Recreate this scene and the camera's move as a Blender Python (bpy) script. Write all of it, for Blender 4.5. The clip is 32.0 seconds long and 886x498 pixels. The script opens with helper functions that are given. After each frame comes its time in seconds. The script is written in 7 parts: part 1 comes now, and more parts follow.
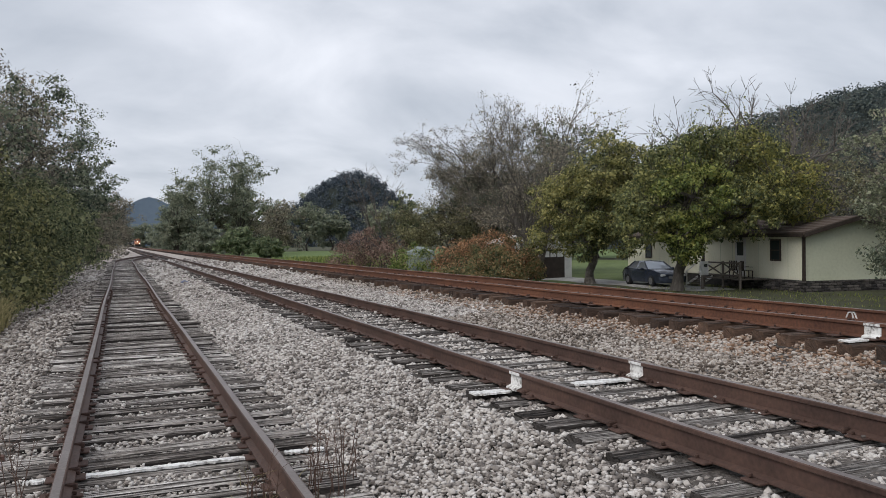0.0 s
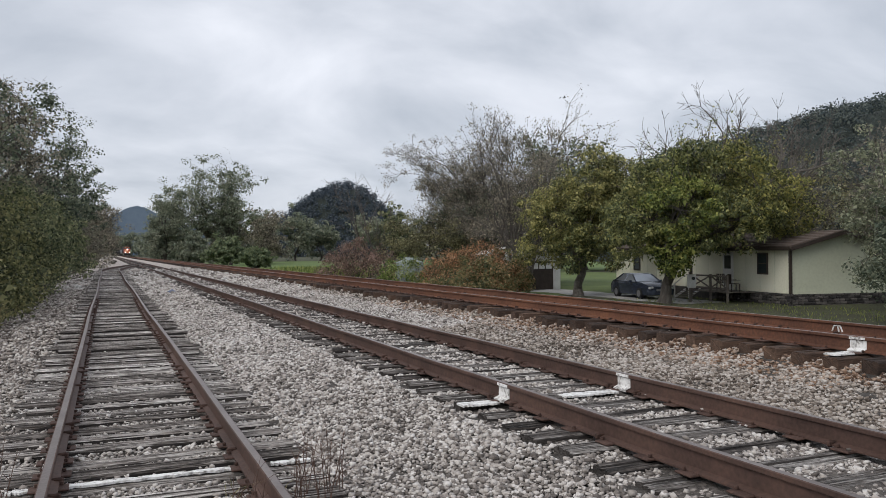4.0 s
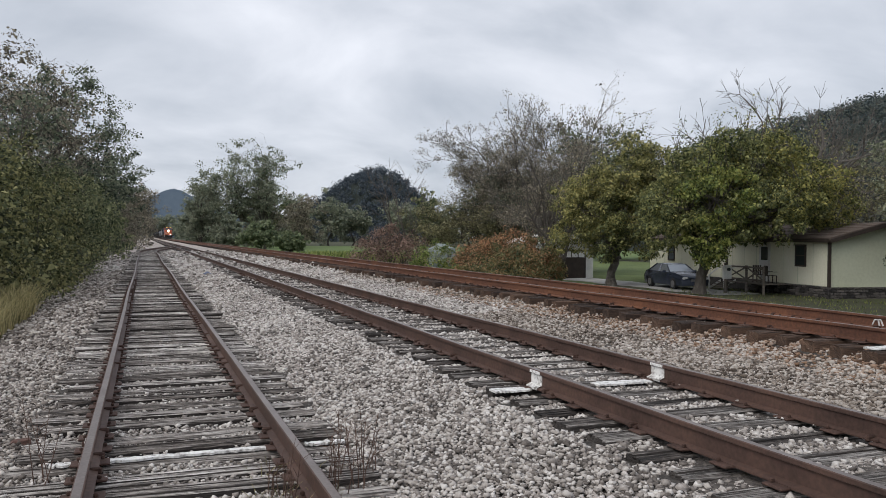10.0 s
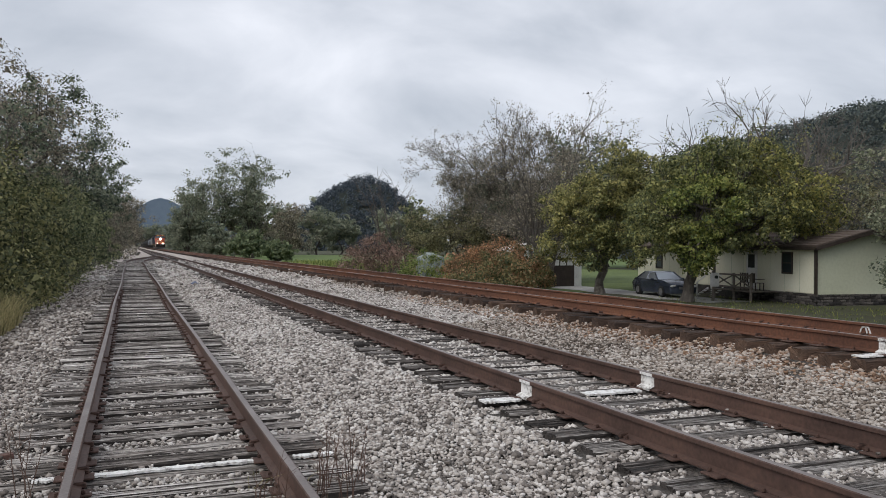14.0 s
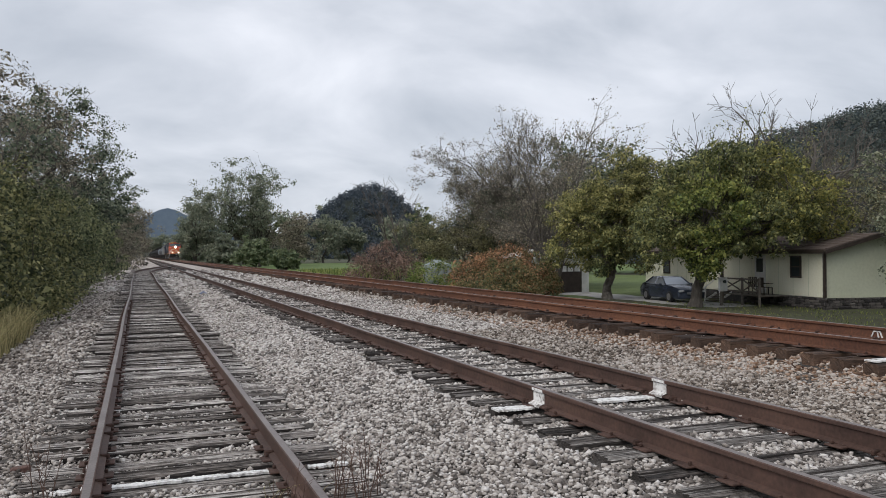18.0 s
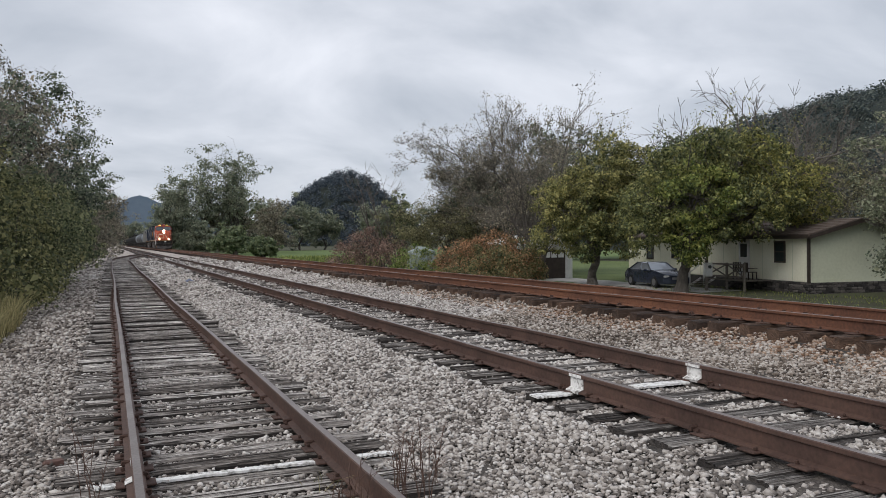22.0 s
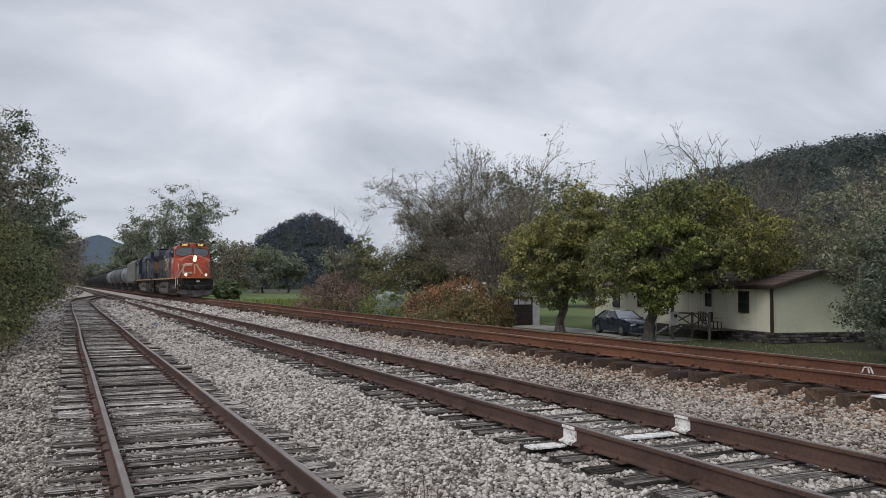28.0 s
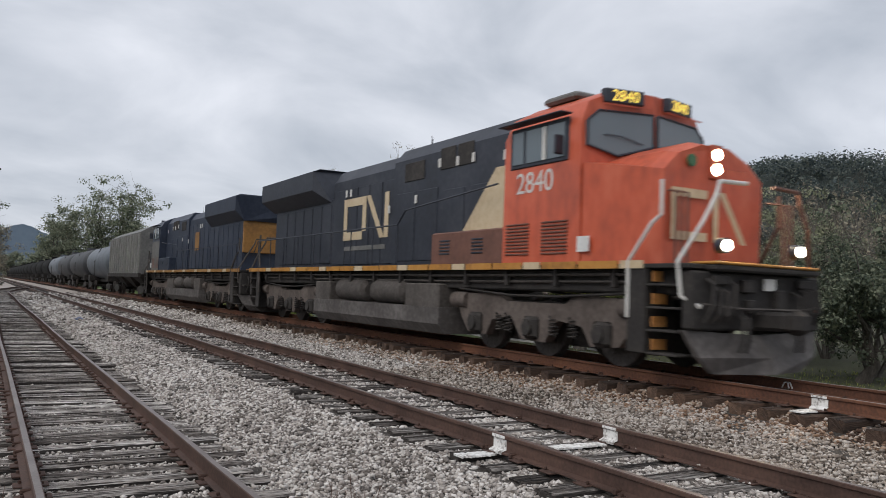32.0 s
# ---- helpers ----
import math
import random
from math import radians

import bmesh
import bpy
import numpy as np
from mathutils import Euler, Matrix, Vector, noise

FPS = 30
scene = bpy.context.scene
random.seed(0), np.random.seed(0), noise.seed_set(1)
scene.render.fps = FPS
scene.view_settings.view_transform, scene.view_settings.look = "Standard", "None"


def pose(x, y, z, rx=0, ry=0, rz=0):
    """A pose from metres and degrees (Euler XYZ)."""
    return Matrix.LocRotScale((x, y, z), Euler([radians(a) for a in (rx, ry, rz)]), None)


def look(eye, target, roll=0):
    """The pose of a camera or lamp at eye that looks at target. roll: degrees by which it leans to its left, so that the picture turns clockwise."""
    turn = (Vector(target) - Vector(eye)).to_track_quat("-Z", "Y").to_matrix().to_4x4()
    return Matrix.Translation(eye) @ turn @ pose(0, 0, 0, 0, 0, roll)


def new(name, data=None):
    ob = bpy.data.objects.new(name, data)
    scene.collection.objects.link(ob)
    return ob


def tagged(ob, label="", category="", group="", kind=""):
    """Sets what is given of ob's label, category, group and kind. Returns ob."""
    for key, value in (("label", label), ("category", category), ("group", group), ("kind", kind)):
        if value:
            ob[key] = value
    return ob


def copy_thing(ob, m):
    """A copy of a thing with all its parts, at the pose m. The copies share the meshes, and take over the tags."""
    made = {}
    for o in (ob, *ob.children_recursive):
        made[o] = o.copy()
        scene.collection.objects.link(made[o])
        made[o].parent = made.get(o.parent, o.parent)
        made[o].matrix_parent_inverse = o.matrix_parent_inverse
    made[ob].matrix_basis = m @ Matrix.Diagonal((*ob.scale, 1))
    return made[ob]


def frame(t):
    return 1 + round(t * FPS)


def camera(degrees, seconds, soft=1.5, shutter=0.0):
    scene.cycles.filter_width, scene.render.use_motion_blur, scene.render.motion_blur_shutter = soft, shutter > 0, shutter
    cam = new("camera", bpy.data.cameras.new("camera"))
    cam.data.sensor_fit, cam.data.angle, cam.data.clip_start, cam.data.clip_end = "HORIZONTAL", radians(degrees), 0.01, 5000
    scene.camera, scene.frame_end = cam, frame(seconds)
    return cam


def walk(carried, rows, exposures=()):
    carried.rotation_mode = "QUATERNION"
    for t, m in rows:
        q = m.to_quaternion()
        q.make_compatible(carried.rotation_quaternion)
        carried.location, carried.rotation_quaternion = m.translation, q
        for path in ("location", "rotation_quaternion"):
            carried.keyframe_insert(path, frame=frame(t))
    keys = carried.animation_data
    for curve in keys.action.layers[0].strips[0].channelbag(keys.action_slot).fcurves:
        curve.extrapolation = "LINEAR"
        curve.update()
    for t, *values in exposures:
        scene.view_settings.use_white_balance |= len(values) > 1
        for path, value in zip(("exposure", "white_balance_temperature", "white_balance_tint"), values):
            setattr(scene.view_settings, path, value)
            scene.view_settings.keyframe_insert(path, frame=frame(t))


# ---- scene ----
import itertools

cam = camera(59.0, 32.0, soft=0.75, shutter=0.2)
PATH = [
    (0, (-0.335, -0.227, 1.615), (0.428, 1.621, 1.595), -0.8),
    (0.5, (-0.335, -0.23, 1.61), (0.429, 1.618, 1.596), -0.8),
    (1, (-0.335, -0.235, 1.618), (0.436, 1.611, 1.613), -0.6),
    (1.5, (-0.338, -0.235, 1.621), (0.44, 1.608, 1.626), -0.5),
    (2, (-0.335, -0.244, 1.62), (0.445, 1.597, 1.628), -0.4),
    (2.5, (-0.338, -0.232, 1.617), (0.446, 1.607, 1.624), -0.4),
    (3, (-0.336, -0.231, 1.616), (0.453, 1.607, 1.624), -0.3),
    (3.5, (-0.334, -0.234, 1.613), (0.455, 1.604, 1.621), -0.4),
    (5.5, (-0.34, -0.223, 1.616), (0.451, 1.613, 1.623), -0.3),
    (6, (-0.347, -0.221, 1.617), (0.442, 1.617, 1.62), -0.3),
    (6.5, (-0.347, -0.235, 1.619), (0.44, 1.604, 1.622), -0.4),
    (7, (-0.336, -0.23, 1.615), (0.444, 1.611, 1.62), -0.5),
    (7.5, (-0.358, -0.257, 1.615), (0.424, 1.584, 1.621), -0.5),
    (8, (-0.369, -0.248, 1.609), (0.398, 1.599, 1.615), -0.2),
    (8.5, (-0.377, -0.259, 1.606), (0.365, 1.598, 1.601), 0.1),
    (9, (-0.362, -0.236, 1.596), (0.373, 1.624, 1.573), 0.4),
    (9.5, (-0.356, -0.22, 1.597), (0.364, 1.646, 1.566), 0.4),
    (10, (-0.366, -0.231, 1.604), (0.348, 1.637, 1.578), 0.5),
    (10.5, (-0.352, -0.216, 1.611), (0.36, 1.653, 1.604), 0.4),
    (11, (-0.352, -0.215, 1.614), (0.364, 1.653, 1.617), 0.5),
    (11.5, (-0.344, -0.203, 1.618), (0.376, 1.663, 1.625), 0.5),
    (12, (-0.352, -0.202, 1.613), (0.372, 1.663, 1.622), 0.4),
    (12.5, (-0.349, -0.196, 1.611), (0.377, 1.667, 1.616), 0.4),
    (13, (-0.351, -0.197, 1.609), (0.384, 1.663, 1.611), 0.4),
    (13.5, (-0.352, -0.195, 1.617), (0.386, 1.664, 1.614), 0.3),
    (14, (-0.355, -0.194, 1.615), (0.386, 1.663, 1.611), 0.3),
    (14.5, (-0.348, -0.192, 1.614), (0.393, 1.666, 1.608), 0.2),
    (16.5, (-0.358, -0.231, 1.618), (0.372, 1.631, 1.622), 0.2),
    (17, (-0.36, -0.235, 1.621), (0.372, 1.626, 1.624), 0.1),
    (17.5, (-0.398, -0.247, 1.629), (0.343, 1.61, 1.635), 0.1),
    (18, (-0.414, -0.208, 1.637), (0.312, 1.655, 1.651), -0.3),
    (18.5, (-0.347, -0.054, 1.635), (0.359, 1.817, 1.649), -0.8),
    (19, (-0.488, 0.02, 1.617), (0.234, 1.885, 1.632), -0.7),
    (19.5, (-0.721, 0.054, 1.643), (0.011, 1.915, 1.644), -0.8),
    (20, (-0.718, 0.109, 1.638), (0.012, 1.971, 1.635), -0.8),
    (20.5, (-0.735, 0.171, 1.629), (0.016, 2.025, 1.643), -0.4),
    (21, (-0.892, 0.165, 1.629), (-0.109, 2.005, 1.652), -0.4),
    (21.5, (-0.953, 0.173, 1.645), (-0.176, 2.016, 1.663), -0.8),
    (22, (-0.916, 0.199, 1.613), (-0.132, 2.039, 1.593), -0.5),
    (22.5, (-0.928, 0.199, 1.631), (-0.125, 2.03, 1.615), -0.1),
    (23, (-0.946, 0.198, 1.635), (-0.133, 2.026, 1.647), 0.1),
    (23.5, (-0.981, 0.178, 1.648), (-0.164, 2.003, 1.686), 0.4),
    (24, (-0.993, 0.154, 1.664), (-0.18, 1.98, 1.722), 0.6),
    (24.5, (-0.946, 0.191, 1.667), (-0.132, 2.016, 1.741), 0.4),
    (25, (-1.092, 0.232, 1.66), (-0.25, 2.045, 1.74), 0.4),
    (25.5, (-1.198, 0.253, 1.663), (-0.342, 2.059, 1.738), -0.0),
    (26, (-1.19, 0.263, 1.662), (-0.33, 2.067, 1.742), -0.1),
    (26.5, (-1.211, 0.266, 1.665), (-0.342, 2.065, 1.754), -0.2),
    (28.5, (-1.254, 0.257, 1.666), (-0.392, 2.059, 1.762), 0.5),
    (29, (-1.245, 0.278, 1.663), (-0.388, 2.083, 1.755), 0.7),
    (29.5, (-1.242, 0.272, 1.663), (-0.38, 2.075, 1.751), 1.0),
    (30, (-1.236, 0.269, 1.666), (-0.36, 2.065, 1.752), 1.2),
    (30.5, (-1.235, 0.264, 1.668), (-0.333, 2.046, 1.759), 1.4),
    (31, (-1.246, 0.252, 1.672), (-0.317, 2.021, 1.769), 1.8),
    (31.5, (-1.255, 0.246, 1.68), (-0.288, 1.994, 1.781), 2.0),
    (32, (-1.224, 0.297, 1.689), (-0.218, 2.022, 1.797), 2.2),
]
walk(cam, [(t, look(eye, target, roll)) for t, eye, target, roll in PATH], [(0.0, 0.14), (20.0, 0.14), (25.0, 0.02), (32.0, 0.02)])

# ---- plan: y runs along the tracks, away from the camera ----
SIDING_X, MID_X, MAIN_X = 0.0, 4.22, 8.85
SIDING_Z, MID_Z, MAIN_Z = 0.0, 0.25, 0.55
GAUGE = 1.505
YARD_Z = -1.2

# ---- world and sun: an overcast autumn day ----
world = bpy.data.worlds.new("overcast_sky")
scene.world = world
world.use_nodes = True
wn, wl = world.node_tree.nodes, world.node_tree.links
wn.clear()
w_out = wn.new("ShaderNodeOutputWorld")
w_bg = wn.new("ShaderNodeBackground")
w_sky = wn.new("ShaderNodeTexSky")
w_sky.sky_type, w_sky.sun_disc = "NISHITA", False
w_sky.sun_elevation, w_sky.sun_rotation = radians(46), radians(248)
w_tc = wn.new("ShaderNodeTexCoord")
w_sep = wn.new("ShaderNodeSeparateXYZ")
wl.new(w_tc.outputs["Generated"], w_sep.inputs[0])
w_up = wn.new("ShaderNodeMath")
w_up.operation = "MAXIMUM"
w_up.inputs[1].default_value = 0.0
wl.new(w_sep.outputs["Z"], w_up.inputs[0])
w_den = wn.new("ShaderNodeMath")
w_den.operation = "ADD"
w_den.inputs[1].default_value = 0.42
wl.new(w_up.outputs[0], w_den.inputs[0])
w_px, w_py = wn.new("ShaderNodeMath"), wn.new("ShaderNodeMath")
for n, ax in ((w_px, "X"), (w_py, "Y")):
    n.operation = "DIVIDE"
    wl.new(w_sep.outputs[ax], n.inputs[0])
    wl.new(w_den.outputs[0], n.inputs[1])
w_comb = wn.new("ShaderNodeCombineXYZ")
wl.new(w_px.outputs[0], w_comb.inputs[0])
wl.new(w_py.outputs[0], w_comb.inputs[1])
w_map = wn.new("ShaderNodeMapping")
w_map.inputs["Rotation"].default_value = (0, 0, radians(35))
w_map.inputs["Scale"].default_value = (1.0, 1.25, 1.0)
wl.new(w_comb.outputs[0], w_map.inputs["Vector"])
w_n1 = wn.new("ShaderNodeTexNoise")
w_n1.inputs["Scale"].default_value = 2.1
w_n1.inputs["Detail"].default_value = 7.0
w_n1.inputs["Roughness"].default_value = 0.5
w_n1.inputs["Distortion"].default_value = 0.35
wl.new(w_map.outputs[0], w_n1.inputs["Vector"])
w_ramp = wn.new("ShaderNodeValToRGB")
w_ramp.color_ramp.elements[0].position, w_ramp.color_ramp.elements[1].position = 0.30, 0.68
w_ramp.color_ramp.elements[0].color = (0.37, 0.41, 0.475, 1)
w_ramp.color_ramp.elements[1].color = (0.74, 0.765, 0.83, 1)
wl.new(w_n1.outputs["Fac"], w_ramp.inputs[0])
w_scale = wn.new("ShaderNodeMix")
w_scale.data_type, w_scale.blend_type = "RGBA", "MULTIPLY"
w_scale.inputs["Factor"].default_value = 1.0
wl.new(w_sky.outputs[0], w_scale.inputs["A"])
w_scale.inputs["B"].default_value = (0.1, 0.1, 0.1, 1)
w_mix = wn.new("ShaderNodeMix")
w_mix.data_type = "RGBA"
w_mix.inputs["Factor"].default_value = 0.94
wl.new(w_scale.outputs["Result"], w_mix.inputs["A"])
wl.new(w_ramp.outputs[0], w_mix.inputs["B"])
wl.new(w_mix.outputs["Result"], w_bg.inputs["Color"])
w_bg.inputs["Strength"].default_value = 1.1
wl.new(w_bg.outputs[0], w_out.inputs["Surface"])

sun = new("sun", bpy.data.lights.new("sun", "SUN"))
sun.data.energy, sun.data.angle, sun.data.color = 1.4, radians(40), (1.0, 0.96, 0.9)
sun.matrix_world = look((-45, -18, 50), (0, 0, 0))


# ---- materials ----
def mat(name, cols, s1=1.2, s2=22.0, rough=0.8, metal=0.0, bump=0.25, dist=0.01, rand=0.0, island=0.0, stretch=(1, 1, 1), spec=0.5, span=(0.28, 0.72)):
    """A worn surface: cols run from dark to light over two noises, with relief; rand varies it from object to object."""
    m = bpy.data.materials.new(name)
    m.use_nodes = True
    nt, ln = m.node_tree.nodes, m.node_tree.links
    bsdf = nt["Principled BSDF"]
    tc = nt.new("ShaderNodeTexCoord")
    mp = nt.new("ShaderNodeMapping")
    mp.inputs["Scale"].default_value = stretch
    ln.new(tc.outputs["Object"], mp.inputs["Vector"])
    n1, n2 = nt.new("ShaderNodeTexNoise"), nt.new("ShaderNodeTexNoise")
    n1.inputs["Scale"].default_value, n2.inputs["Scale"].default_value = s1, s2
    n1.inputs["Detail"].default_value, n2.inputs["Detail"].default_value = 4.0, 6.0
    vec = mp.outputs[0]
    info = nt.new("ShaderNodeObjectInfo")
    geo = nt.new("ShaderNodeNewGeometry")
    if rand:
        off = nt.new("ShaderNodeVectorMath")
        off.operation = "MULTIPLY_ADD"
        ln.new(info.outputs["Random"], off.inputs[0])
        off.inputs[1].default_value = (37.0, 53.0, 71.0)
        ln.new(mp.outputs[0], off.inputs[2])
        vec = off.outputs[0]
    ln.new(vec, n1.inputs["Vector"])
    ln.new(vec, n2.inputs["Vector"])
    mix = nt.new("ShaderNodeMath")
    mix.operation = "MULTIPLY_ADD"
    ln.new(n1.outputs["Fac"], mix.inputs[0])
    mix.inputs[1].default_value = 0.55
    half = nt.new("ShaderNodeMath")
    half.operation = "MULTIPLY"
    half.inputs[1].default_value = 0.45
    ln.new(n2.outputs["Fac"], half.inputs[0])
    ln.new(half.outputs[0], mix.inputs[2])
    last = mix.outputs[0]
    for amount, out in ((rand, info.outputs["Random"]), (island, geo.outputs["Random Per Island"])):
        if amount:
            add = nt.new("ShaderNodeMath")
            add.operation = "MULTIPLY_ADD"
            sub = nt.new("ShaderNodeMath")
            sub.operation = "SUBTRACT"
            ln.new(out, sub.inputs[0])
            sub.inputs[1].default_value = 0.5
            ln.new(sub.outputs[0], add.inputs[0])
            add.inputs[1].default_value = amount
            ln.new(last, add.inputs[2])
            last = add.outputs[0]
    ramp = nt.new("ShaderNodeValToRGB")
    els = ramp.color_ramp.elements
    while len(els) < len(cols):
        els.new(0.5)
    for k, c in enumerate(cols):
        els[k].position = span[0] + (span[1] - span[0]) * k / max(1, len(cols) - 1)
        els[k].color = (*c, 1)
    ln.new(last, ramp.inputs[0])
    ln.new(ramp.outputs[0], bsdf.inputs["Base Color"])
    bsdf.inputs["Roughness"].default_value = rough
    bsdf.inputs["Metallic"].default_value = metal
    bsdf.inputs["Specular IOR Level"].default_value = spec
    if bump:
        bp = nt.new("ShaderNodeBump")
        bp.inputs["Strength"].default_value, bp.inputs["Distance"].default_value = bump, dist
        ln.new(n2.outputs["Fac"], bp.inputs["Height"])
        ln.new(bp.outputs[0], bsdf.inputs["Normal"])
    return m


def leaf_mat(name, cols, spread=0.42):
    """Leaves whose colour varies from leaf to leaf and over the crown, and that let some light through."""
    cols = [tuple(1.9 * v for v in c) for c in cols]
    m = mat(name, cols, s1=0.55, s2=2.4, rough=0.6, bump=0, island=spread, spec=0.25, span=(0.3, 0.68))
    nt, ln = m.node_tree.nodes, m.node_tree.links
    bsdf, out = nt["Principled BSDF"], nt["Material Output"]
    tr = nt.new("ShaderNodeBsdfTranslucent")
    col = bsdf.inputs["Base Color"].links[0].from_socket
    ln.new(col, tr.inputs["Color"])
    mx = nt.new("ShaderNodeMixShader")
    mx.inputs[0].default_value = 0.38
    ln.new(bsdf.outputs[0], mx.inputs[1])
    ln.new(tr.outputs[0], mx.inputs[2])
    ln.new(mx.outputs[0], out.inputs["Surface"])
    return m


def glow(name, col, strength):
    m = bpy.data.materials.new(name)
    m.use_nodes = True
    b = m.node_tree.nodes["Principled BSDF"]
    b.inputs["Base Color"].default_value = (*col, 1)
    b.inputs["Emission Color"].default_value = (*col, 1)
    b.inputs["Emission Strength"].default_value = strength
    return m


def glass(name, tint=(0.03, 0.04, 0.045), rough=0.06):
    m = bpy.data.materials.new(name)
    m.use_nodes = True
    b = m.node_tree.nodes["Principled BSDF"]
    b.inputs["Base Color"].default_value = (*tint, 1)
    b.inputs["Roughness"].default_value = rough
    b.inputs["Specular IOR Level"].default_value = 0.8
    return m


M_RAIL = mat("rusty_rail_steel", [(0.045, 0.026, 0.02), (0.095, 0.055, 0.043), (0.15, 0.085, 0.062)], s1=2.0, s2=30, rough=0.65, metal=0.25, bump=0.2, dist=0.004)
M_RAIL_MAIN = mat("orange_rust_rail_steel", [(0.06, 0.026, 0.017), (0.135, 0.058, 0.034), (0.25, 0.105, 0.052)], s1=0.8, s2=26, rough=0.75, metal=0.15, bump=0.2, dist=0.004)
M_RAILTOP = mat("worn_rail_head", [(0.12, 0.095, 0.085), (0.2, 0.165, 0.15), (0.3, 0.26, 0.24)], s1=1.5, s2=40, rough=0.42, metal=0.6, bump=0.08, dist=0.002)
M_TIE = mat("weathered_grey_tie_wood", [(0.034, 0.027, 0.023), (0.15, 0.131, 0.118), (0.32, 0.293, 0.272), (0.55, 0.52, 0.49)], s1=3.0, s2=14, rough=0.92, bump=1.0, dist=0.03, rand=0.24, stretch=(0.6, 5, 5), span=(0.33, 0.68))
M_TIE_MID = mat("brown_grey_tie_wood", [(0.018, 0.014, 0.012), (0.065, 0.054, 0.048), (0.15, 0.135, 0.124), (0.33, 0.31, 0.29)], s1=2.6, s2=18, rough=0.92, bump=1.0, dist=0.03, rand=0.2, stretch=(0.6, 5, 5), span=(0.33, 0.68))
M_TIE_MAIN = mat("dark_creosoted_tie_wood", [(0.016, 0.01, 0.008), (0.048, 0.03, 0.022), (0.11, 0.068, 0.047)], s1=1.6, s2=20, rough=0.9, bump=0.8, dist=0.015, rand=0.3, stretch=(0.5, 7, 4))
# Creosoted tie sides, with their shade put into the darker tone.
M_TIE_SIDE = mat("creosote_and_shade_tie_side", [(0.014, 0.011, 0.01), (0.036, 0.03, 0.027), (0.085, 0.074, 0.067)], s1=2.6, s2=18, rough=0.92, bump=0.8, dist=0.02, rand=0.2, stretch=(0.6, 5, 5))
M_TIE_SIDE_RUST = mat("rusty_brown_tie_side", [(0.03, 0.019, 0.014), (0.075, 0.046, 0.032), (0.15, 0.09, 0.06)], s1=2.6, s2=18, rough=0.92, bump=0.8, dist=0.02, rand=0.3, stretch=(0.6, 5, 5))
def weathered(material, amount):
    """Adds fine dark splits and bleached fibres along the length of a tie."""
    nt, ln = material.node_tree.nodes, material.node_tree.links
    bs = nt["Principled BSDF"]
    tc, mp, ns, info = nt.new("ShaderNodeTexCoord"), nt.new("ShaderNodeMapping"), nt.new("ShaderNodeTexNoise"), nt.new("ShaderNodeObjectInfo")
    off = nt.new("ShaderNodeVectorMath")
    off.operation = "MULTIPLY_ADD"
    off.inputs[1].default_value = (17.0, 29.0, 11.0)
    ln.new(info.outputs["Random"], off.inputs[0])
    ln.new(tc.outputs["Object"], off.inputs[2])
    mp.inputs["Scale"].default_value = (1.6, 42.0, 42.0)
    ln.new(off.outputs[0], mp.inputs["Vector"])
    ns.inputs["Scale"].default_value, ns.inputs["Detail"].default_value, ns.inputs["Distortion"].default_value = 1.6, 5.0, 0.6
    ln.new(mp.outputs[0], ns.inputs["Vector"])
    rp = nt.new("ShaderNodeValToRGB")
    rp.color_ramp.elements[0].position, rp.color_ramp.elements[1].position = 0.38, 0.56
    rp.color_ramp.elements[0].color, rp.color_ramp.elements[1].color = (0.16, 0.15, 0.145, 1), (1.6, 1.6, 1.6, 1)
    ln.new(ns.outputs["Fac"], rp.inputs[0])
    mx = nt.new("ShaderNodeMix")
    mx.data_type, mx.blend_type = "RGBA", "MULTIPLY"
    mx.inputs["Factor"].default_value = amount
    ln.new(bs.inputs["Base Color"].links[0].from_socket, mx.inputs["A"])
    ln.new(rp.outputs[0], mx.inputs["B"])
    ln.new(mx.outputs["Result"], bs.inputs["Base Color"])
    bp = nt.new("ShaderNodeBump")
    bp.inputs["Strength"].default_value, bp.inputs["Distance"].default_value = 1.0, 0.014
    ln.new(ns.outputs["Fac"], bp.inputs["Height"])
    ln.new(bs.inputs["Normal"].links[0].from_socket, bp.inputs["Normal"])
    ln.new(bp.outputs[0], bs.inputs["Normal"])


weathered(M_TIE, 1.0)
weathered(M_TIE_MID, 0.9)
weathered(M_TIE_MAIN, 0.7)
M_PLATE = mat("rusted_tie_plate", [(0.03, 0.018, 0.014), (0.08, 0.045, 0.035), (0.14, 0.08, 0.06)], s1=6, s2=50, rough=0.8, metal=0.2)
M_STONE = mat("limestone_ballast", [(0.123, 0.106, 0.095), (0.275, 0.243, 0.22), (0.423, 0.382, 0.351), (0.522, 0.482, 0.448), (0.665, 0.629, 0.598)], s1=0.35, s2=26, rough=0.93, bump=0.7, dist=0.008, island=0.62, span=(0.22, 0.78))
M_STONE_BROWN = mat("brownish_mixed_ballast", [(0.077, 0.06, 0.048), (0.189, 0.153, 0.126), (0.318, 0.271, 0.232), (0.404, 0.357, 0.316), (0.542, 0.494, 0.452)], s1=0.5, s2=26, rough=0.93, bump=0.7, dist=0.008, island=0.64, span=(0.22, 0.78))
M_STONE_RUST = mat("rust_stained_ballast", [(0.066, 0.037, 0.025), (0.189, 0.115, 0.074), (0.295, 0.201, 0.143), (0.369, 0.291, 0.238), (0.476, 0.426, 0.385)], s1=0.5, s2=14, rough=0.93, bump=0.5, dist=0.01, island=0.64)
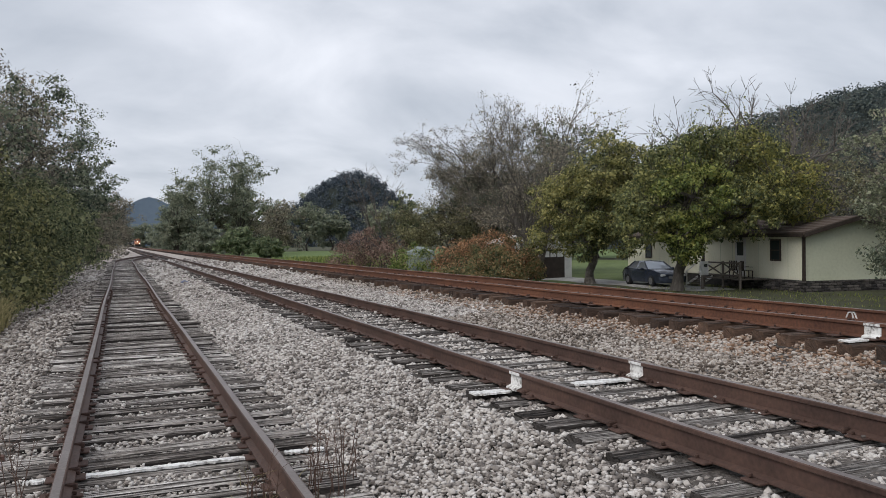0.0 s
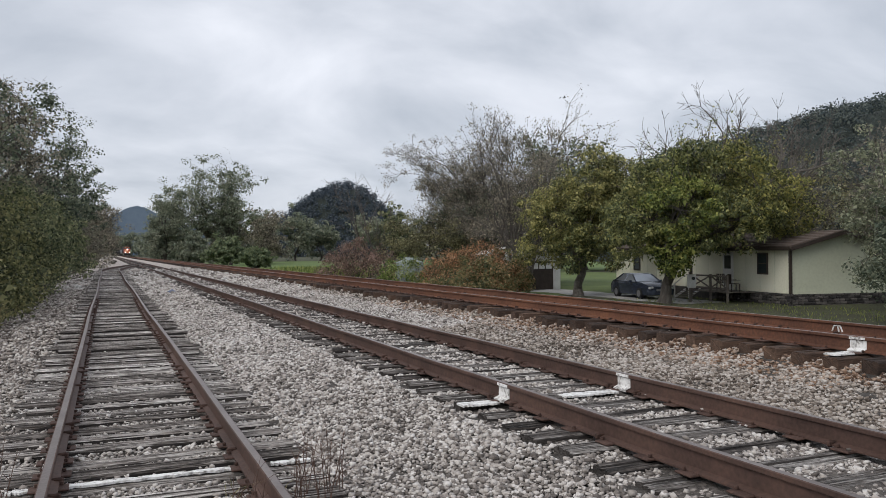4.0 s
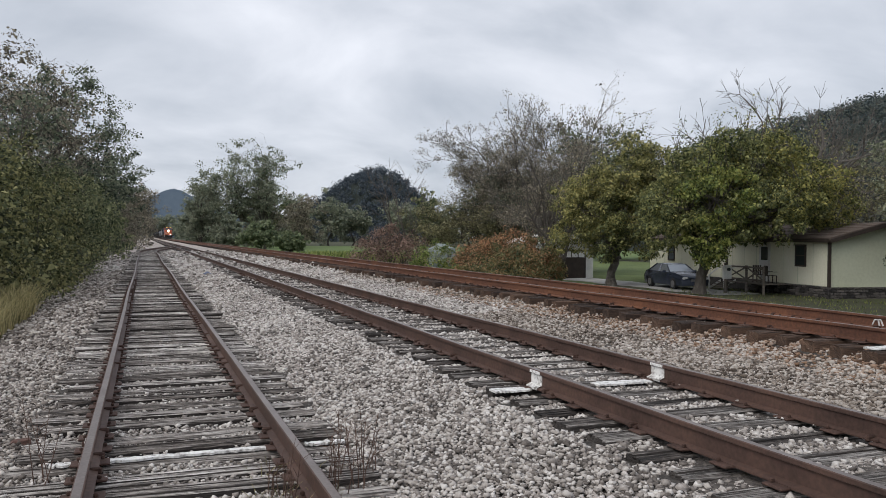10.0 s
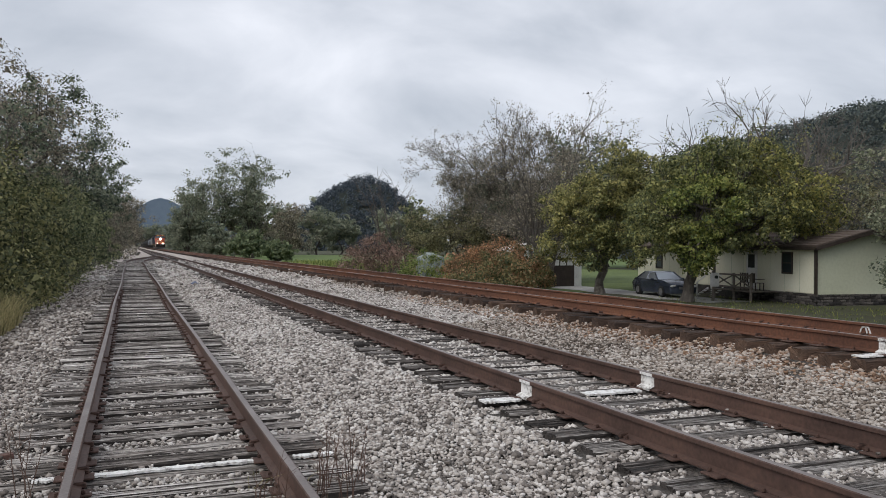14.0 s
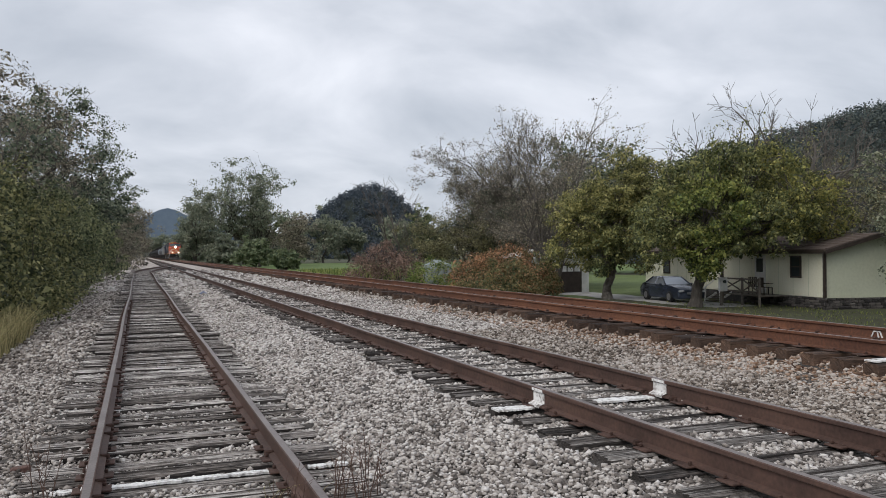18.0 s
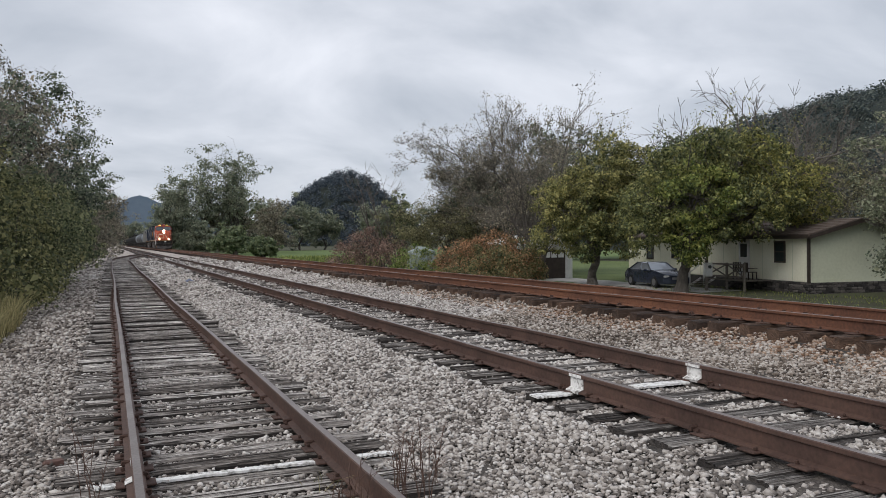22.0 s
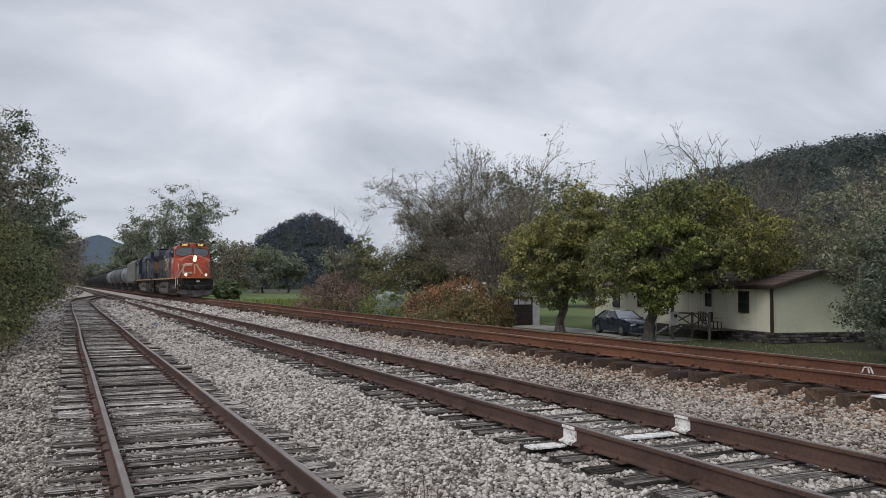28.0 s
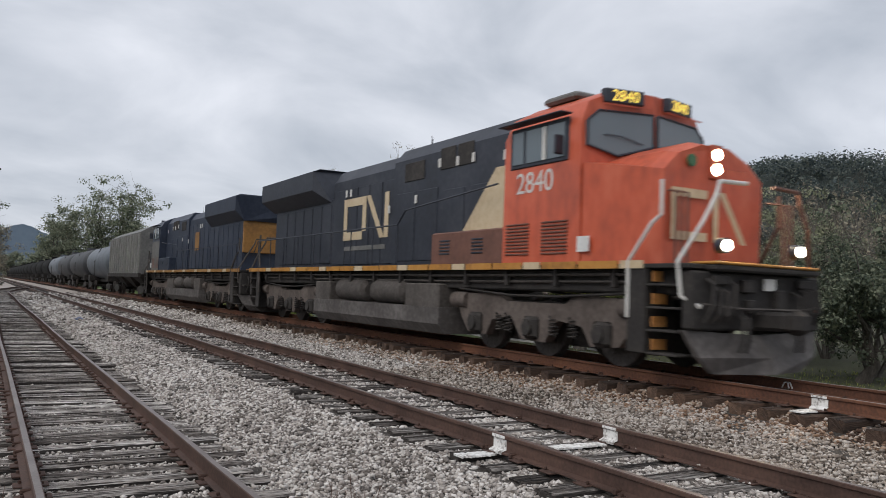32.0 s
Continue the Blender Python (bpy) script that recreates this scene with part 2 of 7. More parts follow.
M_STONE_DIRTY = mat("muddy_grey_ballast", [(0.08, 0.066, 0.057), (0.19, 0.162, 0.143), (0.3, 0.262, 0.234), (0.39, 0.35, 0.317), (0.56, 0.52, 0.48)], s1=0.4, s2=20, rough=0.93, bump=0.6, dist=0.008, island=0.62, span=(0.24, 0.76))
M_STONE_ORANGE = mat("orange_rusted_ballast", [(0.081, 0.045, 0.027), (0.198, 0.117, 0.072), (0.306, 0.198, 0.135), (0.378, 0.279, 0.211), (0.45, 0.378, 0.324)], s1=0.5, s2=14, rough=0.93, bump=0.4, dist=0.008, island=0.5)
M_PAINT = mat("chipped_white_paint", [(0.16, 0.145, 0.13), (0.55, 0.53, 0.51), (0.76, 0.75, 0.73), (0.8, 0.79, 0.77)], s1=9, s2=34, rough=0.75, bump=0.5, dist=0.006, span=(0.36, 0.62))
M_BARK = mat("grey_brown_bark", [(0.03, 0.026, 0.022), (0.075, 0.065, 0.055), (0.14, 0.125, 0.11)], s1=3, s2=16, rough=0.95, bump=0.9, dist=0.03, stretch=(3, 3, 0.6))
M_TWIG = mat("pale_bare_twig", [(0.07, 0.06, 0.052), (0.125, 0.11, 0.096), (0.19, 0.172, 0.152)], s1=2, s2=10, rough=0.95, bump=0.2)
L_MAPLE = leaf_mat("maple_leaves_turning", [(0.032, 0.037, 0.018), (0.085, 0.094, 0.038), (0.145, 0.148, 0.052), (0.24, 0.215, 0.068)])
L_MAPLE_G = leaf_mat("green_maple_leaves", [(0.03, 0.038, 0.02), (0.076, 0.088, 0.04), (0.13, 0.138, 0.058), (0.21, 0.2, 0.078)])
L_MAPLE_B = leaf_mat("fresh_green_maple_leaves", [(0.026, 0.036, 0.014), (0.07, 0.092, 0.03), (0.13, 0.15, 0.042), (0.2, 0.2, 0.06)])
L_MAPLE_O = leaf_mat("olive_maple_leaves", [(0.042, 0.045, 0.022), (0.1, 0.105, 0.044), (0.17, 0.165, 0.066), (0.25, 0.225, 0.088)])
L_OLIVE = leaf_mat("olive_hedgerow_leaves", [(0.022, 0.029, 0.017), (0.06, 0.074, 0.038), (0.108, 0.12, 0.062), (0.186, 0.186, 0.102)])
L_HEDGE = leaf_mat("yellow_olive_hedge_leaves", [(0.018, 0.022, 0.012), (0.05, 0.058, 0.028), (0.098, 0.1, 0.045), (0.18, 0.17, 0.08)])
L_DARK = leaf_mat("dark_green_leaves", [(0.025, 0.033, 0.025), (0.053, 0.066, 0.046), (0.087, 0.101, 0.069), (0.136, 0.146, 0.101)])
L_BROWN = leaf_mat("browned_thin_leaves", [(0.049, 0.045, 0.037), (0.098, 0.089, 0.071), (0.152, 0.137, 0.104), (0.207, 0.183, 0.134)])
L_SAGE = leaf_mat("dull_sage_leaves", [(0.052, 0.06, 0.041), (0.098, 0.108, 0.071), (0.149, 0.159, 0.103), (0.207, 0.213, 0.144)])
L_THIN = leaf_mat("greyish_olive_thin_leaves", [(0.045, 0.044, 0.028), (0.095, 0.092, 0.052), (0.145, 0.138, 0.074), (0.2, 0.185, 0.098)])
# Distance haze is put into the blue of these leaves.
L_HILLFAR = leaf_mat("haze_blue_far_wood_canopy", [(0.02, 0.028, 0.038), (0.032, 0.043, 0.055), (0.046, 0.058, 0.07), (0.066, 0.078, 0.088)])
L_RED = leaf_mat("rusty_red_bush_leaves", [(0.05, 0.05, 0.028), (0.12, 0.092, 0.05), (0.22, 0.112, 0.066), (0.31, 0.18, 0.1)])
L_REDGREEN = leaf_mat("green_and_rust_bush_leaves", [(0.04, 0.048, 0.024), (0.09, 0.095, 0.045), (0.15, 0.135, 0.065), (0.24, 0.15, 0.08)])
L_BROWNRED = leaf_mat("brown_purple_bush_leaves", [(0.045, 0.034, 0.028), (0.098, 0.066, 0.054), (0.155, 0.1, 0.08), (0.215, 0.15, 0.12)])
# Greyed leaf colour with the haze over the field mixed in.
L_GREENHAZE = leaf_mat("haze_tinted_field_bushes", [(0.042, 0.058, 0.034), (0.073, 0.094, 0.05), (0.104, 0.125, 0.066), (0.141, 0.156, 0.089)])
L_WEED = leaf_mat("bright_green_weeds", [(0.035, 0.055, 0.015), (0.075, 0.1, 0.025), (0.14, 0.16, 0.05), (0.2, 0.21, 0.075)])
L_STRAW = leaf_mat("straw_coloured_grass", [(0.06, 0.06, 0.028), (0.13, 0.115, 0.055), (0.2, 0.175, 0.085), (0.28, 0.24, 0.13)])
# Both far canopies carry aerial haze in their base colour.
L_HILL = leaf_mat("haze_tinted_wood_canopy", [(0.022, 0.03, 0.032), (0.038, 0.05, 0.05), (0.056, 0.068, 0.062), (0.085, 0.094, 0.08)])
L_MIDWOOD = leaf_mat("haze_tinted_tree_line", [(0.062, 0.075, 0.058), (0.1, 0.115, 0.082), (0.138, 0.15, 0.106), (0.19, 0.193, 0.14)])


# ---- mesh helpers ----
class MB:
    """Collects the vertices and faces of one mesh."""

    def __init__(self):
        self.v, self.f, self.m = [], [], []

    def add(self, vs, fs, mi=0):
        k = len(self.v)
        self.v.extend(tuple(p) for p in vs)
        self.f.extend(tuple(i + k for i in q) for q in fs)
        self.m.extend([mi] * len(fs))
        return self

    def box(self, c, s, b=0.0, mi=0, rot=None):
        """A box of size s about c, its edges chamfered by b."""
        hx, hy, hz = s[0] / 2, s[1] / 2, s[2] / 2
        if not b:
            vs = [(x, y, z) for z in (-hz, hz) for y in (-hy, hy) for x in (-hx, hx)]
            fs = [(0, 2, 3, 1), (4, 5, 7, 6), (0, 1, 5, 4), (2, 6, 7, 3), (0, 4, 6, 2), (1, 3, 7, 5)]
        else:
            b = min(b, hx * 0.9, hy * 0.9, hz * 0.9)
            ring = lambda x, y: [(-x + b, -y), (x - b, -y), (x, -y + b), (x, y - b), (x - b, y), (-x + b, y), (-x, y - b), (-x, -y + b)]
            vs = [(x, y, -hz) for x, y in ring(hx - b, hy - b)] + [(x, y, -hz + b) for x, y in ring(hx, hy)]
            vs += [(x, y, hz - b) for x, y in ring(hx, hy)] + [(x, y, hz) for x, y in ring(hx - b, hy - b)]
            fs = [tuple(range(7, -1, -1)), tuple(range(24, 32))]
            fs += [(8 * r + i, 8 * r + (i + 1) % 8, 8 * r + 8 + (i + 1) % 8, 8 * r + 8 + i) for r in range(3) for i in range(8)]
        if rot is not None:
            vs = [rot @ Vector(p) for p in vs]
        return self.add([(p[0] + c[0], p[1] + c[1], p[2] + c[2]) for p in vs], fs, mi)

    def cyl(self, p0, p1, r0, r1=None, n=12, mi=0, cap=True):
        r1 = r0 if r1 is None else r1
        p0, p1 = Vector(p0), Vector(p1)
        d = (p1 - p0).normalized()
        a = d.orthogonal().normalized()
        c = d.cross(a)
        vs = [p + (a * math.cos(6.28319 * i / n) + c * math.sin(6.28319 * i / n)) * r for p, r in ((p0, r0), (p1, r1)) for i in range(n)]
        fs = [(i, (i + 1) % n, n + (i + 1) % n, n + i) for i in range(n)]
        if cap:
            fs += [tuple(range(n - 1, -1, -1)), tuple(range(n, 2 * n))]
        return self.add(vs, fs, mi)

    def tube(self, pts, r, n=6, mi=0):
        """A bar along points; r is one radius or one for each point."""
        pts = [Vector(p) for p in pts]
        rs = r if isinstance(r, (list, tuple)) else [r] * len(pts)
        vs, prev = [], None
        for k, p in enumerate(pts):
            d = (pts[min(k + 1, len(pts) - 1)] - pts[max(k - 1, 0)]).normalized()
            a = (prev - d * prev.dot(d)).normalized() if prev is not None and (prev - d * prev.dot(d)).length > 1e-4 else d.orthogonal().normalized()
            prev, c = a, d.cross(a)
            vs += [p + (a * math.cos(6.28319 * i / n) + c * math.sin(6.28319 * i / n)) * rs[k] for i in range(n)]
        fs = [(k * n + i, k * n + (i + 1) % n, (k + 1) * n + (i + 1) % n, (k + 1) * n + i) for k in range(len(pts) - 1) for i in range(n)]
        fs += [tuple(range(n - 1, -1, -1)), tuple(range((len(pts) - 1) * n, len(pts) * n))]
        return self.add(vs, fs, mi)

    def prism(self, poly, axis, a, b, mi=0):
        """A polygon drawn in the other two axes, drawn out along the axis from a to b."""
        def at(u, w, t):
            return (t, u, w) if axis == "x" else (u, t, w) if axis == "y" else (u, w, t)
        n = len(poly)
        vs = [at(u, w, a) for u, w in poly] + [at(u, w, b) for u, w in poly]
        fs = [tuple(range(n - 1, -1, -1)), tuple(range(n, 2 * n))] + [(i, (i + 1) % n, n + (i + 1) % n, n + i) for i in range(n)]
        return self.add(vs, fs, mi)

    def loft(self, rings, mi=0, cap=True):
        n = len(rings[0])
        vs = [p for r in rings for p in r]
        fs = [(k * n + i, k * n + (i + 1) % n, (k + 1) * n + (i + 1) % n, (k + 1) * n + i) for k in range(len(rings) - 1) for i in range(n)]
        if cap:
            fs += [tuple(range(n - 1, -1, -1)), tuple(range((len(rings) - 1) * n, len(rings) * n))]
        return self.add(vs, fs, mi)

    def mesh(self, name, mats, smooth=False):
        me = bpy.data.meshes.new(name)
        me.from_pydata(self.v, [], self.f)
        for mt in mats:
            me.materials.append(mt)
        me.polygons.foreach_set("material_index", self.m)
        bm = bmesh.new()
        bm.from_mesh(me)
        bmesh.ops.recalc_face_normals(bm, faces=bm.faces)
        bm.to_mesh(me)
        bm.free()
        if smooth:
            me.shade_smooth()
            me.set_sharp_from_angle(angle=radians(40))
        me.update()
        return me


def listed(x):
    return list(x) if isinstance(x, (list, tuple)) else [x]


def part(name, mb, material, parent, label="", smooth=False, loc=None):
    """Links what mb holds as one mesh object under a thing or a part."""
    ob = new(name, mb.mesh(name, listed(material), smooth))
    ob.parent = parent
    if loc:
        ob.location = loc
    return tagged(ob, label)


def thing(name, label, category, group="", kind="", at=(0, 0, 0), turn=0.0):
    ob = new(name)
    ob.empty_display_size = 0.3
    ob.matrix_basis = pose(at[0], at[1], at[2], 0, 0, turn)
    return tagged(ob, label, category, group, kind)


def quick_mesh(name, verts, quads, mats, idx=None):
    """A mesh from arrays of vertices (n, 3) and quads (m, 4)."""
    me = bpy.data.meshes.new(name)
    me.vertices.add(len(verts))
    me.vertices.foreach_set("co", np.asarray(verts, np.float32).ravel())
    q = np.asarray(quads, np.int32)
    me.loops.add(q.size)
    me.loops.foreach_set("vertex_index", q.ravel())
    me.polygons.add(len(q))
    me.polygons.foreach_set("loop_start", np.arange(0, q.size, q.shape[1], dtype=np.int32))
    me.polygons.foreach_set("loop_total", np.full(len(q), q.shape[1], np.int32))
    for mt in listed(mats):
        me.materials.append(mt)
    if idx is not None:
        me.polygons.foreach_set("material_index", np.asarray(idx, np.int32))
    me.update(calc_edges=True)
    return me


def smooth01(a, b, x):
    t = np.clip((np.asarray(x, float) - a) / (b - a), 0, 1)
    return t * t * (3 - 2 * t)


# ---- ground: one sheet from behind the camera to the horizon ----
def siding_x(y):
    """The siding bends over to the middle track far ahead, and its old rails wander a little."""
    return MID_X * smooth01(78, 128, y) + 0.025 * np.sin(np.asarray(y, float) * 0.21) * smooth01(15, 25, y)


def siding_z(y):
    return MID_Z * smooth01(35, 110, y)


def ground_z(x, y):
    x, y = np.asarray(x, float), np.asarray(y, float)
    sx, sz = siding_x(np.minimum(y, 78)), siding_z(y)
    left = np.interp(x, [-4000, -30, -6, -4.3, -3.0, -2.2, -1.3, 1.4, 2.1, 2.8], [-1.3, -1.3, -1.05, -0.85, -0.5, -0.3, -0.25, -0.25, -0.14, -0.012])
    left = left - 0.035 * smooth01(12, 18, y) * (np.abs(x) < 1.25)
    left = np.where(x < 2.8, left + sz * np.interp(x, [-6, -2, 1.4, 2.8], [0.3, 1, 1, 0.1]), 0)
    right = np.interp(x, [2.8, 3.2, 3.6, 4.9, 5.4, 6.2, 7.3, 7.7, 8.2, 10.0, 10.6, 13.0, 15, 4000], [-0.012, -0.008, 0.016, 0.016, 0.0, -0.02, 0.105, 0.225, 0.26, 0.26, 0.12, -1.0, YARD_Z, YARD_Z])
    return np.where(x < 2.8, left, right)


def grid_axis(spans):
    out = []
    for a, b, step in spans:
        out += list(np.arange(a, b - 1e-6, step))
    return np.array(out + [spans[-1][1]])


gx = grid_axis([(-2500, -200, 575), (-200, -40, 40), (-40, -6, 3.4), (-6, 16, 0.22), (16, 60, 4), (60, 300, 40), (300, 3000, 675)])
gy = grid_axis([(-300, -20, 40), (-20, -4, 2), (-4, 40, 0.4), (40, 130, 3), (130, 500, 37), (500, 4500, 500)])
GX, GY = np.meshgrid(gx, gy)
GZ = ground_z(GX, GY)
rng = np.random.default_rng(3)
inner = (GX > -6) & (GX < 16) & (GY > 0) & (GY < 60)
GZ = GZ + inner * rng.normal(0, 0.012, GZ.shape)
nx, ny = len(gx), len(gy)
ii = (np.arange(ny - 1)[:, None] * nx + np.arange(nx - 1)[None]).ravel()
# Tone lowered to carry the shade in front of the house.
M_GROUND = mat("grass_and_earth", [(0.028, 0.026, 0.014), (0.047, 0.049, 0.021), (0.074, 0.084, 0.03)], s1=0.3, s2=7, rough=0.95, bump=0.8, dist=0.05)
M_BED = mat("ballast_bed", [(0.2, 0.172, 0.152), (0.4, 0.355, 0.325), (0.54, 0.495, 0.46)], s1=0.6, s2=30, rough=0.95, bump=1.0, dist=0.05)
# Fines under the stones; the dark tone carries the shade in the gaps.
M_FINES = mat("ballast_fines_gap_shade", [(0.05, 0.042, 0.036), (0.11, 0.094, 0.082), (0.2, 0.175, 0.155)], s1=0.8, s2=40, rough=0.95, bump=1.0, dist=0.03)
# Dirty bed between ties, darkened further for the shadowed gaps.
M_TIEGAP = mat("dirt_and_shade_between_ties", [(0.03, 0.025, 0.022), (0.075, 0.063, 0.055), (0.15, 0.13, 0.115)], s1=0.8, s2=40, rough=0.95, bump=1.0, dist=0.03)
vor = M_BED.node_tree.nodes.new("ShaderNodeTexVoronoi")
vor.inputs["Scale"].default_value = 13.0
_tc = M_BED.node_tree.nodes.new("ShaderNodeTexCoord")
M_BED.node_tree.links.new(_tc.outputs["Object"], vor.inputs["Vector"])
_rmp = M_BED.node_tree.nodes.new("ShaderNodeValToRGB")
for _k, (_p, _c) in enumerate(((0.0, (0.17, 0.142, 0.122)), (0.3, (0.34, 0.29, 0.255)), (0.6, (0.48, 0.425, 0.385)), (1.0, (0.63, 0.585, 0.545)))):
    _el = _rmp.color_ramp.elements[_k] if _k < 2 else _rmp.color_ramp.elements.new(_p)
    _el.position, _el.color = _p, (*_c, 1)
M_BED.node_tree.links.new(vor.outputs["Color"], _rmp.inputs[0])
_sep = M_BED.node_tree.nodes.new("ShaderNodeMix")
_sep.data_type = "RGBA"
_sep.inputs["Factor"].default_value = 0.65
_bs = M_BED.node_tree.nodes["Principled BSDF"]
M_BED.node_tree.links.new(_bs.inputs["Base Color"].links[0].from_socket, _sep.inputs["A"])
M_BED.node_tree.links.new(_rmp.outputs[0], _sep.inputs["B"])
M_BED.node_tree.links.new(_sep.outputs["Result"], _bs.inputs["Base Color"])
def stony(material, scale, tones, much):
    """Adds packed stones of that many to the metre to a ground material, in tone and relief."""
    nt, ln = material.node_tree.nodes, material.node_tree.links
    bs = nt["Principled BSDF"]
    tc, v, e = nt.new("ShaderNodeTexCoord"), nt.new("ShaderNodeTexVoronoi"), nt.new("ShaderNodeTexVoronoi")
    e.feature = "DISTANCE_TO_EDGE"
    for n in (v, e):
        n.inputs["Scale"].default_value = scale
        ln.new(tc.outputs["Object"], n.inputs["Vector"])
    rp = nt.new("ShaderNodeValToRGB")
    rp.color_ramp.elements[0].color, rp.color_ramp.elements[1].color = (*tones[0], 1), (*tones[1], 1)
    ln.new(v.outputs["Color"], rp.inputs[0])
    mx = nt.new("ShaderNodeMix")
    mx.data_type = "RGBA"
    mx.inputs["Factor"].default_value = much
    ln.new(bs.inputs["Base Color"].links[0].from_socket, mx.inputs["A"])
    ln.new(rp.outputs[0], mx.inputs["B"])
    ln.new(mx.outputs["Result"], bs.inputs["Base Color"])
    bp = nt.new("ShaderNodeBump")
    bp.inputs["Strength"].default_value, bp.inputs["Distance"].default_value = 1.0, 0.35 / scale
    ln.new(e.outputs["Distance"], bp.inputs["Height"])
    ln.new(bs.inputs["Normal"].links[0].from_socket, bp.inputs["Normal"])
    ln.new(bp.outputs[0], bs.inputs["Normal"])


# Low stone tones hold painted shade for both kinds of gap.
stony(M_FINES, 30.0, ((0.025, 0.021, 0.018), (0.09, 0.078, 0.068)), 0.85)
stony(M_TIEGAP, 30.0, ((0.025, 0.02, 0.018), (0.2, 0.175, 0.155)), 0.6)
cx, cy = (GX[:-1, :-1] + GX[1:, 1:]).ravel() / 2, (GY[:-1, :-1] + GY[1:, 1:]).ravel() / 2
edge_l = -3.1 + 0.35 * np.sin(cy * 0.9) + 0.25 * np.sin(cy * 2.3)
edge_r = 11.3 + 0.25 * np.sin(cy * 1.1)
bed = ((cx > edge_l) & (cx < edge_r)).astype(int)
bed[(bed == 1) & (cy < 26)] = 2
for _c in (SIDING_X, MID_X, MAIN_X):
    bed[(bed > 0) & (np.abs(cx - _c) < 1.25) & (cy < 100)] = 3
ground = new("ground", quick_mesh("ground", np.stack([GX, GY, GZ], -1).reshape(-1, 3), np.stack([ii, ii + 1, ii + 1 + nx, ii + nx], -1), [M_GROUND, M_BED, M_FINES, M_TIEGAP], bed))
tagged(ground, "grassy ground with a long grey ballast bed", "ground", kind="structure")


# ---- loose ballast stones ----


def tie_ys(seed, y0, y1, step, painted):
    """Tie centres along a track; the painted one lies exactly at its place."""
    r = random.Random(seed)
    ys = [y0 + step * k + r.uniform(-0.035, 0.035) for k in range(int((y1 - y0) / step))]
    k = min(range(len(ys)), key=lambda i: abs(ys[i] - painted))
    ys[k] = painted
    return ys


SIDING_TIES = tie_ys(1, 6.5 - 70 * 0.44, 122, 0.44, 6.5)
MID_TIES = tie_ys(2, 7.08 - 62 * 0.5, 460, 0.5, 7.08)
MAIN_TIES = tie_ys(3, 6.48 - 61 * 0.5, 460, 0.5, 6.48)


def near_tie(x, y, ties, cxs, half, wide):
    arr = np.array(ties)
    k = np.clip(np.searchsorted(arr, y), 1, len(arr) - 1)
    d = np.minimum(np.abs(arr[k] - y), np.abs(arr[k - 1] - y))
    return (np.abs(x - cxs) < half) & (d < wide)


BLOCK = np.array([(x, y, z) for z in (-1, 1) for y in (-1, 1) for x in (-1, 1)], float) * 0.66 + np.random.default_rng(5).normal(0, 0.1, (8, 3))
BLOCK_T = np.array([(0, 2, 3), (0, 3, 1), (4, 5, 7), (4, 7, 6), (0, 1, 5), (0, 5, 4), (2, 6, 7), (2, 7, 3), (0, 4, 6), (0, 6, 2), (1, 3, 7), (1, 7, 5)])


def hull_faces(pts):
    """The triangles of a small convex body about the origin, turned outwards."""
    out = []
    for i, j, k in itertools.combinations(range(len(pts)), 3):
        n = np.cross(pts[j] - pts[i], pts[k] - pts[i])
        if np.linalg.norm(n) < 1e-6:
            continue
        side = (pts - pts[i]) @ n
        if side.max() < 1e-9:
            out.append((i, j, k))
        elif side.min() > -1e-9:
            out.append((i, k, j))
    return np.array(out)


CHIP = np.array([(1, 0, 0.1), (-1, 0.1, 0), (0, 1, -0.1), (0.1, -1, 0), (0, 0, 1), (0, 0.1, -1)], float) * 1.12
CHIP_T = hull_faces(CHIP)


def turns(r, n):
    q = r.normal(size=(n, 4))
    q /= np.linalg.norm(q, axis=1)[:, None]
    w, x, y, z = q.T
    return np.stack([np.stack([1 - 2 * (y * y + z * z), 2 * (x * y - z * w), 2 * (x * z + y * w)], -1),
                     np.stack([2 * (x * y + z * w), 1 - 2 * (x * x + z * z), 2 * (y * z - x * w)], -1),
                     np.stack([2 * (x * z - y * w), 2 * (y * z + x * w), 1 - 2 * (x * x + y * y)], -1)], 1)


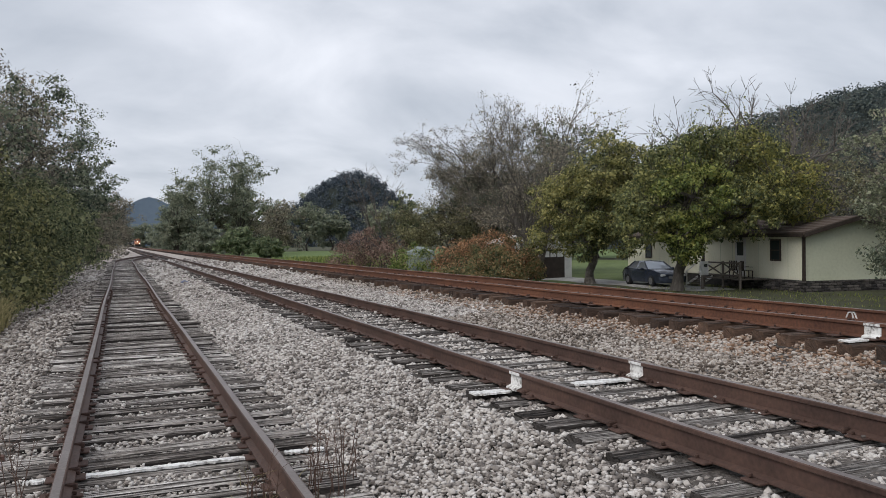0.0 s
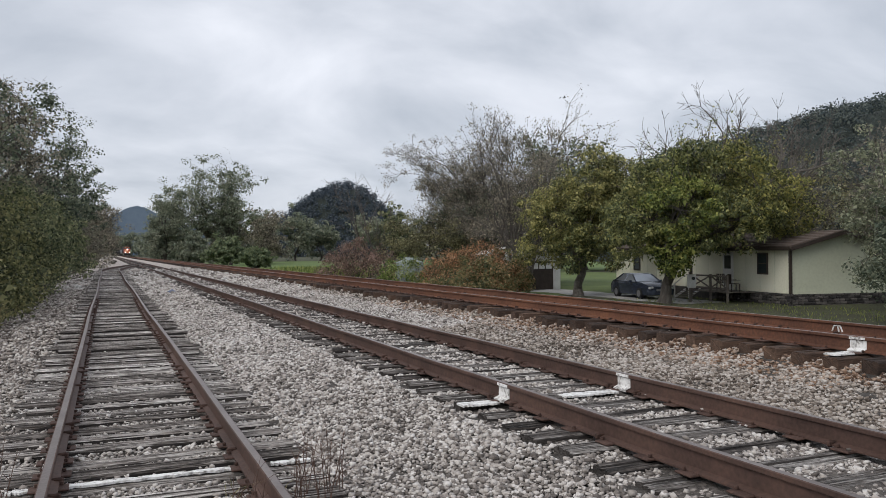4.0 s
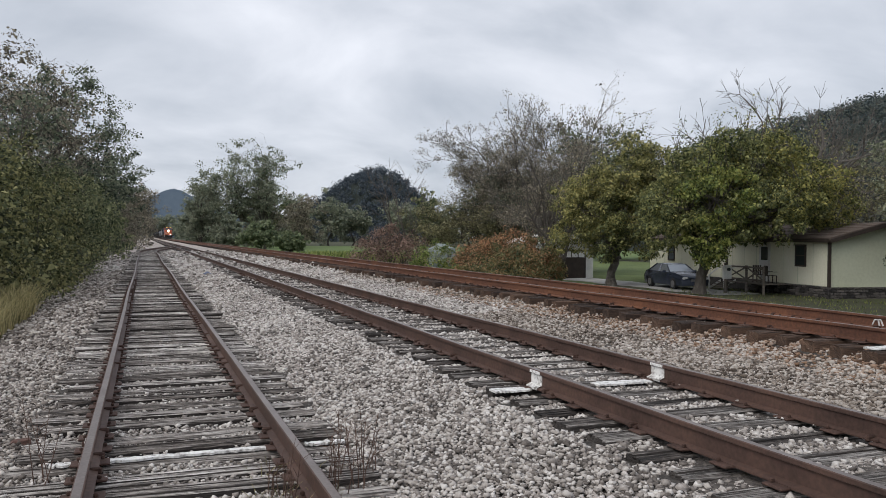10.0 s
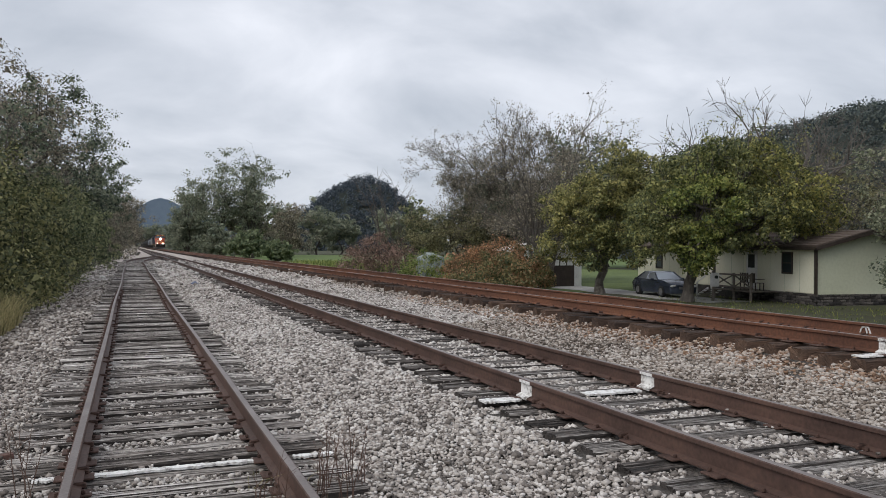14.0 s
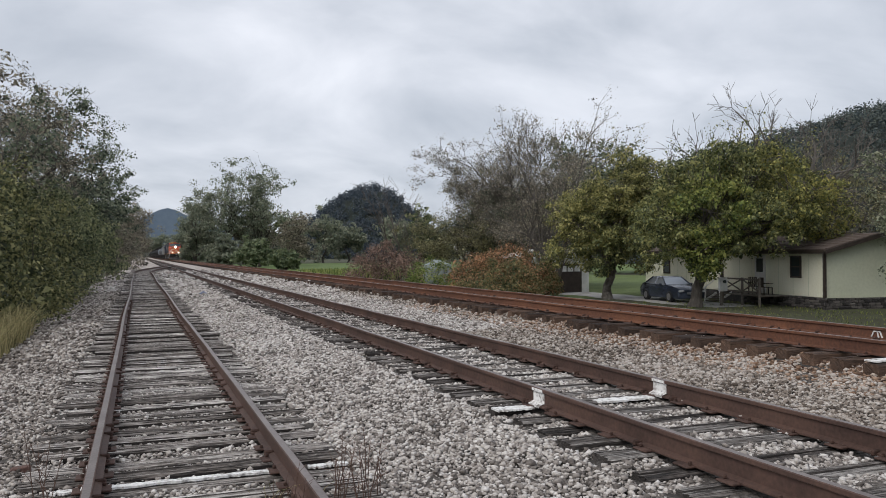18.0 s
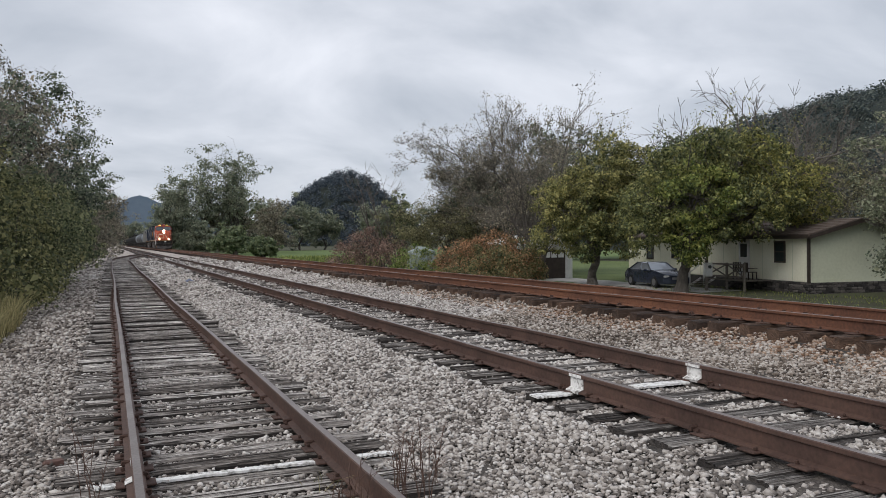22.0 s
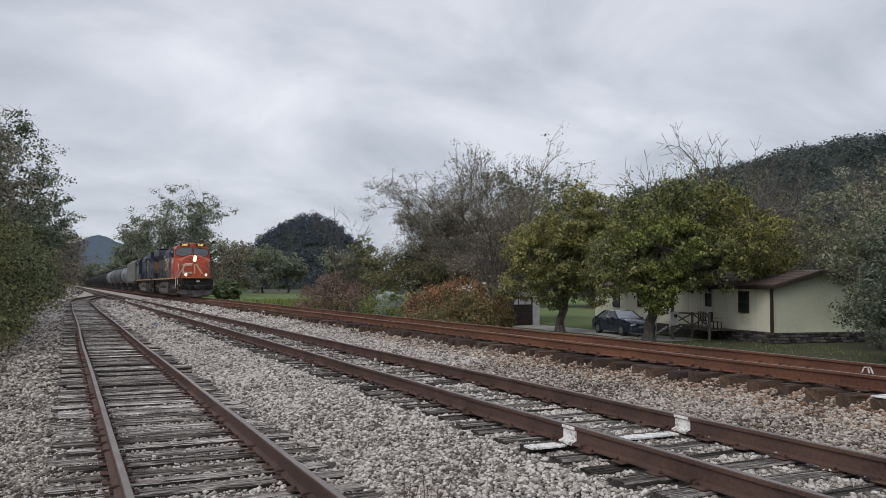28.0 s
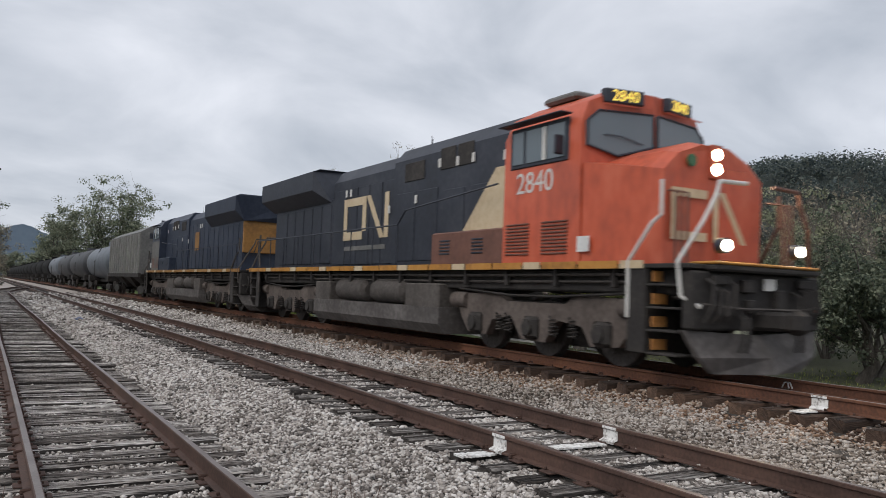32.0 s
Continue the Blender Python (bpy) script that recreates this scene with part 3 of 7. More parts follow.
def stones(name, x0, x1, y0, y1, gap, size, seed, material, rough_hewn=True, loose=0.35, behind=False, label="loose angular light grey limestone ballast stones"):
    """Stones packed at about the gap over a stretch of the bed, some of them lying on the others."""
    shape, tris = (BLOCK, BLOCK_T) if rough_hewn else (CHIP, CHIP_T)
    r = np.random.default_rng(seed)
    gx0, gy0 = np.meshgrid(np.arange(x0, x1, gap), np.arange(y0, y1, gap))
    x, y = gx0.ravel(), gy0.ravel()
    x, y = x + r.uniform(-0.55, 0.55, len(x)) * gap, y + r.uniform(-0.55, 0.55, len(x)) * gap
    up = np.zeros(len(x))
    more = r.random(len(x)) < loose
    x, y, up = np.concatenate([x, x[more] + gap * 0.5]), np.concatenate([y, y[more] + gap * 0.4]), np.concatenate([up, np.ones(more.sum())])
    keep = (x > -0.15 * y - 1.4) & (x < 1.75 * y + 1.2) & (np.hypot(x + 0.5, y) > 4.3)
    keep = ~keep if behind else keep
    edge = 0.1 + size * 0.3
    on = near_tie(x, y, SIDING_TIES, 0, 1.33, edge) | near_tie(x, y, MID_TIES, MID_X, 1.33, edge) | near_tie(x, y, MAIN_TIES, MAIN_X, 1.33, edge)
    keep &= ~on | (r.random(len(x)) < (0.012 if y0 < 14 else 0.004))
    between = np.abs(x) < 1.3
    keep &= ~between | (size < 0.02)
    for c in (SIDING_X, MID_X, MAIN_X):
        for s in (-1, 1):
            keep &= np.abs(x - c - s * GAUGE / 2) > 0.085
    x, y, on, up = x[keep], y[keep], on[keep], up[keep]
    n = len(x)
    s = size * np.clip(np.exp(r.normal(0, 0.3, n)), 0.45, 1.7)
    s[on] *= 0.55
    v = shape[None] * (s[:, None, None] * r.uniform(0.6, 1.22, (n, 1, 3))) + r.normal(0, 0.12, (n, len(shape), 3)) * s[:, None, None]
    v = np.einsum("nij,nkj->nki", turns(r, n), v) * np.array([1.06, 1.06, 0.74])
    heap = 0.012 + 0.008 * np.sin(x * 5.1 + 2.0 * np.sin(y * 2.3)) + 0.008 * np.sin(y * 4.3 + 1.5 * np.sin(x * 3.1))
    z = ground_z(x, y) + heap + s * r.uniform(-0.2, 0.3, n) + up * s * 0.75
    for c in (SIDING_X, MID_X, MAIN_X):
        z -= 0.013 * (np.abs(x - c) < 1.36)
    z[on] += 0.08
    v += np.stack([x, y, z], -1)[:, None]
    q = (tris[None] + len(shape) * np.arange(n)[:, None, None]).reshape(-1, tris.shape[1])
    ob = new(name, quick_mesh(name, v.reshape(-1, 3), q, material))
    return tagged(ob, label, "ballast", kind="stuff")


BROWNISH = "loose grey and brownish ballast stones between the tracks"
stones("ballast_stones", 1.2, 5.3, 2.2, 9, 0.031, 0.0195, 21, M_STONE, True, 0.2)
stones("ballast_stones", 5.3, 7.4, 2.2, 9, 0.032, 0.02, 31, M_STONE_BROWN, True, 0.2, label=BROWNISH)
stones("ballast_stones", 1.2, 5.3, 9, 15, 0.036, 0.022, 22, M_STONE, True, 0.15)
stones("ballast_stones", 5.3, 7.3, 9, 15, 0.039, 0.0225, 32, M_STONE_BROWN, False, label=BROWNISH)
stones("ballast_stones", 1.2, 7.2, 15, 26, 0.046, 0.0265, 26, M_STONE, False, 0.15)
stones("ballast_stones", 1.2, 7.2, 26, 45, 0.078, 0.042, 23, M_STONE, False, 0.15)
stones("ballast_stones", -3.6, 7.3, 45, 85, 0.18, 0.09, 27, M_STONE, False, 0.1)
DIRTY = "loose dirty grey ballast stones beside the siding"
stones("ballast_stones", -3.3, -1.2, 3, 9, 0.032, 0.0188, 121, M_STONE_DIRTY, label=DIRTY)
stones("ballast_stones", -3.4, -1.2, 9, 15, 0.038, 0.022, 122, M_STONE_DIRTY, False, label=DIRTY)
stones("ballast_stones", -3.5, -1.2, 15, 45, 0.065, 0.036, 123, M_STONE_DIRTY, False, 0.2, label=DIRTY)
CRIB = "small pale stones between the weathered ties"
stones("ballast_stones", -1.3, 1.3, 3, 14, 0.036, 0.018, 124, M_STONE, False, 0.3, label=CRIB)
stones("ballast_stones", -1.3, 1.3, 14, 30, 0.05, 0.0195, 125, M_STONE_DIRTY, False, 0.1, label=CRIB)
RUSTY = "loose rust-stained ballast stones beside the main track"
stones("ballast_stones", 7.3, 10.2, 3.6, 15, 0.038, 0.022, 24, M_STONE_RUST, True, 0.3, label=RUSTY)
stones("ballast_stones", 6.95, 8.05, 6, 22, 0.05, 0.022, 29, M_STONE_ORANGE, False, label=RUSTY)
stones("ballast_stones", 7.1, 10.4, 15, 32, 0.06, 0.032, 25, M_STONE_BROWN, False, 0.2, label=BROWNISH)
stones("ballast_stones", 7.1, 11.0, 32, 80, 0.13, 0.065, 28, M_STONE, False, 0.1)
# round and behind the camera
stones("ballast_stones", -3.2, 10.8, -9, 9, 0.1, 0.045, 30, M_STONE, False, 0.1, True)


# ---- tracks ----
RAIL_PROFILE = [(-0.07, -0.185), (0.07, -0.185), (0.07, -0.172), (0.012, -0.155), (0.010, -0.045), (0.036, -0.035), (0.036, -0.006), (0.028, 0.0), (-0.028, 0.0), (-0.036, -0.006), (-0.036, -0.035), (-0.010, -0.045), (-0.012, -0.155), (-0.07, -0.172)]


def rail_mesh(name, side, fx, fz, ys, body):
    mb = MB()
    rings = []
    for y in ys:
        x = float(fx(y)) + side * GAUGE / 2
        z = float(fz(y)) + 0.004 * math.sin(y * 1.3 + side)
        rings.append([(x + u, y, z + w) for u, w in RAIL_PROFILE])
    mb.loft(rings)
    me = mb.mesh(name, [body, M_RAILTOP])
    for p in me.polygons:
        if p.normal.z > 0.9 and abs(p.center.z - float(fz(p.center.y))) < 0.02:
            p.material_index = 1
    return me


def tie_meshes(material, side, seed, length=2.6):
    out = []
    r = random.Random(seed)
    for k in range(8):
        mb = MB()
        half, hl = 0.106 + r.uniform(-0.01, 0.008), length / 2 + r.uniform(-0.04, 0.04)
        # cross-section with split, weather-worn grooves along the top
        top, u = [], -half + 0.012
        while u < half - 0.02:
            w = r.uniform(0.018, 0.05)
            z = r.uniform(-0.008, 0.006)
            top += [(u, z - 0.003), (u + w * 0.3, z), (u + w * 0.75, z + r.uniform(-0.004, 0.003)), (u + w * 0.95, z - 0.004)]
            if r.random() < 0.65:
                top.append((u + w, -r.uniform(0.012, 0.03)))
            u += w + 0.006
        sect = [(-half, -0.18), (-half - 0.003, -0.02)] + [q for q in top if q[0] < half - 0.004] + [(half + 0.003, -0.02), (half, -0.18)]
        rings = []
        for x in (-hl, -hl * 0.97, -hl * 0.5, 0, hl * 0.45, hl * 0.96, hl):
            f = 0.94 if abs(x) > hl * 0.99 else 1.0
            sh = r.uniform(-0.006, 0.006)
            rings.append([(x + r.uniform(-0.012, 0.012), v * f + sh, w * f + r.uniform(-0.002, 0.002)) for v, w in sect])
        mb.loft(rings)
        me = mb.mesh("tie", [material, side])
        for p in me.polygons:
            # Faces off the top take the side material, shade included on grey ties.
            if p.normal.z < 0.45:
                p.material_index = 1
        out.append(me)
    return out


def build_track(name, label, cx_of, cz_of, ties, near_until, wood, steel, seed, ys):
    t = thing(name, label, "railway track", kind="structure")
    for side in (-1, 1):
        ob = new("rail", rail_mesh("rail", side, cx_of, cz_of, ys, steel))
        ob.parent = t
    r = random.Random(seed)
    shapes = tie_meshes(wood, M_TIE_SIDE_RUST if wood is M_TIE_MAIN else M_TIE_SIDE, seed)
    far = MB()
    plates = MB()
    for y in ties:
        x, z = float(cx_of(y)), float(cz_of(y)) - 0.195
        dx = r.uniform(-0.09, 0.09)
        if y < near_until:
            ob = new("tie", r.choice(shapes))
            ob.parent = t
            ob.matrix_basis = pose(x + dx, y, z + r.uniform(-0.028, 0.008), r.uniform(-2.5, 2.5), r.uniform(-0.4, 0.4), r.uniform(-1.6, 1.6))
        else:
            far.box((x + dx, y, z - 0.09), (2.6, 0.23, 0.18))
        if y < 34:
            for side in (-1, 1):
                px = x + side * GAUGE / 2
                plates.box((px, y, z + 0.008), (0.36 if steel is M_RAIL_MAIN else 0.29, 0.17, 0.018), b=0.006)
                for sx in (-1, 1):
                    plates.box((px + sx * 0.088, y + r.choice((-0.05, 0.05)), z + 0.032), (0.03, 0.022, 0.03), b=0.006)
                if r.random() < 0.8:
                    plates.box((px + r.choice((-1, 1)) * 0.055, y + 0.14, z + 0.028), (0.09, 0.035, 0.05), b=0.01)
    if far.v:
        ob = part("ties_far", far, wood, t)
        tagged(ob, kind="stuff")
    ob = part("tie_plates", plates, M_PLATE, t)
    tagged(ob, kind="stuff")
    return t


near_ys = list(np.arange(-24, 60, 1.5))
siding = build_track("siding_track", "old siding track with rusty rails on weathered grey ties", siding_x, siding_z, SIDING_TIES, 90, M_TIE, M_RAIL, 31, near_ys + list(np.arange(60, 124, 2.0)))
mid = build_track("middle_track", "rusty middle railway track on grey wooden ties", lambda y: MID_X, lambda y: MID_Z, MID_TIES, 90, M_TIE_MID, M_RAIL, 32, near_ys + list(np.arange(60, 500, 20)))
main = build_track("main_track", "orange-rusted main railway track on dark ties", lambda y: MAIN_X, lambda y: MAIN_Z, MAIN_TIES, 90, M_TIE_MAIN, M_RAIL_MAIN, 33, near_ys + list(np.arange(60, 1100, 20)))

# white paint on rails and ties, by the crossing of the two marks
def paint_mark(parent, x_rail, y, z_top, tie_spans, width=0.2):
    m = MB()
    m.box((x_rail - 0.0145, y, z_top - 0.098), (0.006, width * 1.15, 0.105))
    m.box((x_rail - 0.0375, y, z_top - 0.02), (0.005, width * 1.1, 0.03))
    m.prism([(x_rail - 0.016, z_top - 0.145), (x_rail - 0.078, z_top - 0.168), (x_rail - 0.078, z_top - 0.188), (x_rail - 0.08, z_top - 0.166), (x_rail - 0.018, z_top - 0.14)], "y", y - width * 0.6, y + width * 0.55)
    part("paint_mark", m, M_PAINT, parent, "chipped white paint on the rail web")
    for a, c in tie_spans:
        p = MB()
        n, pr = 26, random.Random(int(100 * (a + 5)))
        hi, lo = (0.1, 0.1) if width > 0.15 else (0.075, 0.035)
        up = [(a + (c - a) * k / n, y + hi - abs(pr.gauss(0, 0.016))) for k in range(n + 1)]
        dn = [(a + (c - a) * k / n, y - lo + abs(pr.gauss(0, 0.02))) for k in range(n, -1, -1)]
        p.prism(up + dn, "z", z_top - 0.2, z_top - 0.181)
        part("paint_mark", p, M_PAINT, parent, "flaking white paint on a tie")


paint_mark(mid, MID_X - GAUGE / 2, 7.0, MID_Z, [(2.95, 3.36)])
paint_mark(mid, MID_X + GAUGE / 2, 7.0, MID_Z, [(4.15, 4.84)])
paint_mark(main, MAIN_X - GAUGE / 2, 6.55, MAIN_Z, [(7.6, 7.98)], 0.2)
scrawl = MB()
for a, b in (((8.02, 0.40), (8.06, 0.49)), ((8.06, 0.49), (8.16, 0.485)), ((8.16, 0.485), (8.2, 0.4)), ((8.08, 0.4), (8.1, 0.48))):
    scrawl.tube([(MAIN_X + GAUGE / 2 - 0.018, *a), (MAIN_X + GAUGE / 2 - 0.018, *b)], 0.012, n=4)
part("paint_mark", scrawl, M_PAINT, main, "white paint scrawl on the rail web")
paint_mark(siding, SIDING_X - GAUGE / 2, 6.5, SIDING_Z, [(-1.05, -0.85), (-0.62, 0.66), (0.95, 1.3)], 0.12)


# ---- plants ----
def leaf_cloud(r, centres, radii, per, size, droop=0.0):
    """Small folded leaves round centres, facing out of their clump and up: arrays of vertices and quads."""
    n = len(centres) * per
    c = np.repeat(np.asarray(centres, float), per, 0)
    rad = np.repeat(np.asarray(radii, float), per)
    d = r.normal(size=(n, 3))
    d /= np.linalg.norm(d, axis=1)[:, None]
    p = c + d * (rad * r.random(n) ** 0.4)[:, None] * np.array([1, 1, 0.72])
    s = size * np.exp(r.normal(0, 0.3, n))
    up = d * 0.8 + r.normal(0, 0.45, (n, 3)) + np.array([0, 0, 0.55])
    up /= np.linalg.norm(up, axis=1)[:, None]
    t = np.cross(up, r.normal(size=(n, 3)))
    t /= np.linalg.norm(t, axis=1)[:, None]
    b = np.cross(up, t)
    base = np.array([(-0.5, 0, 0), (0, -0.36, 0.07), (0.55, 0, -0.04), (0, 0.36, 0.07)])
    v = np.einsum("nij,kj->nki", np.stack([t, b, up], -1), base) * s[:, None, None]
    v += p[:, None]
    v[:, 2, 2] -= droop * s
    return v.reshape(-1, 3), np.arange(4 * n).reshape(-1, 4)


def limb(r, a, b, bend, k=5):
    """Points of a crooked limb from a to b."""
    a, b = np.asarray(a, float), np.asarray(b, float)
    out = []
    for i in range(k + 1):
        t = i / k
        p = a + (b - a) * t + np.array([0, 0, 1]) * bend * math.sin(3.14159 * t)
        if 0 < i < k:
            p = p + r.normal(0, 0.05, 3) * np.linalg.norm(b - a)
        out.append(p)
    return out


def tree(name, label, x, y, height, radius, leaf, z=None, crown_from=0.25, trunk=0.22, limbs=12, subs=6, per=70, size=0.16, lump=0.16, seed=1, twigs=0, bark=None, lean=(0, 0), stems=1, droop=0.0, top_bare=0, category="tree", sparse_top=0.0):
    """A tapered trunk with limbs and branches, and a crown of leaf clumps with gaps."""
    r = np.random.default_rng(seed)
    z0 = float(ground_z(x, y)) if z is None else z
    t = thing(name, label, category, at=(x, y, z0 - 0.03))
    wood = MB()
    tips, rads = [], []
    low = height * crown_from
    for s in range(stems):
        a = r.uniform(0, 6.28)
        foot = np.array([math.cos(a), math.sin(a), 0]) * (0.0 if stems == 1 else radius * 0.16)
        top = np.array([lean[0], lean[1], height * 0.82]) + foot * 2.5 + r.normal(0, 0.04, 3) * height
        line = limb(r, foot, top, 0.0, 7)
        tr = trunk if stems == 1 else trunk * 0.6
        flare = [1.35, 1.0, 0.9, 0.78, 0.62, 0.45, 0.3, 0.12]
        wood.tube(line, [tr * f for f in flare], n=9)
        for k in range(max(3, limbs // stems)):
            f = r.uniform(max(0.12, crown_from * 0.9), 0.95)
            start = line[0] + (line[-1] - line[0]) * f
            i = min(6, int(f * 7))
            start = line[i] + (line[i + 1] - line[i]) * (f * 7 - i)
            ang = 6.28319 * (k * 0.382 + r.uniform(-0.06, 0.06))
            h = low + (height - low) * (0.08 + 0.92 * r.random())
            rel = (h - low) / (height - low)
            spread = radius * math.sqrt(max(0.04, 1 - (2 * rel - 0.85) ** 2 / 1.4)) * r.uniform(0.72, 1.05)
            end = np.array([math.cos(ang) * spread + lean[0] * rel, math.sin(ang) * spread + lean[1] * rel, h])
            pts = limb(r, start, end, 0.07 * height * r.uniform(-0.2, 1.0), 5)
            lr = tr * 0.42 * (1.1 - 0.6 * f)
            wood.tube(pts, [lr, lr * 0.8, lr * 0.62, lr * 0.45, lr * 0.3, lr * 0.1], n=5)
            for j in range(subs):
                q = pts[r.integers(2, 6)]
                e = q + r.normal(0, 1, 3) * radius * np.array([0.27, 0.27, 0.2]) + np.array([0, 0, radius * 0.06])
                e[2] = max(e[2], low * 0.75)
                sub = limb(r, q, e, 0.02 * height, 3)
                wood.tube(sub, [lr * 0.3, lr * 0.22, lr * 0.15, 0.006], n=4)
                tips += [e, (q + e) / 2]
                rads += [radius * lump * r.uniform(0.7, 1.3), radius * lump * r.uniform(0.6, 1.0)]
                for w in range(twigs):
                    tw = e + r.normal(0, 1, 3) * radius * np.array([0.13, 0.13, 0.12]) + np.array([0, 0, radius * 0.1])
                    mid_p = sub[1 + w % 3]
                    wood.tube([mid_p, (mid_p + tw) / 2 + r.normal(0, 0.05, 3), tw], [max(0.012, lr * 0.16), 0.011, 0.006], n=3)
    for k in range(top_bare):
        # bare leaders that stand out over the crown
        ang = r.uniform(0, 6.28)
        a = np.array([math.cos(ang) * radius * 0.45 * r.random() + lean[0], math.sin(ang) * radius * 0.45 * r.random() + lean[1], height * 0.66])
        b = a + np.array([r.normal(0, radius * 0.22), r.normal(0, radius * 0.22), height * r.uniform(0.35, 0.62)])
        pts = limb(r, a, b, 0, 6)
        wood.tube(pts, [0.07, 0.06, 0.05, 0.04, 0.03, 0.02, 0.008], n=5)
        for j in range(11):
            q = pts[r.integers(2, 7)]
            e = q + np.array([r.normal(0, 0.55), r.normal(0, 0.55), abs(r.normal(0.5, 0.35))]) * height * 0.12
            s2 = limb(r, q, e, 0, 3)
            wood.tube(s2, [0.022, 0.017, 0.012, 0.006], n=3)
            for i in range(2):
                e2 = s2[2] + np.array([r.normal(0, 0.4), r.normal(0, 0.4), abs(r.normal(0.35, 0.3))]) * height * 0.07
                wood.tube([s2[2], e2], [0.011, 0.005], n=3)
    part("trunk", wood, bark or M_BARK, t)
    if per:
        tips, rads = np.array(tips), np.array(rads)
        if sparse_top:
            keep = r.random(len(tips)) > sparse_top * np.clip((tips[:, 2] / height - 0.55) / 0.45, 0, 1)
            tips, rads = tips[keep], rads[keep]
        v, q = leaf_cloud(r, tips, rads, per, size, droop)
        ob = new("crown", quick_mesh("crown", v, q, leaf))
        ob.parent = t
    return t


def lobed_tree(name, label, x, y, turn, height, fork, trunk, lobes, leaves, seed, per=72, size=0.125, clump=0.5, dense=2.6, bark=None, shoots=0):
    """A low-forked broad tree: limbs into rounded lobes of the crown (across, along, height, radius, leaf kind), each lobe
    covered with leaf clumps that leave gaps between them."""
    r = np.random.default_rng(seed)
    t = thing(name, label, "tree", at=(x, y, float(ground_z(x, y)) - 0.03), turn=turn)
    wood = MB()
    top = np.array([0.25, 0.0, fork])
    wood.tube(limb(r, (0, 0, 0), top, 0.0, 4), [trunk * f for f in (1.5, 1.05, 0.95, 0.92, 0.95)], n=12)
    tips, rads, sprigs = [[] for _ in leaves], [[] for _ in leaves], [[] for _ in leaves]
    for u, w, z, rad, kind in lobes:
        c = np.array([u, w, z])
        pts = limb(r, top + r.normal(0, 0.06, 3), c, 0.05 * height, 5)
        a = trunk * 0.42
        wood.tube(pts, [a * f for f in (1.0, 0.85, 0.68, 0.5, 0.36, 0.2)], n=6)
        for k in range(int(dense * 12.57 * rad * rad / (clump * 4))):
            d = r.normal(size=3)
            d /= np.linalg.norm(d)
            e = c + d * rad * r.uniform(0.55, 1.02) * np.array([1, 1, 0.9])
            tips[kind].append(e)
            rads[kind].append(clump * r.uniform(0.6, 1.3))
            if k % 3 == 0:
                wood.tube(limb(r, pts[int(r.integers(3, 6))], e, 0.05, 3), [a * 0.26, a * 0.18, a * 0.12, 0.007], n=4)
    for k in range(shoots):
        # thin shoots that stand out of the top of the crown
        u, w, z, rad, kind = lobes[k % len(lobes)]
        a = np.array([u + r.normal(0, 0.4), w, z + rad * 0.7])
        e = a + np.array([r.normal(0, 0.5), r.normal(0, 0.4), r.uniform(0.8, 1.9)])
        wood.tube(limb(r, a, e, 0, 4), [0.022, 0.018, 0.014, 0.01, 0.006], n=4)
        for f in (0.2, 0.45, 0.7, 0.95):
            sprigs[kind].append(a + (e - a) * f)
    part("trunk", wood, bark or M_BARK, t)
    for kind, leaf in enumerate(leaves):
        if tips[kind]:
            v, q = leaf_cloud(r, tips[kind], rads[kind], per, size, 0.25)
            if sprigs[kind]:
                v2, q2 = leaf_cloud(r, sprigs[kind], np.full(len(sprigs[kind]), 0.34), 9, size * 0.8, 0.25)
                v, q = np.concatenate([v, v2]), np.concatenate([q, q2 + len(v)])
            ob = new("crown", quick_mesh("crown", v, q, leaf))
            ob.parent = t
    return t


def grow(wood, r, p, d, length, rad, depth, thin=0.011, tips=None):
    """A bare branch that forks into ever finer ones."""
    d = d / np.linalg.norm(d)
    pts, q, k = [p], p, 4 if rad > 0.03 else 2
    for j in range(k):
        d = d + r.normal(0, 0.09, 3) + np.array([0, 0, 0.04])
        d = d / np.linalg.norm(d)
        q = q + d * length / k
        pts.append(q)
    wood.tube(pts, [max(thin, rad * (1 - 0.64 * j / k)) for j in range(k)] + [max(thin * 0.6, rad * 0.34)], n=5 if rad > 0.03 else 3)
    if tips is not None:
        tips.append(q)
    if depth <= 0:
        return
    for j in range(int(r.integers(4, 6))):
        at = pts[int(r.integers(1, k + 1))]
        side = r.normal(0, 1, 3)
        side -= d * side.dot(d)
        side /= np.linalg.norm(side)
        ang = r.uniform(0.35, 0.8)
        grow(wood, r, at, d * math.cos(ang) + side * math.sin(ang), length * r.uniform(0.42, 0.68), rad * r.uniform(0.34, 0.5), depth - 1, thin, tips)


def bare_tree(name, label, x, y, height, stems, seed, leaf=None, per=0, size=0.12, spread=0.35, trunk=0.16, depth=4, lean=(0, 0)):
    """A leafless or thin-leaved tree of several stems with fine twigs."""
    r = np.random.default_rng(seed)
    t = thing(name, label, "tree", at=(x, y, float(ground_z(x, y)) - 0.03))
    wood, tips = MB(), []
    for s in range(stems):
        a = 6.28319 * s / stems + r.uniform(-0.5, 0.5)
        d = np.array([math.cos(a) * spread + lean[0], math.sin(a) * spread + lean[1], 1.0])
        grow(wood, r, np.array([math.cos(a) * 0.15, math.sin(a) * 0.15, 0.0]), d, height * r.uniform(0.5, 0.62), trunk, depth, 0.012, tips)
    part("trunk", wood, M_TWIG, t)
    if per:
        v, q = leaf_cloud(r, tips, np.full(len(tips), 0.45), per, size)
        ob = new("crown", quick_mesh("crown", v, q, leaf))
        ob.parent = t
    return t


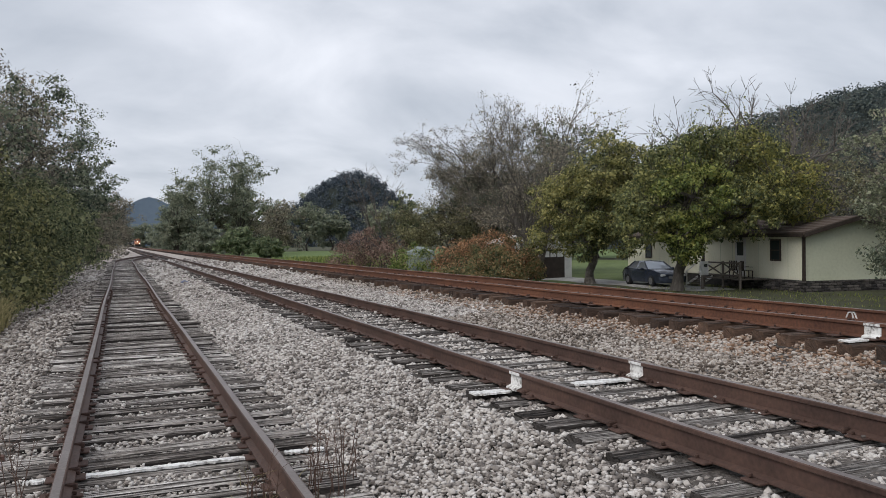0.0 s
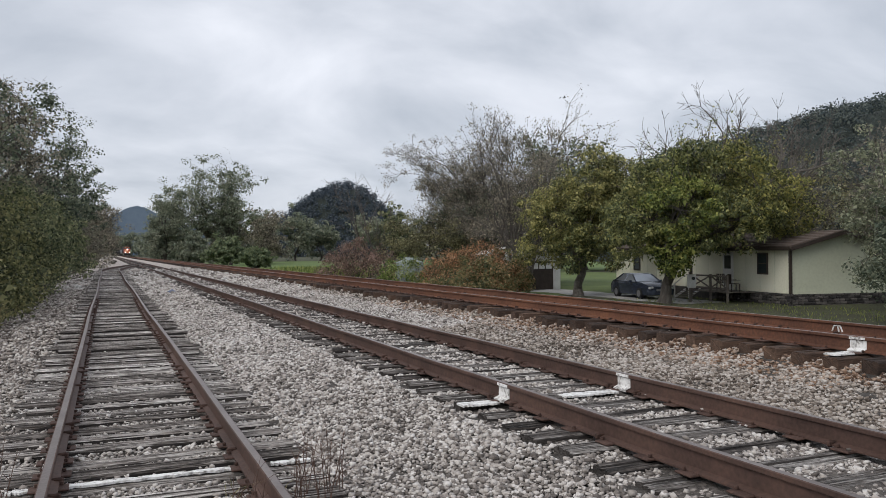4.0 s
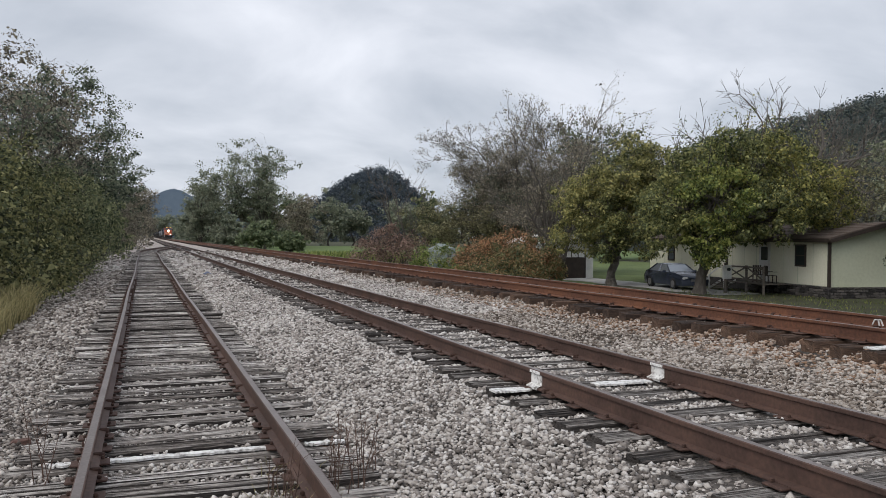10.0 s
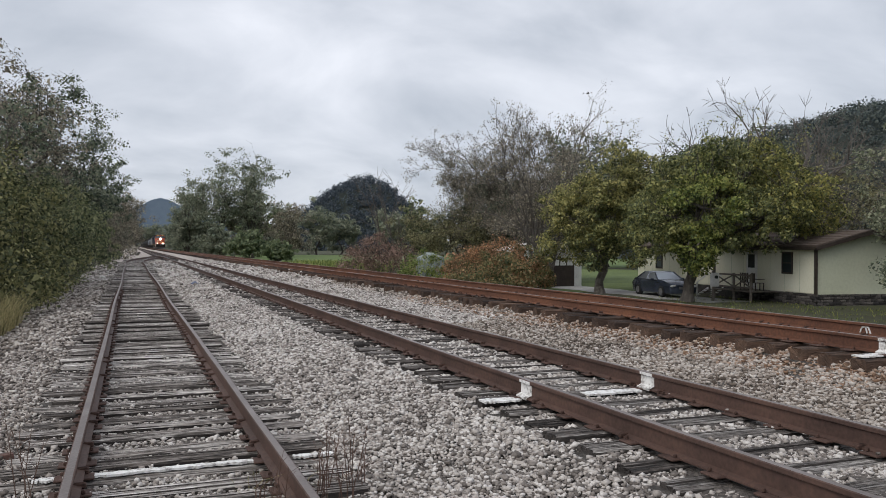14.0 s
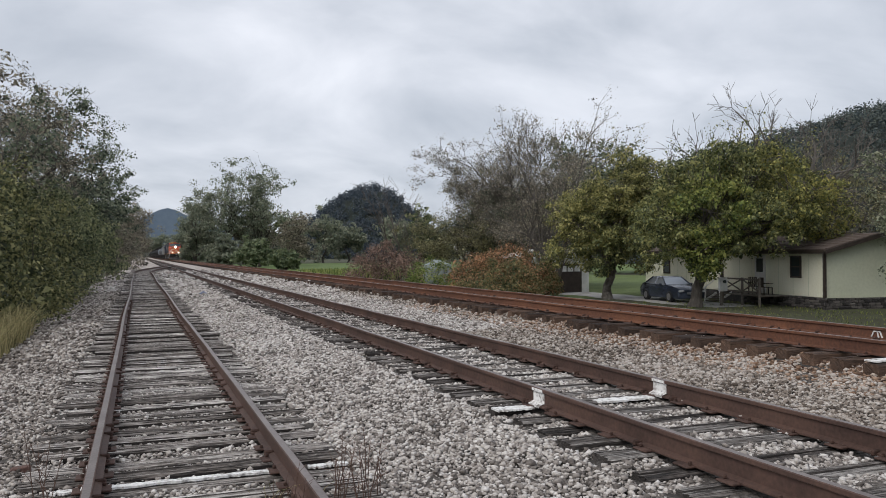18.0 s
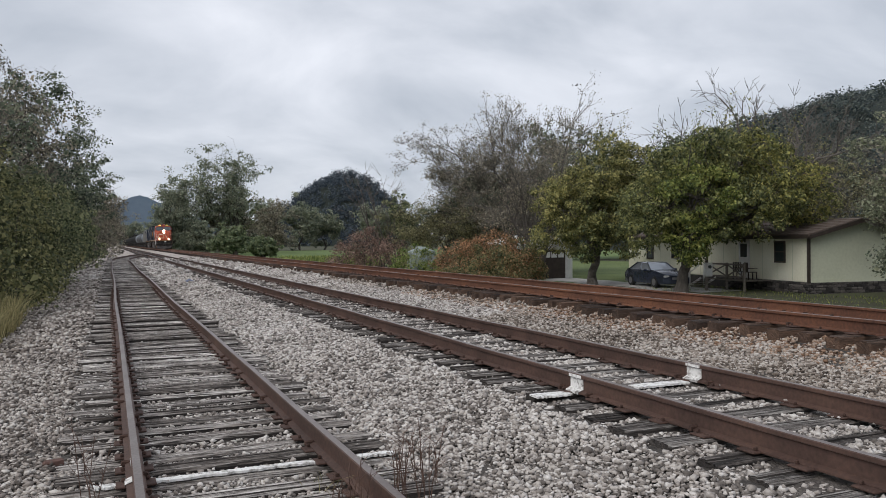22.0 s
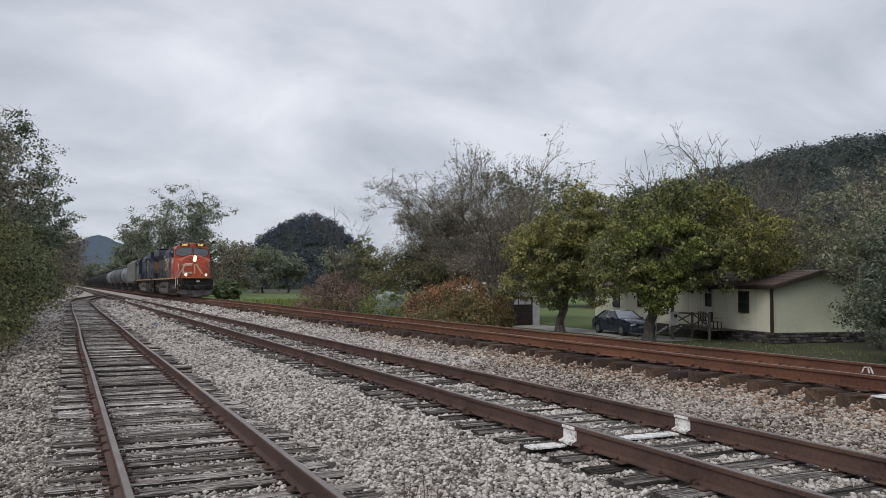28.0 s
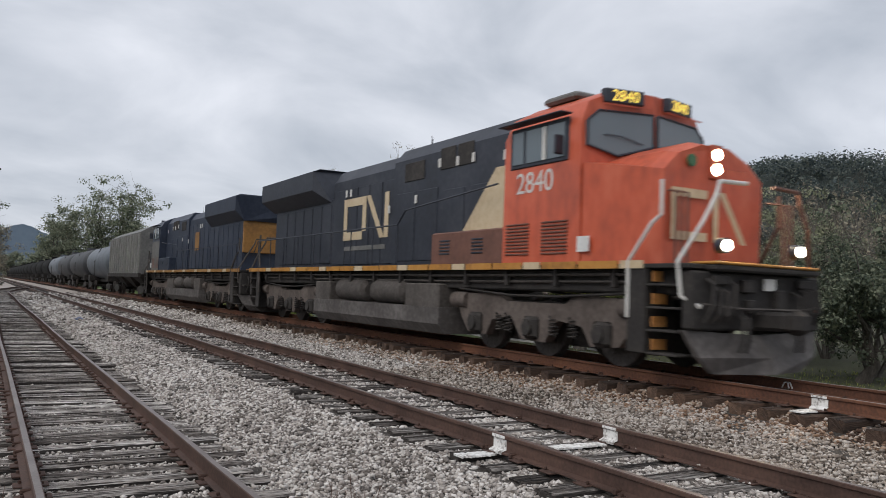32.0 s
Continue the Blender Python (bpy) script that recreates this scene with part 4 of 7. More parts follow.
def bush(name, label, x, y, height, rx, ry, leaf, per=60, size=0.12, seed=1, clumps=70, stems=26, bark=None, z=None):
    """A dense shrub: many stems from the ground, leaf clumps over an uneven dome."""
    r = np.random.default_rng(seed)
    z0 = float(ground_z(x, y)) if z is None else z
    t = thing(name, label, "bush", at=(x, y, z0 - 0.03))
    wood, tips, rads = MB(), [], []
    for k in range(clumps):
        a, u = r.uniform(0, 6.28), math.sqrt(r.random())
        hmax = height * math.sqrt(max(0.05, 1 - u * u * 0.9)) * r.uniform(0.75, 1.12)
        tips.append((math.cos(a) * u * rx, math.sin(a) * u * ry, hmax * (1 - 0.75 * r.random() ** 1.8)))
        rads.append(r.uniform(0.12, 0.22) * min(rx, height) + 0.1)
        if k < stems:
            foot = (math.cos(a) * u * rx * 0.4, math.sin(a) * u * ry * 0.4, 0)
            wood.tube(limb(r, foot, tips[-1], 0.1, 4), [0.035, 0.03, 0.022, 0.015, 0.006], n=4)
    part("branchwork", wood, bark or M_BARK, t)
    v, q = leaf_cloud(r, tips, rads, per, size, 0.2)
    ob = new("crown", quick_mesh("crown", v, q, leaf))
    ob.parent = t
    return t


# hedgerow along the far side of the siding
HEDGE = [(-6.3, 20.5, 3.4, 2.6, 41), (-6.0, 26, 5.4, 3.0, 42), (-5.8, 32, 6.2, 3.1, 43), (-5.5, 38.5, 6.4, 3.1, 44), (-5.2, 46, 6.6, 3.0, 45), (-4.9, 54, 6.4, 3.0, 46), (-4.5, 63, 6.4, 3.0, 47), (-4.0, 74, 6.2, 3.0, 48), (-3.2, 88, 6.0, 3.0, 49), (-2.0, 104, 6.0, 3.2, 50)]
for hx, hy, hh, hr, sd in HEDGE:
    bush("hedgerow_bush", "dense olive-green hedgerow bush beside the siding", hx, hy, hh, hr, hr * 1.3, L_HEDGE if hy < 40 else L_OLIVE if hy < 80 else L_BROWN, per=115 if hy < 50 else 60, size=0.115 if hy < 50 else 0.17, seed=sd, clumps=140 if hy < 50 else 90)
LEFT_TREES = [(-9.5, 36, 9.6, 3.6, L_BROWN, 61, 0.7), (-8.4, 46, 12.6, 3.8, L_BROWN, 62, 0.6), (-6.9, 56, 14.2, 3.8, L_BROWN, 63, 0.6), (-6.2, 68, 15.8, 4.0, L_DARK, 64, 0.5), (-5.0, 84, 16.2, 3.9, L_DARK, 65, 0.5), (-3.8, 106, 11.6, 3.2, L_DARK, 66, 0.2), (-2.0, 135, 9.4, 4.2, L_BROWN, 67, 0.2), (-2.4, 165, 9.0, 3.6, L_BROWN, 68, 0.2), (-3.6, 210, 10.5, 5.0, L_DARK, 69, 0.2)]
for lx, ly, lh, lr, lm, sd, sp in LEFT_TREES:
    tree("hedgerow_tree", "tall thin-leaved hedgerow tree beside the siding", lx, ly, lh, lr, lm, crown_from=0.2, trunk=0.16, limbs=20, subs=7, per=46, size=0.15 if ly < 60 else 0.2, lump=0.2, seed=sd, sparse_top=sp, twigs=1)
bare_tree("bare_tree", "thin-leaved tall tree over the hedgerow", -8.6, 42.0, 9.6, 4, 161, L_DARK, 12, 0.16, spread=0.25, depth=3)

M_PALEBARK = mat("mottled_pale_bark", [(0.05, 0.042, 0.034), (0.13, 0.115, 0.1), (0.28, 0.26, 0.235)], s1=2.5, s2=9, rough=0.95, bump=0.7, dist=0.02)
# two maples between the main track and the house
BIG_MAPLE = [(-1.1, 0.0, 4.6, 2.0, 0), (-2.0, -0.4, 3.4, 1.5, 0), (0.8, 1.0, 6.3, 2.3, 0), (0.5, -1.6, 4.9, 2.1, 1), (3.3, 0.6, 6.5, 2.3, 2), (5.6, 0.2, 6.0, 2.2, 2), (6.9, 0.4, 4.5, 1.6, 2), (2.6, -1.6, 4.3, 2.0, 0), (0.1, -1.0, 2.8, 1.4, 1), (5.0, -0.4, 4.5, 1.3, 0), (3.2, 2.4, 4.6, 2.3, 0), (-0.6, 2.2, 4.8, 2.1, 0), (4.2, -1.6, 5.0, 1.6, 2), (1.8, 0.0, 7.7, 1.4, 0), (4.4, 0.6, 7.7, 1.2, 2), (-0.4, 0.5, 6.6, 1.5, 0)]
lobed_tree("maple_tree", "broad dense maple with green leaves turning yellow at one side", 26.85, 33.3, -21.5, 9.2, 2.0, 0.28, BIG_MAPLE, [L_MAPLE_G, L_MAPLE_B, L_MAPLE], 71, shoots=46)
SMALL_MAPLE = [(-1.2, -0.3, 4.6, 2.1, 0), (-2.1, 0.0, 3.0, 1.6, 0), (0.6, -0.2, 6.8, 2.1, 0), (1.6, 0.4, 5.0, 2.3, 0), (-0.5, -0.8, 2.8, 1.4, 1), (1.9, -0.2, 3.4, 1.8, 0), (0.4, -1.0, 4.2, 1.9, 1), (0.2, 1.6, 5.0, 2.2, 0), (1.4, 0.2, 8.4, 1.3, 0), (-0.6, 0.3, 6.2, 1.7, 0), (2.9, 0.8, 5.6, 2.0, 0), (2.7, 0.6, 7.4, 1.6, 0), (-2.4, 0.6, 5.4, 1.4, 0)]
lobed_tree("maple_tree", "broad maple with yellowing olive leaves beside the drive", 26.8, 41.5, -21.5, 10.4, 1.9, 0.26, SMALL_MAPLE, [L_MAPLE_O, L_MAPLE_G], 72, bark=M_PALEBARK, shoots=34)
bare_tree("bare_tree", "leafless dark-limbed tree standing over the maples", 35.2, 37.8, 11.4, 6, 171, spread=0.42, trunk=0.26, depth=4)
bare_tree("bare_tree", "nearly leafless tree behind the maples", 27.0, 49.0, 11.2, 6, 172, L_BROWN, 14, 0.09, spread=0.28, trunk=0.14, depth=3)
# trees by the lawn
tree("lawn_tree", "small dull green tree with pale stems on the lawn", 28.0, 18.2, 5.4, 3.6, L_DARK, crown_from=0.26, trunk=0.22, limbs=18, subs=8, per=110, size=0.11, lump=0.15, seed=73)
tree("lawn_tree", "tall dull green tree with pale twigs beside the house", 33.4, 24.4, 8.8, 3.0, L_SAGE, crown_from=0.16, trunk=0.16, limbs=22, subs=8, per=60, size=0.12, lump=0.16, seed=273, twigs=1, bark=M_TWIG, sparse_top=0.4)
bare_tree("bare_tree", "pale half-bare tree on the lawn", 31.0, 19.5, 7.2, 5, 174, L_BROWN, 4, 0.12, spread=0.34, trunk=0.1, depth=3)
bare_tree("bare_tree", "pale leafless tree with upright twigs behind the lawn", 36.0, 21.5, 8.4, 6, 184, spread=0.3, trunk=0.1, depth=3)
bare_tree("bare_tree", "pale leafless tree with upright twigs behind the lawn", 39.0, 27.0, 9.4, 6, 185, spread=0.3, trunk=0.1, depth=3)
tree("lawn_tree", "hazy olive-brown tree behind the house", 42.5, 38.0, 8.6, 4.6, L_THIN, crown_from=0.08, trunk=0.2, limbs=20, subs=7, per=50, size=0.16, lump=0.2, seed=275, twigs=1)
tree("lawn_tree", "dull green tree behind the house", 44.0, 30.0, 10.0, 5.0, L_BROWN, crown_from=0.1, trunk=0.25, limbs=20, subs=7, per=50, size=0.17, lump=0.2, seed=74, twigs=1)
# bare and half-bare trees behind the bushes
bare_tree("bare_tree", "tall leafless grey tree with fine twigs", 29.8, 56.5, 12.4, 6, 175, L_BROWN, 12, 0.085, spread=0.32, trunk=0.17, depth=4)
bare_tree("bare_tree", "brown thin-leaved tree with many pale twigs", 28.4, 60.0, 10.8, 6, 176, L_BROWN, 18, 0.085, spread=0.24, trunk=0.12, depth=4)
tree("dark_tree", "dense dark green tree behind the bushes", 29.5, 60.0, 8.6, 5.0, L_DARK, crown_from=0.08, trunk=0.24, limbs=24, subs=8, per=100, size=0.13, lump=0.17, seed=77)
tree("dark_tree", "dense dark green tree behind the garage", 35.5, 62.0, 9.0, 4.6, L_DARK, crown_from=0.06, trunk=0.24, limbs=22, subs=7, per=70, size=0.16, lump=0.18, seed=277)
bare_tree("dead_tree", "small dead leaning tree with bare branches", 21.8, 64.0, 9.4, 3, 178, spread=0.2, trunk=0.12, depth=3, lean=(-0.24, 0))
tree("thin_tree", "yellow-green thin-leaved shrub tree", 25.0, 61.0, 6.6, 3.8, L_THIN, crown_from=0.05, trunk=0.15, limbs=18, subs=7, per=80, size=0.12, lump=0.2, seed=79, stems=3)
# dark trees on the slope behind the house
SLOPE = [(57.0, 95, 18.0, 6.6, 281), (65.0, 98, 18.6, 7.0, 282), (73.0, 96, 18.2, 7.0, 283), (81.0, 94, 18.4, 6.2, 284), (89.0, 93, 19.4, 6.2, 285)]
for sx, sy, sh, sr, sd in SLOPE:
    tree("slope_tree", "dark dull green tree on the slope behind the house", sx, sy, sh, sr, L_DARK, crown_from=0.1, trunk=0.25, limbs=24, subs=6, per=26, size=0.42, lump=0.24, seed=sd)
# bushes along the edge of the yard
bush("red_bush", "sprawling bush with rusty red and green leaves", 21.6, 46.0, 3.3, 3.4, 2.6, L_RED, per=120, size=0.11, seed=81, clumps=130)
bush("red_bush", "low sprawling bush with green and rusty leaves", 23.8, 46.0, 2.9, 2.0, 2.2, L_REDGREEN, per=120, size=0.11, seed=82, clumps=100)
bush("red_bush", "low bush with green and rusty leaves", 20.6, 43.6, 2.4, 2.8, 2.0, L_REDGREEN, per=110, size=0.11, seed=85, clumps=90)
bush("brown_bush", "brownish red twiggy bush", 17.6, 58.0, 3.9, 3.1, 3.0, L_BROWNRED, per=100, size=0.11, seed=83, clumps=100)
bush("weed_clump", "clump of bright green weeds", 18.5, 50.4, 2.5, 1.9, 1.8, L_WEED, per=80, size=0.1, seed=84, clumps=50)

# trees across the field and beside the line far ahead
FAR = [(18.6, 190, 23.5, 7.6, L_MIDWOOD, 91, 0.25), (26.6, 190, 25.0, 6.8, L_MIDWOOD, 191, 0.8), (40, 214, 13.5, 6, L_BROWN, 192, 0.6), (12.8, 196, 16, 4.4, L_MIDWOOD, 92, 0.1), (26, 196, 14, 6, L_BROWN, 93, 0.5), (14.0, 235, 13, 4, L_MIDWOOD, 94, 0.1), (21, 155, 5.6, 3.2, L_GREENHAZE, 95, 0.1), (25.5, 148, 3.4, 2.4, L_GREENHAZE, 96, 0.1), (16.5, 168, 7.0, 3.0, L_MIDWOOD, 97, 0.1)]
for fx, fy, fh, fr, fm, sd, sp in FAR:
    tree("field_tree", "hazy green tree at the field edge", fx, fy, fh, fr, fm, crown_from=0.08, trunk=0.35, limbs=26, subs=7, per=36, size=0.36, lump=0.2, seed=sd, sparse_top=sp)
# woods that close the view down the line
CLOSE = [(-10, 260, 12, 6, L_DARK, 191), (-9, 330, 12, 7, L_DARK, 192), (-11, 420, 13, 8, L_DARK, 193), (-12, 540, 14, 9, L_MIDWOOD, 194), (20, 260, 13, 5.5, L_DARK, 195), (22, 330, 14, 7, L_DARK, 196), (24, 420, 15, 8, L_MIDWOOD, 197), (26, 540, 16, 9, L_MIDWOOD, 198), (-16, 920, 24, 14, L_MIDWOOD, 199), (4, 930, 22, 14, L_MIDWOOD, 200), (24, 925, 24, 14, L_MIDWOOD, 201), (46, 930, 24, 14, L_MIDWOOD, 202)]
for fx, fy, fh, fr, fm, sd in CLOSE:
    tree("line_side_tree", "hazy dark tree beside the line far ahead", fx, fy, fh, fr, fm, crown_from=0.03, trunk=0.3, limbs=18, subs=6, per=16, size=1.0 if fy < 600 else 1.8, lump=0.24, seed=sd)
rw = random.Random(5)
for k in range(13):
    wx = 40 + k * 10.5
    wy = 270 + rw.uniform(-15, 15)
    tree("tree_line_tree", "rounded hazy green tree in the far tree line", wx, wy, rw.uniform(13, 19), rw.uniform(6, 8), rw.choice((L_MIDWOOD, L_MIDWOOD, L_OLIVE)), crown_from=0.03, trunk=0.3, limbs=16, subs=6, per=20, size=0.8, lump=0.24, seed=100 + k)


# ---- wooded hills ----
# Near-black floor: the shade below the crowns is part of its colour.
M_WOODFLOOR = mat("wood_floor_painted_shade", [(0.012, 0.017, 0.014), (0.02, 0.027, 0.022), (0.03, 0.038, 0.03)], s1=0.05, s2=0.6, rough=1.0, bump=0.3, dist=0.5)

def hill(name, label, cx0, cy0, rx, ry, h, seed, crowns, size, material, per, leaf, u_most):
    r = np.random.default_rng(seed)
    t = thing(name, label, "hill", at=(0, 0, 0), kind="structure")
    n = 44
    us = np.linspace(-1, 1, n)
    U, V = np.meshgrid(us, us)
    bump = 1 + 0.10 * np.sin(3.1 * U + seed) + 0.08 * np.sin(5.3 * V + 2.2 * seed) + 0.05 * np.sin(9 * U + 7 * V)
    Z = YARD_Z - 3 + h * np.clip(np.cos(np.clip(np.hypot(U, V), 0, 1) * 1.5708), 0, 1) ** 1.15 * bump
    verts = np.stack([cx0 + U * rx, cy0 + V * ry, Z], -1).reshape(-1, 3)
    i0 = (np.arange(n - 1)[:, None] * n + np.arange(n - 1)[None]).ravel()
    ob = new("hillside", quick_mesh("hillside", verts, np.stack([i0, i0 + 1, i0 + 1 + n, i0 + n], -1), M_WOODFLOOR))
    ob.parent = t
    u, v = r.uniform(-1, u_most, crowns), r.uniform(-1, 0.3, crowns)
    ok = np.hypot(u, v) < 0.97
    u, v = u[ok], v[ok]
    bz = 1 + 0.10 * np.sin(3.1 * u + seed) + 0.08 * np.sin(5.3 * v + 2.2 * seed) + 0.05 * np.sin(9 * u + 7 * v)
    z = YARD_Z - 3 + h * np.cos(np.hypot(u, v) * 1.5708) ** 1.15 * bz
    c = np.stack([cx0 + u * rx, cy0 + v * ry, z + size * r.uniform(0.1, 1.0, len(u))], -1)
    vv, qq = leaf_cloud(r, c, size * r.uniform(0.6, 1.3, len(u)), per, leaf)
    ob = new("woods", quick_mesh("woods", vv, qq, material))
    ob.parent = t
    tagged(ob, kind="stuff")
    return t


# The hills' leaf colours include the haze of their distance.
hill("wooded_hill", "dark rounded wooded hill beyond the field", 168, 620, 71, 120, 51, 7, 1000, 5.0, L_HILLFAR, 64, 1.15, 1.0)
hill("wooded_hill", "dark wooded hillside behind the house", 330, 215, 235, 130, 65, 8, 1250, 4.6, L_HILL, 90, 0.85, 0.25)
# The blue is air haze painted into the mountain's colour.
M_FAR = mat("haze_blue_mountain", [(0.135, 0.189, 0.257), (0.169, 0.223, 0.29), (0.203, 0.257, 0.324)], s1=0.01, s2=0.06, rough=1.0, bump=0)
hz = MB()
def ridge(peak, base, width, seed):
    r = random.Random(seed)
    return [(-560, -20)] + [(u, base + (peak - base) * math.exp(-(abs(u) / width) ** 1.5) - 0.05 * base * (u / 500) ** 2 + r.uniform(-1.6, 1.6)) for u in range(-540, 541, 9)] + [(560, -20)]


hz.prism([(78 + u, w) for u, w in ridge(134, 62, 110, 3)], "y", 2300, 2600)
far_hill = new("distant_mountain", hz.mesh("distant_mountain", [M_FAR]))
tagged(far_hill, "hazy blue distant mountain", "mountain", kind="structure")

# the mown field beyond the bushes
M_FIELD = mat("bright_field_grass", [(0.07, 0.11, 0.025), (0.10, 0.15, 0.035), (0.13, 0.18, 0.05)], s1=0.06, s2=1.5, rough=0.95, bump=0.6, dist=0.05)
fx, fy = np.meshgrid(np.linspace(16, 120, 14), np.linspace(95, 262, 14))
fi = (np.arange(13)[:, None] * 14 + np.arange(13)[None]).ravel()
field = new("field", quick_mesh("field", np.stack([fx, fy, ground_z(fx, fy) + 0.03], -1).reshape(-1, 3), np.stack([fi, fi + 1, fi + 15, fi + 14], -1), M_FIELD))
tagged(field, "bright green grassy field", "field", kind="structure")


# the lawn behind the drive
M_LAWN = mat("mown_lawn_grass", [(0.055, 0.08, 0.022), (0.095, 0.13, 0.036), (0.135, 0.17, 0.052)], s1=0.4, s2=6, rough=0.95, bump=0.7, dist=0.04)
lawn = MB()
lawn.prism([(24.5, 42.5), (31.0, 43.5), (60.0, 46.0), (60.0, 94.0), (30.0, 94.0), (25.0, 62.0)], "z", YARD_Z - 0.05, YARD_Z + 0.006)
tagged(new("lawn", lawn.mesh("lawn", [M_LAWN])), "bright mown lawn behind the drive", "lawn", kind="structure")


# ---- small plants ----
def blades(name, label, category, x0, x1, y0, y1, count, height, width, material, seed, lean=0.35, on_ground=True):
    """Upright grass blades, each a narrow bent strip."""
    r = np.random.default_rng(seed)
    x, y = r.uniform(x0, x1, count), r.uniform(y0, y1, count)
    clump = np.sin(x * 1.7 + seed) * np.sin(y * 1.3 + 2 * seed) + r.normal(0, 0.4, count) > -0.25
    x, y = x[clump], y[clump]
    n = len(x)
    z = ground_z(x, y) - 0.02
    h = height * r.uniform(0.45, 1.15, n)
    a = r.uniform(0, 6.28, n)
    dx, dy = np.cos(a), np.sin(a)
    lx, ly = r.normal(0, lean, n) * h, r.normal(0, lean, n) * h
    w = width * r.uniform(0.6, 1.3, n)
    p = np.stack([x, y, z], -1)
    side = np.stack([dx, dy, 0 * dx], -1) * w[:, None]
    m1 = p + np.stack([lx * 0.3, ly * 0.3, h * 0.6], -1)
    m2 = p + np.stack([lx, ly, h], -1)
    v = np.stack([p - side, p + side, m1 + side * 0.8, m1 - side * 0.8, m2 + side * 0.15, m2 - side * 0.15], 1).reshape(-1, 3)
    k = 6 * np.arange(n)[:, None]
    q = np.concatenate([k + np.array([[0, 1, 2, 3]]), k + np.array([[3, 2, 4, 5]])])
    ob = new(name, quick_mesh(name, v, q, material))
    return tagged(ob, label, category, kind="stuff")


blades("tall_grass", "tall straw-yellow and green grass beside the ballast", "grass", -4.9, -3.05, 15, 24, 7000, 0.95, 0.008, L_STRAW, 301)
blades("tall_grass", "dull green grass under the hedgerow", "grass", -6.5, -3.4, 12, 40, 6000, 0.5, 0.009, L_OLIVE, 302)
blades("lawn_grass", "short green lawn grass beside the main track", "grass", 12.6, 32, 8, 38, 14000, 0.13, 0.012, L_MAPLE_B, 303)
blades("verge_weeds", "rough weeds on the bank of the main track", "grass", 10.9, 13.6, 6, 60, 7000, 0.3, 0.012, L_OLIVE, 304)
blades("crop_rows", "row of tall bright green plants at the field edge", "plants", 19.5, 27.5, 84, 104, 4200, 1.1, 0.06, L_WEED, 305, lean=0.2)
blades("field_grass", "bright grass of the field", "grass", 18, 60, 96, 150, 9000, 0.22, 0.09, L_WEED, 306)


def dry_weed(x, y, height, seed, label):
    """A dead stalk with a few bare side shoots."""
    r = np.random.default_rng(seed)
    t = thing("dry_weed", label, "weed", group="dry weeds by the siding rail", at=(x, y, float(ground_z(x, y)) - 0.02))
    w = MB()
    for k in range(5):
        foot = np.array([r.normal(0, 0.035), r.normal(0, 0.035), 0])
        d = np.array([r.normal(0, 0.13), r.normal(0, 0.13), 1.0])
        h = height * r.uniform(0.55, 1.0)
        pts = [foot + d * h * f + np.array([r.normal(0, 0.008), r.normal(0, 0.008), 0]) for f in (0, 0.3, 0.6, 1.0)]
        w.tube(pts, [0.005, 0.004, 0.0035, 0.002], n=4)
        for j in range(5):
            q = pts[1] + (pts[3] - pts[1]) * r.uniform(0.1, 1.0)
            e = q + np.array([r.normal(0, 0.05), r.normal(0, 0.05), r.uniform(0.03, 0.1)])
            w.tube([q, e], [0.0025, 0.0015], n=3)
    part("stalk", w, M_WEEDSTEM, t)
    return t


M_WEEDSTEM = mat("dead_reddish_weed_stem", [(0.06, 0.035, 0.026), (0.11, 0.066, 0.05), (0.17, 0.115, 0.09)], s1=5, s2=30, rough=0.95)
for k, (wx, wy, wh) in enumerate([(0.98, 5.55, 0.62), (1.12, 5.35, 0.66), (0.92, 5.2, 0.5), (1.25, 5.6, 0.58), (0.6, 5.1, 0.42), (0.52, 5.35, 0.35), (-1.05, 6.2, 0.75)]):
    dry_weed(wx, wy, wh, 320 + k, "dead reddish-brown weed stalks beside the rail")
blades("dead_grass", "matted dead grass at the foot of the rail", "grass", 0.35, 0.95, 4.6, 6.1, 900, 0.16, 0.004, L_STRAW, 330, lean=0.8)

blades("verge_grass", "rough short grass at the edge of the ballast", "grass", -6.5, -2.9, -12, 13, 6000, 0.28, 0.008, L_OLIVE, 331)


# ---- the mobile home, its garage and yard ----
# Greener and darker cream than the siding of the long walls.
M_ENDWALL = mat("green_cream_panels", [(0.47, 0.49, 0.37), (0.57, 0.59, 0.45), (0.64, 0.66, 0.52)], s1=0.4, s2=7, rough=0.7, bump=0.1)
M_SKIRTSTONE = mat("dark_stacked_stone", [(0.03, 0.027, 0.027), (0.07, 0.063, 0.06), (0.14, 0.125, 0.115)], s1=3, s2=14, rough=0.92, bump=0.7, dist=0.02, rand=0.5)
M_SIDING = mat("cream_metal_siding", [(0.68, 0.66, 0.51), (0.78, 0.76, 0.61), (0.84, 0.82, 0.69)], s1=0.5, s2=9, rough=0.7, bump=0.1)
M_TRIM = mat("dark_brown_trim", [(0.02, 0.014, 0.011), (0.04, 0.028, 0.022), (0.06, 0.045, 0.035)], s1=3, s2=20, rough=0.7)
M_ROOF = mat("brown_shingle_roof", [(0.07, 0.05, 0.042), (0.12, 0.09, 0.075), (0.18, 0.14, 0.12)], s1=1.0, s2=18, rough=0.95, bump=0.6)
M_SKIRT = mat("dark_stone_skirting", [(0.02, 0.019, 0.02), (0.05, 0.046, 0.045), (0.1, 0.09, 0.085)], s1=2.5, s2=9, rough=0.9, bump=0.9, dist=0.04)
M_WINDOW = glass("dark_window_glass")
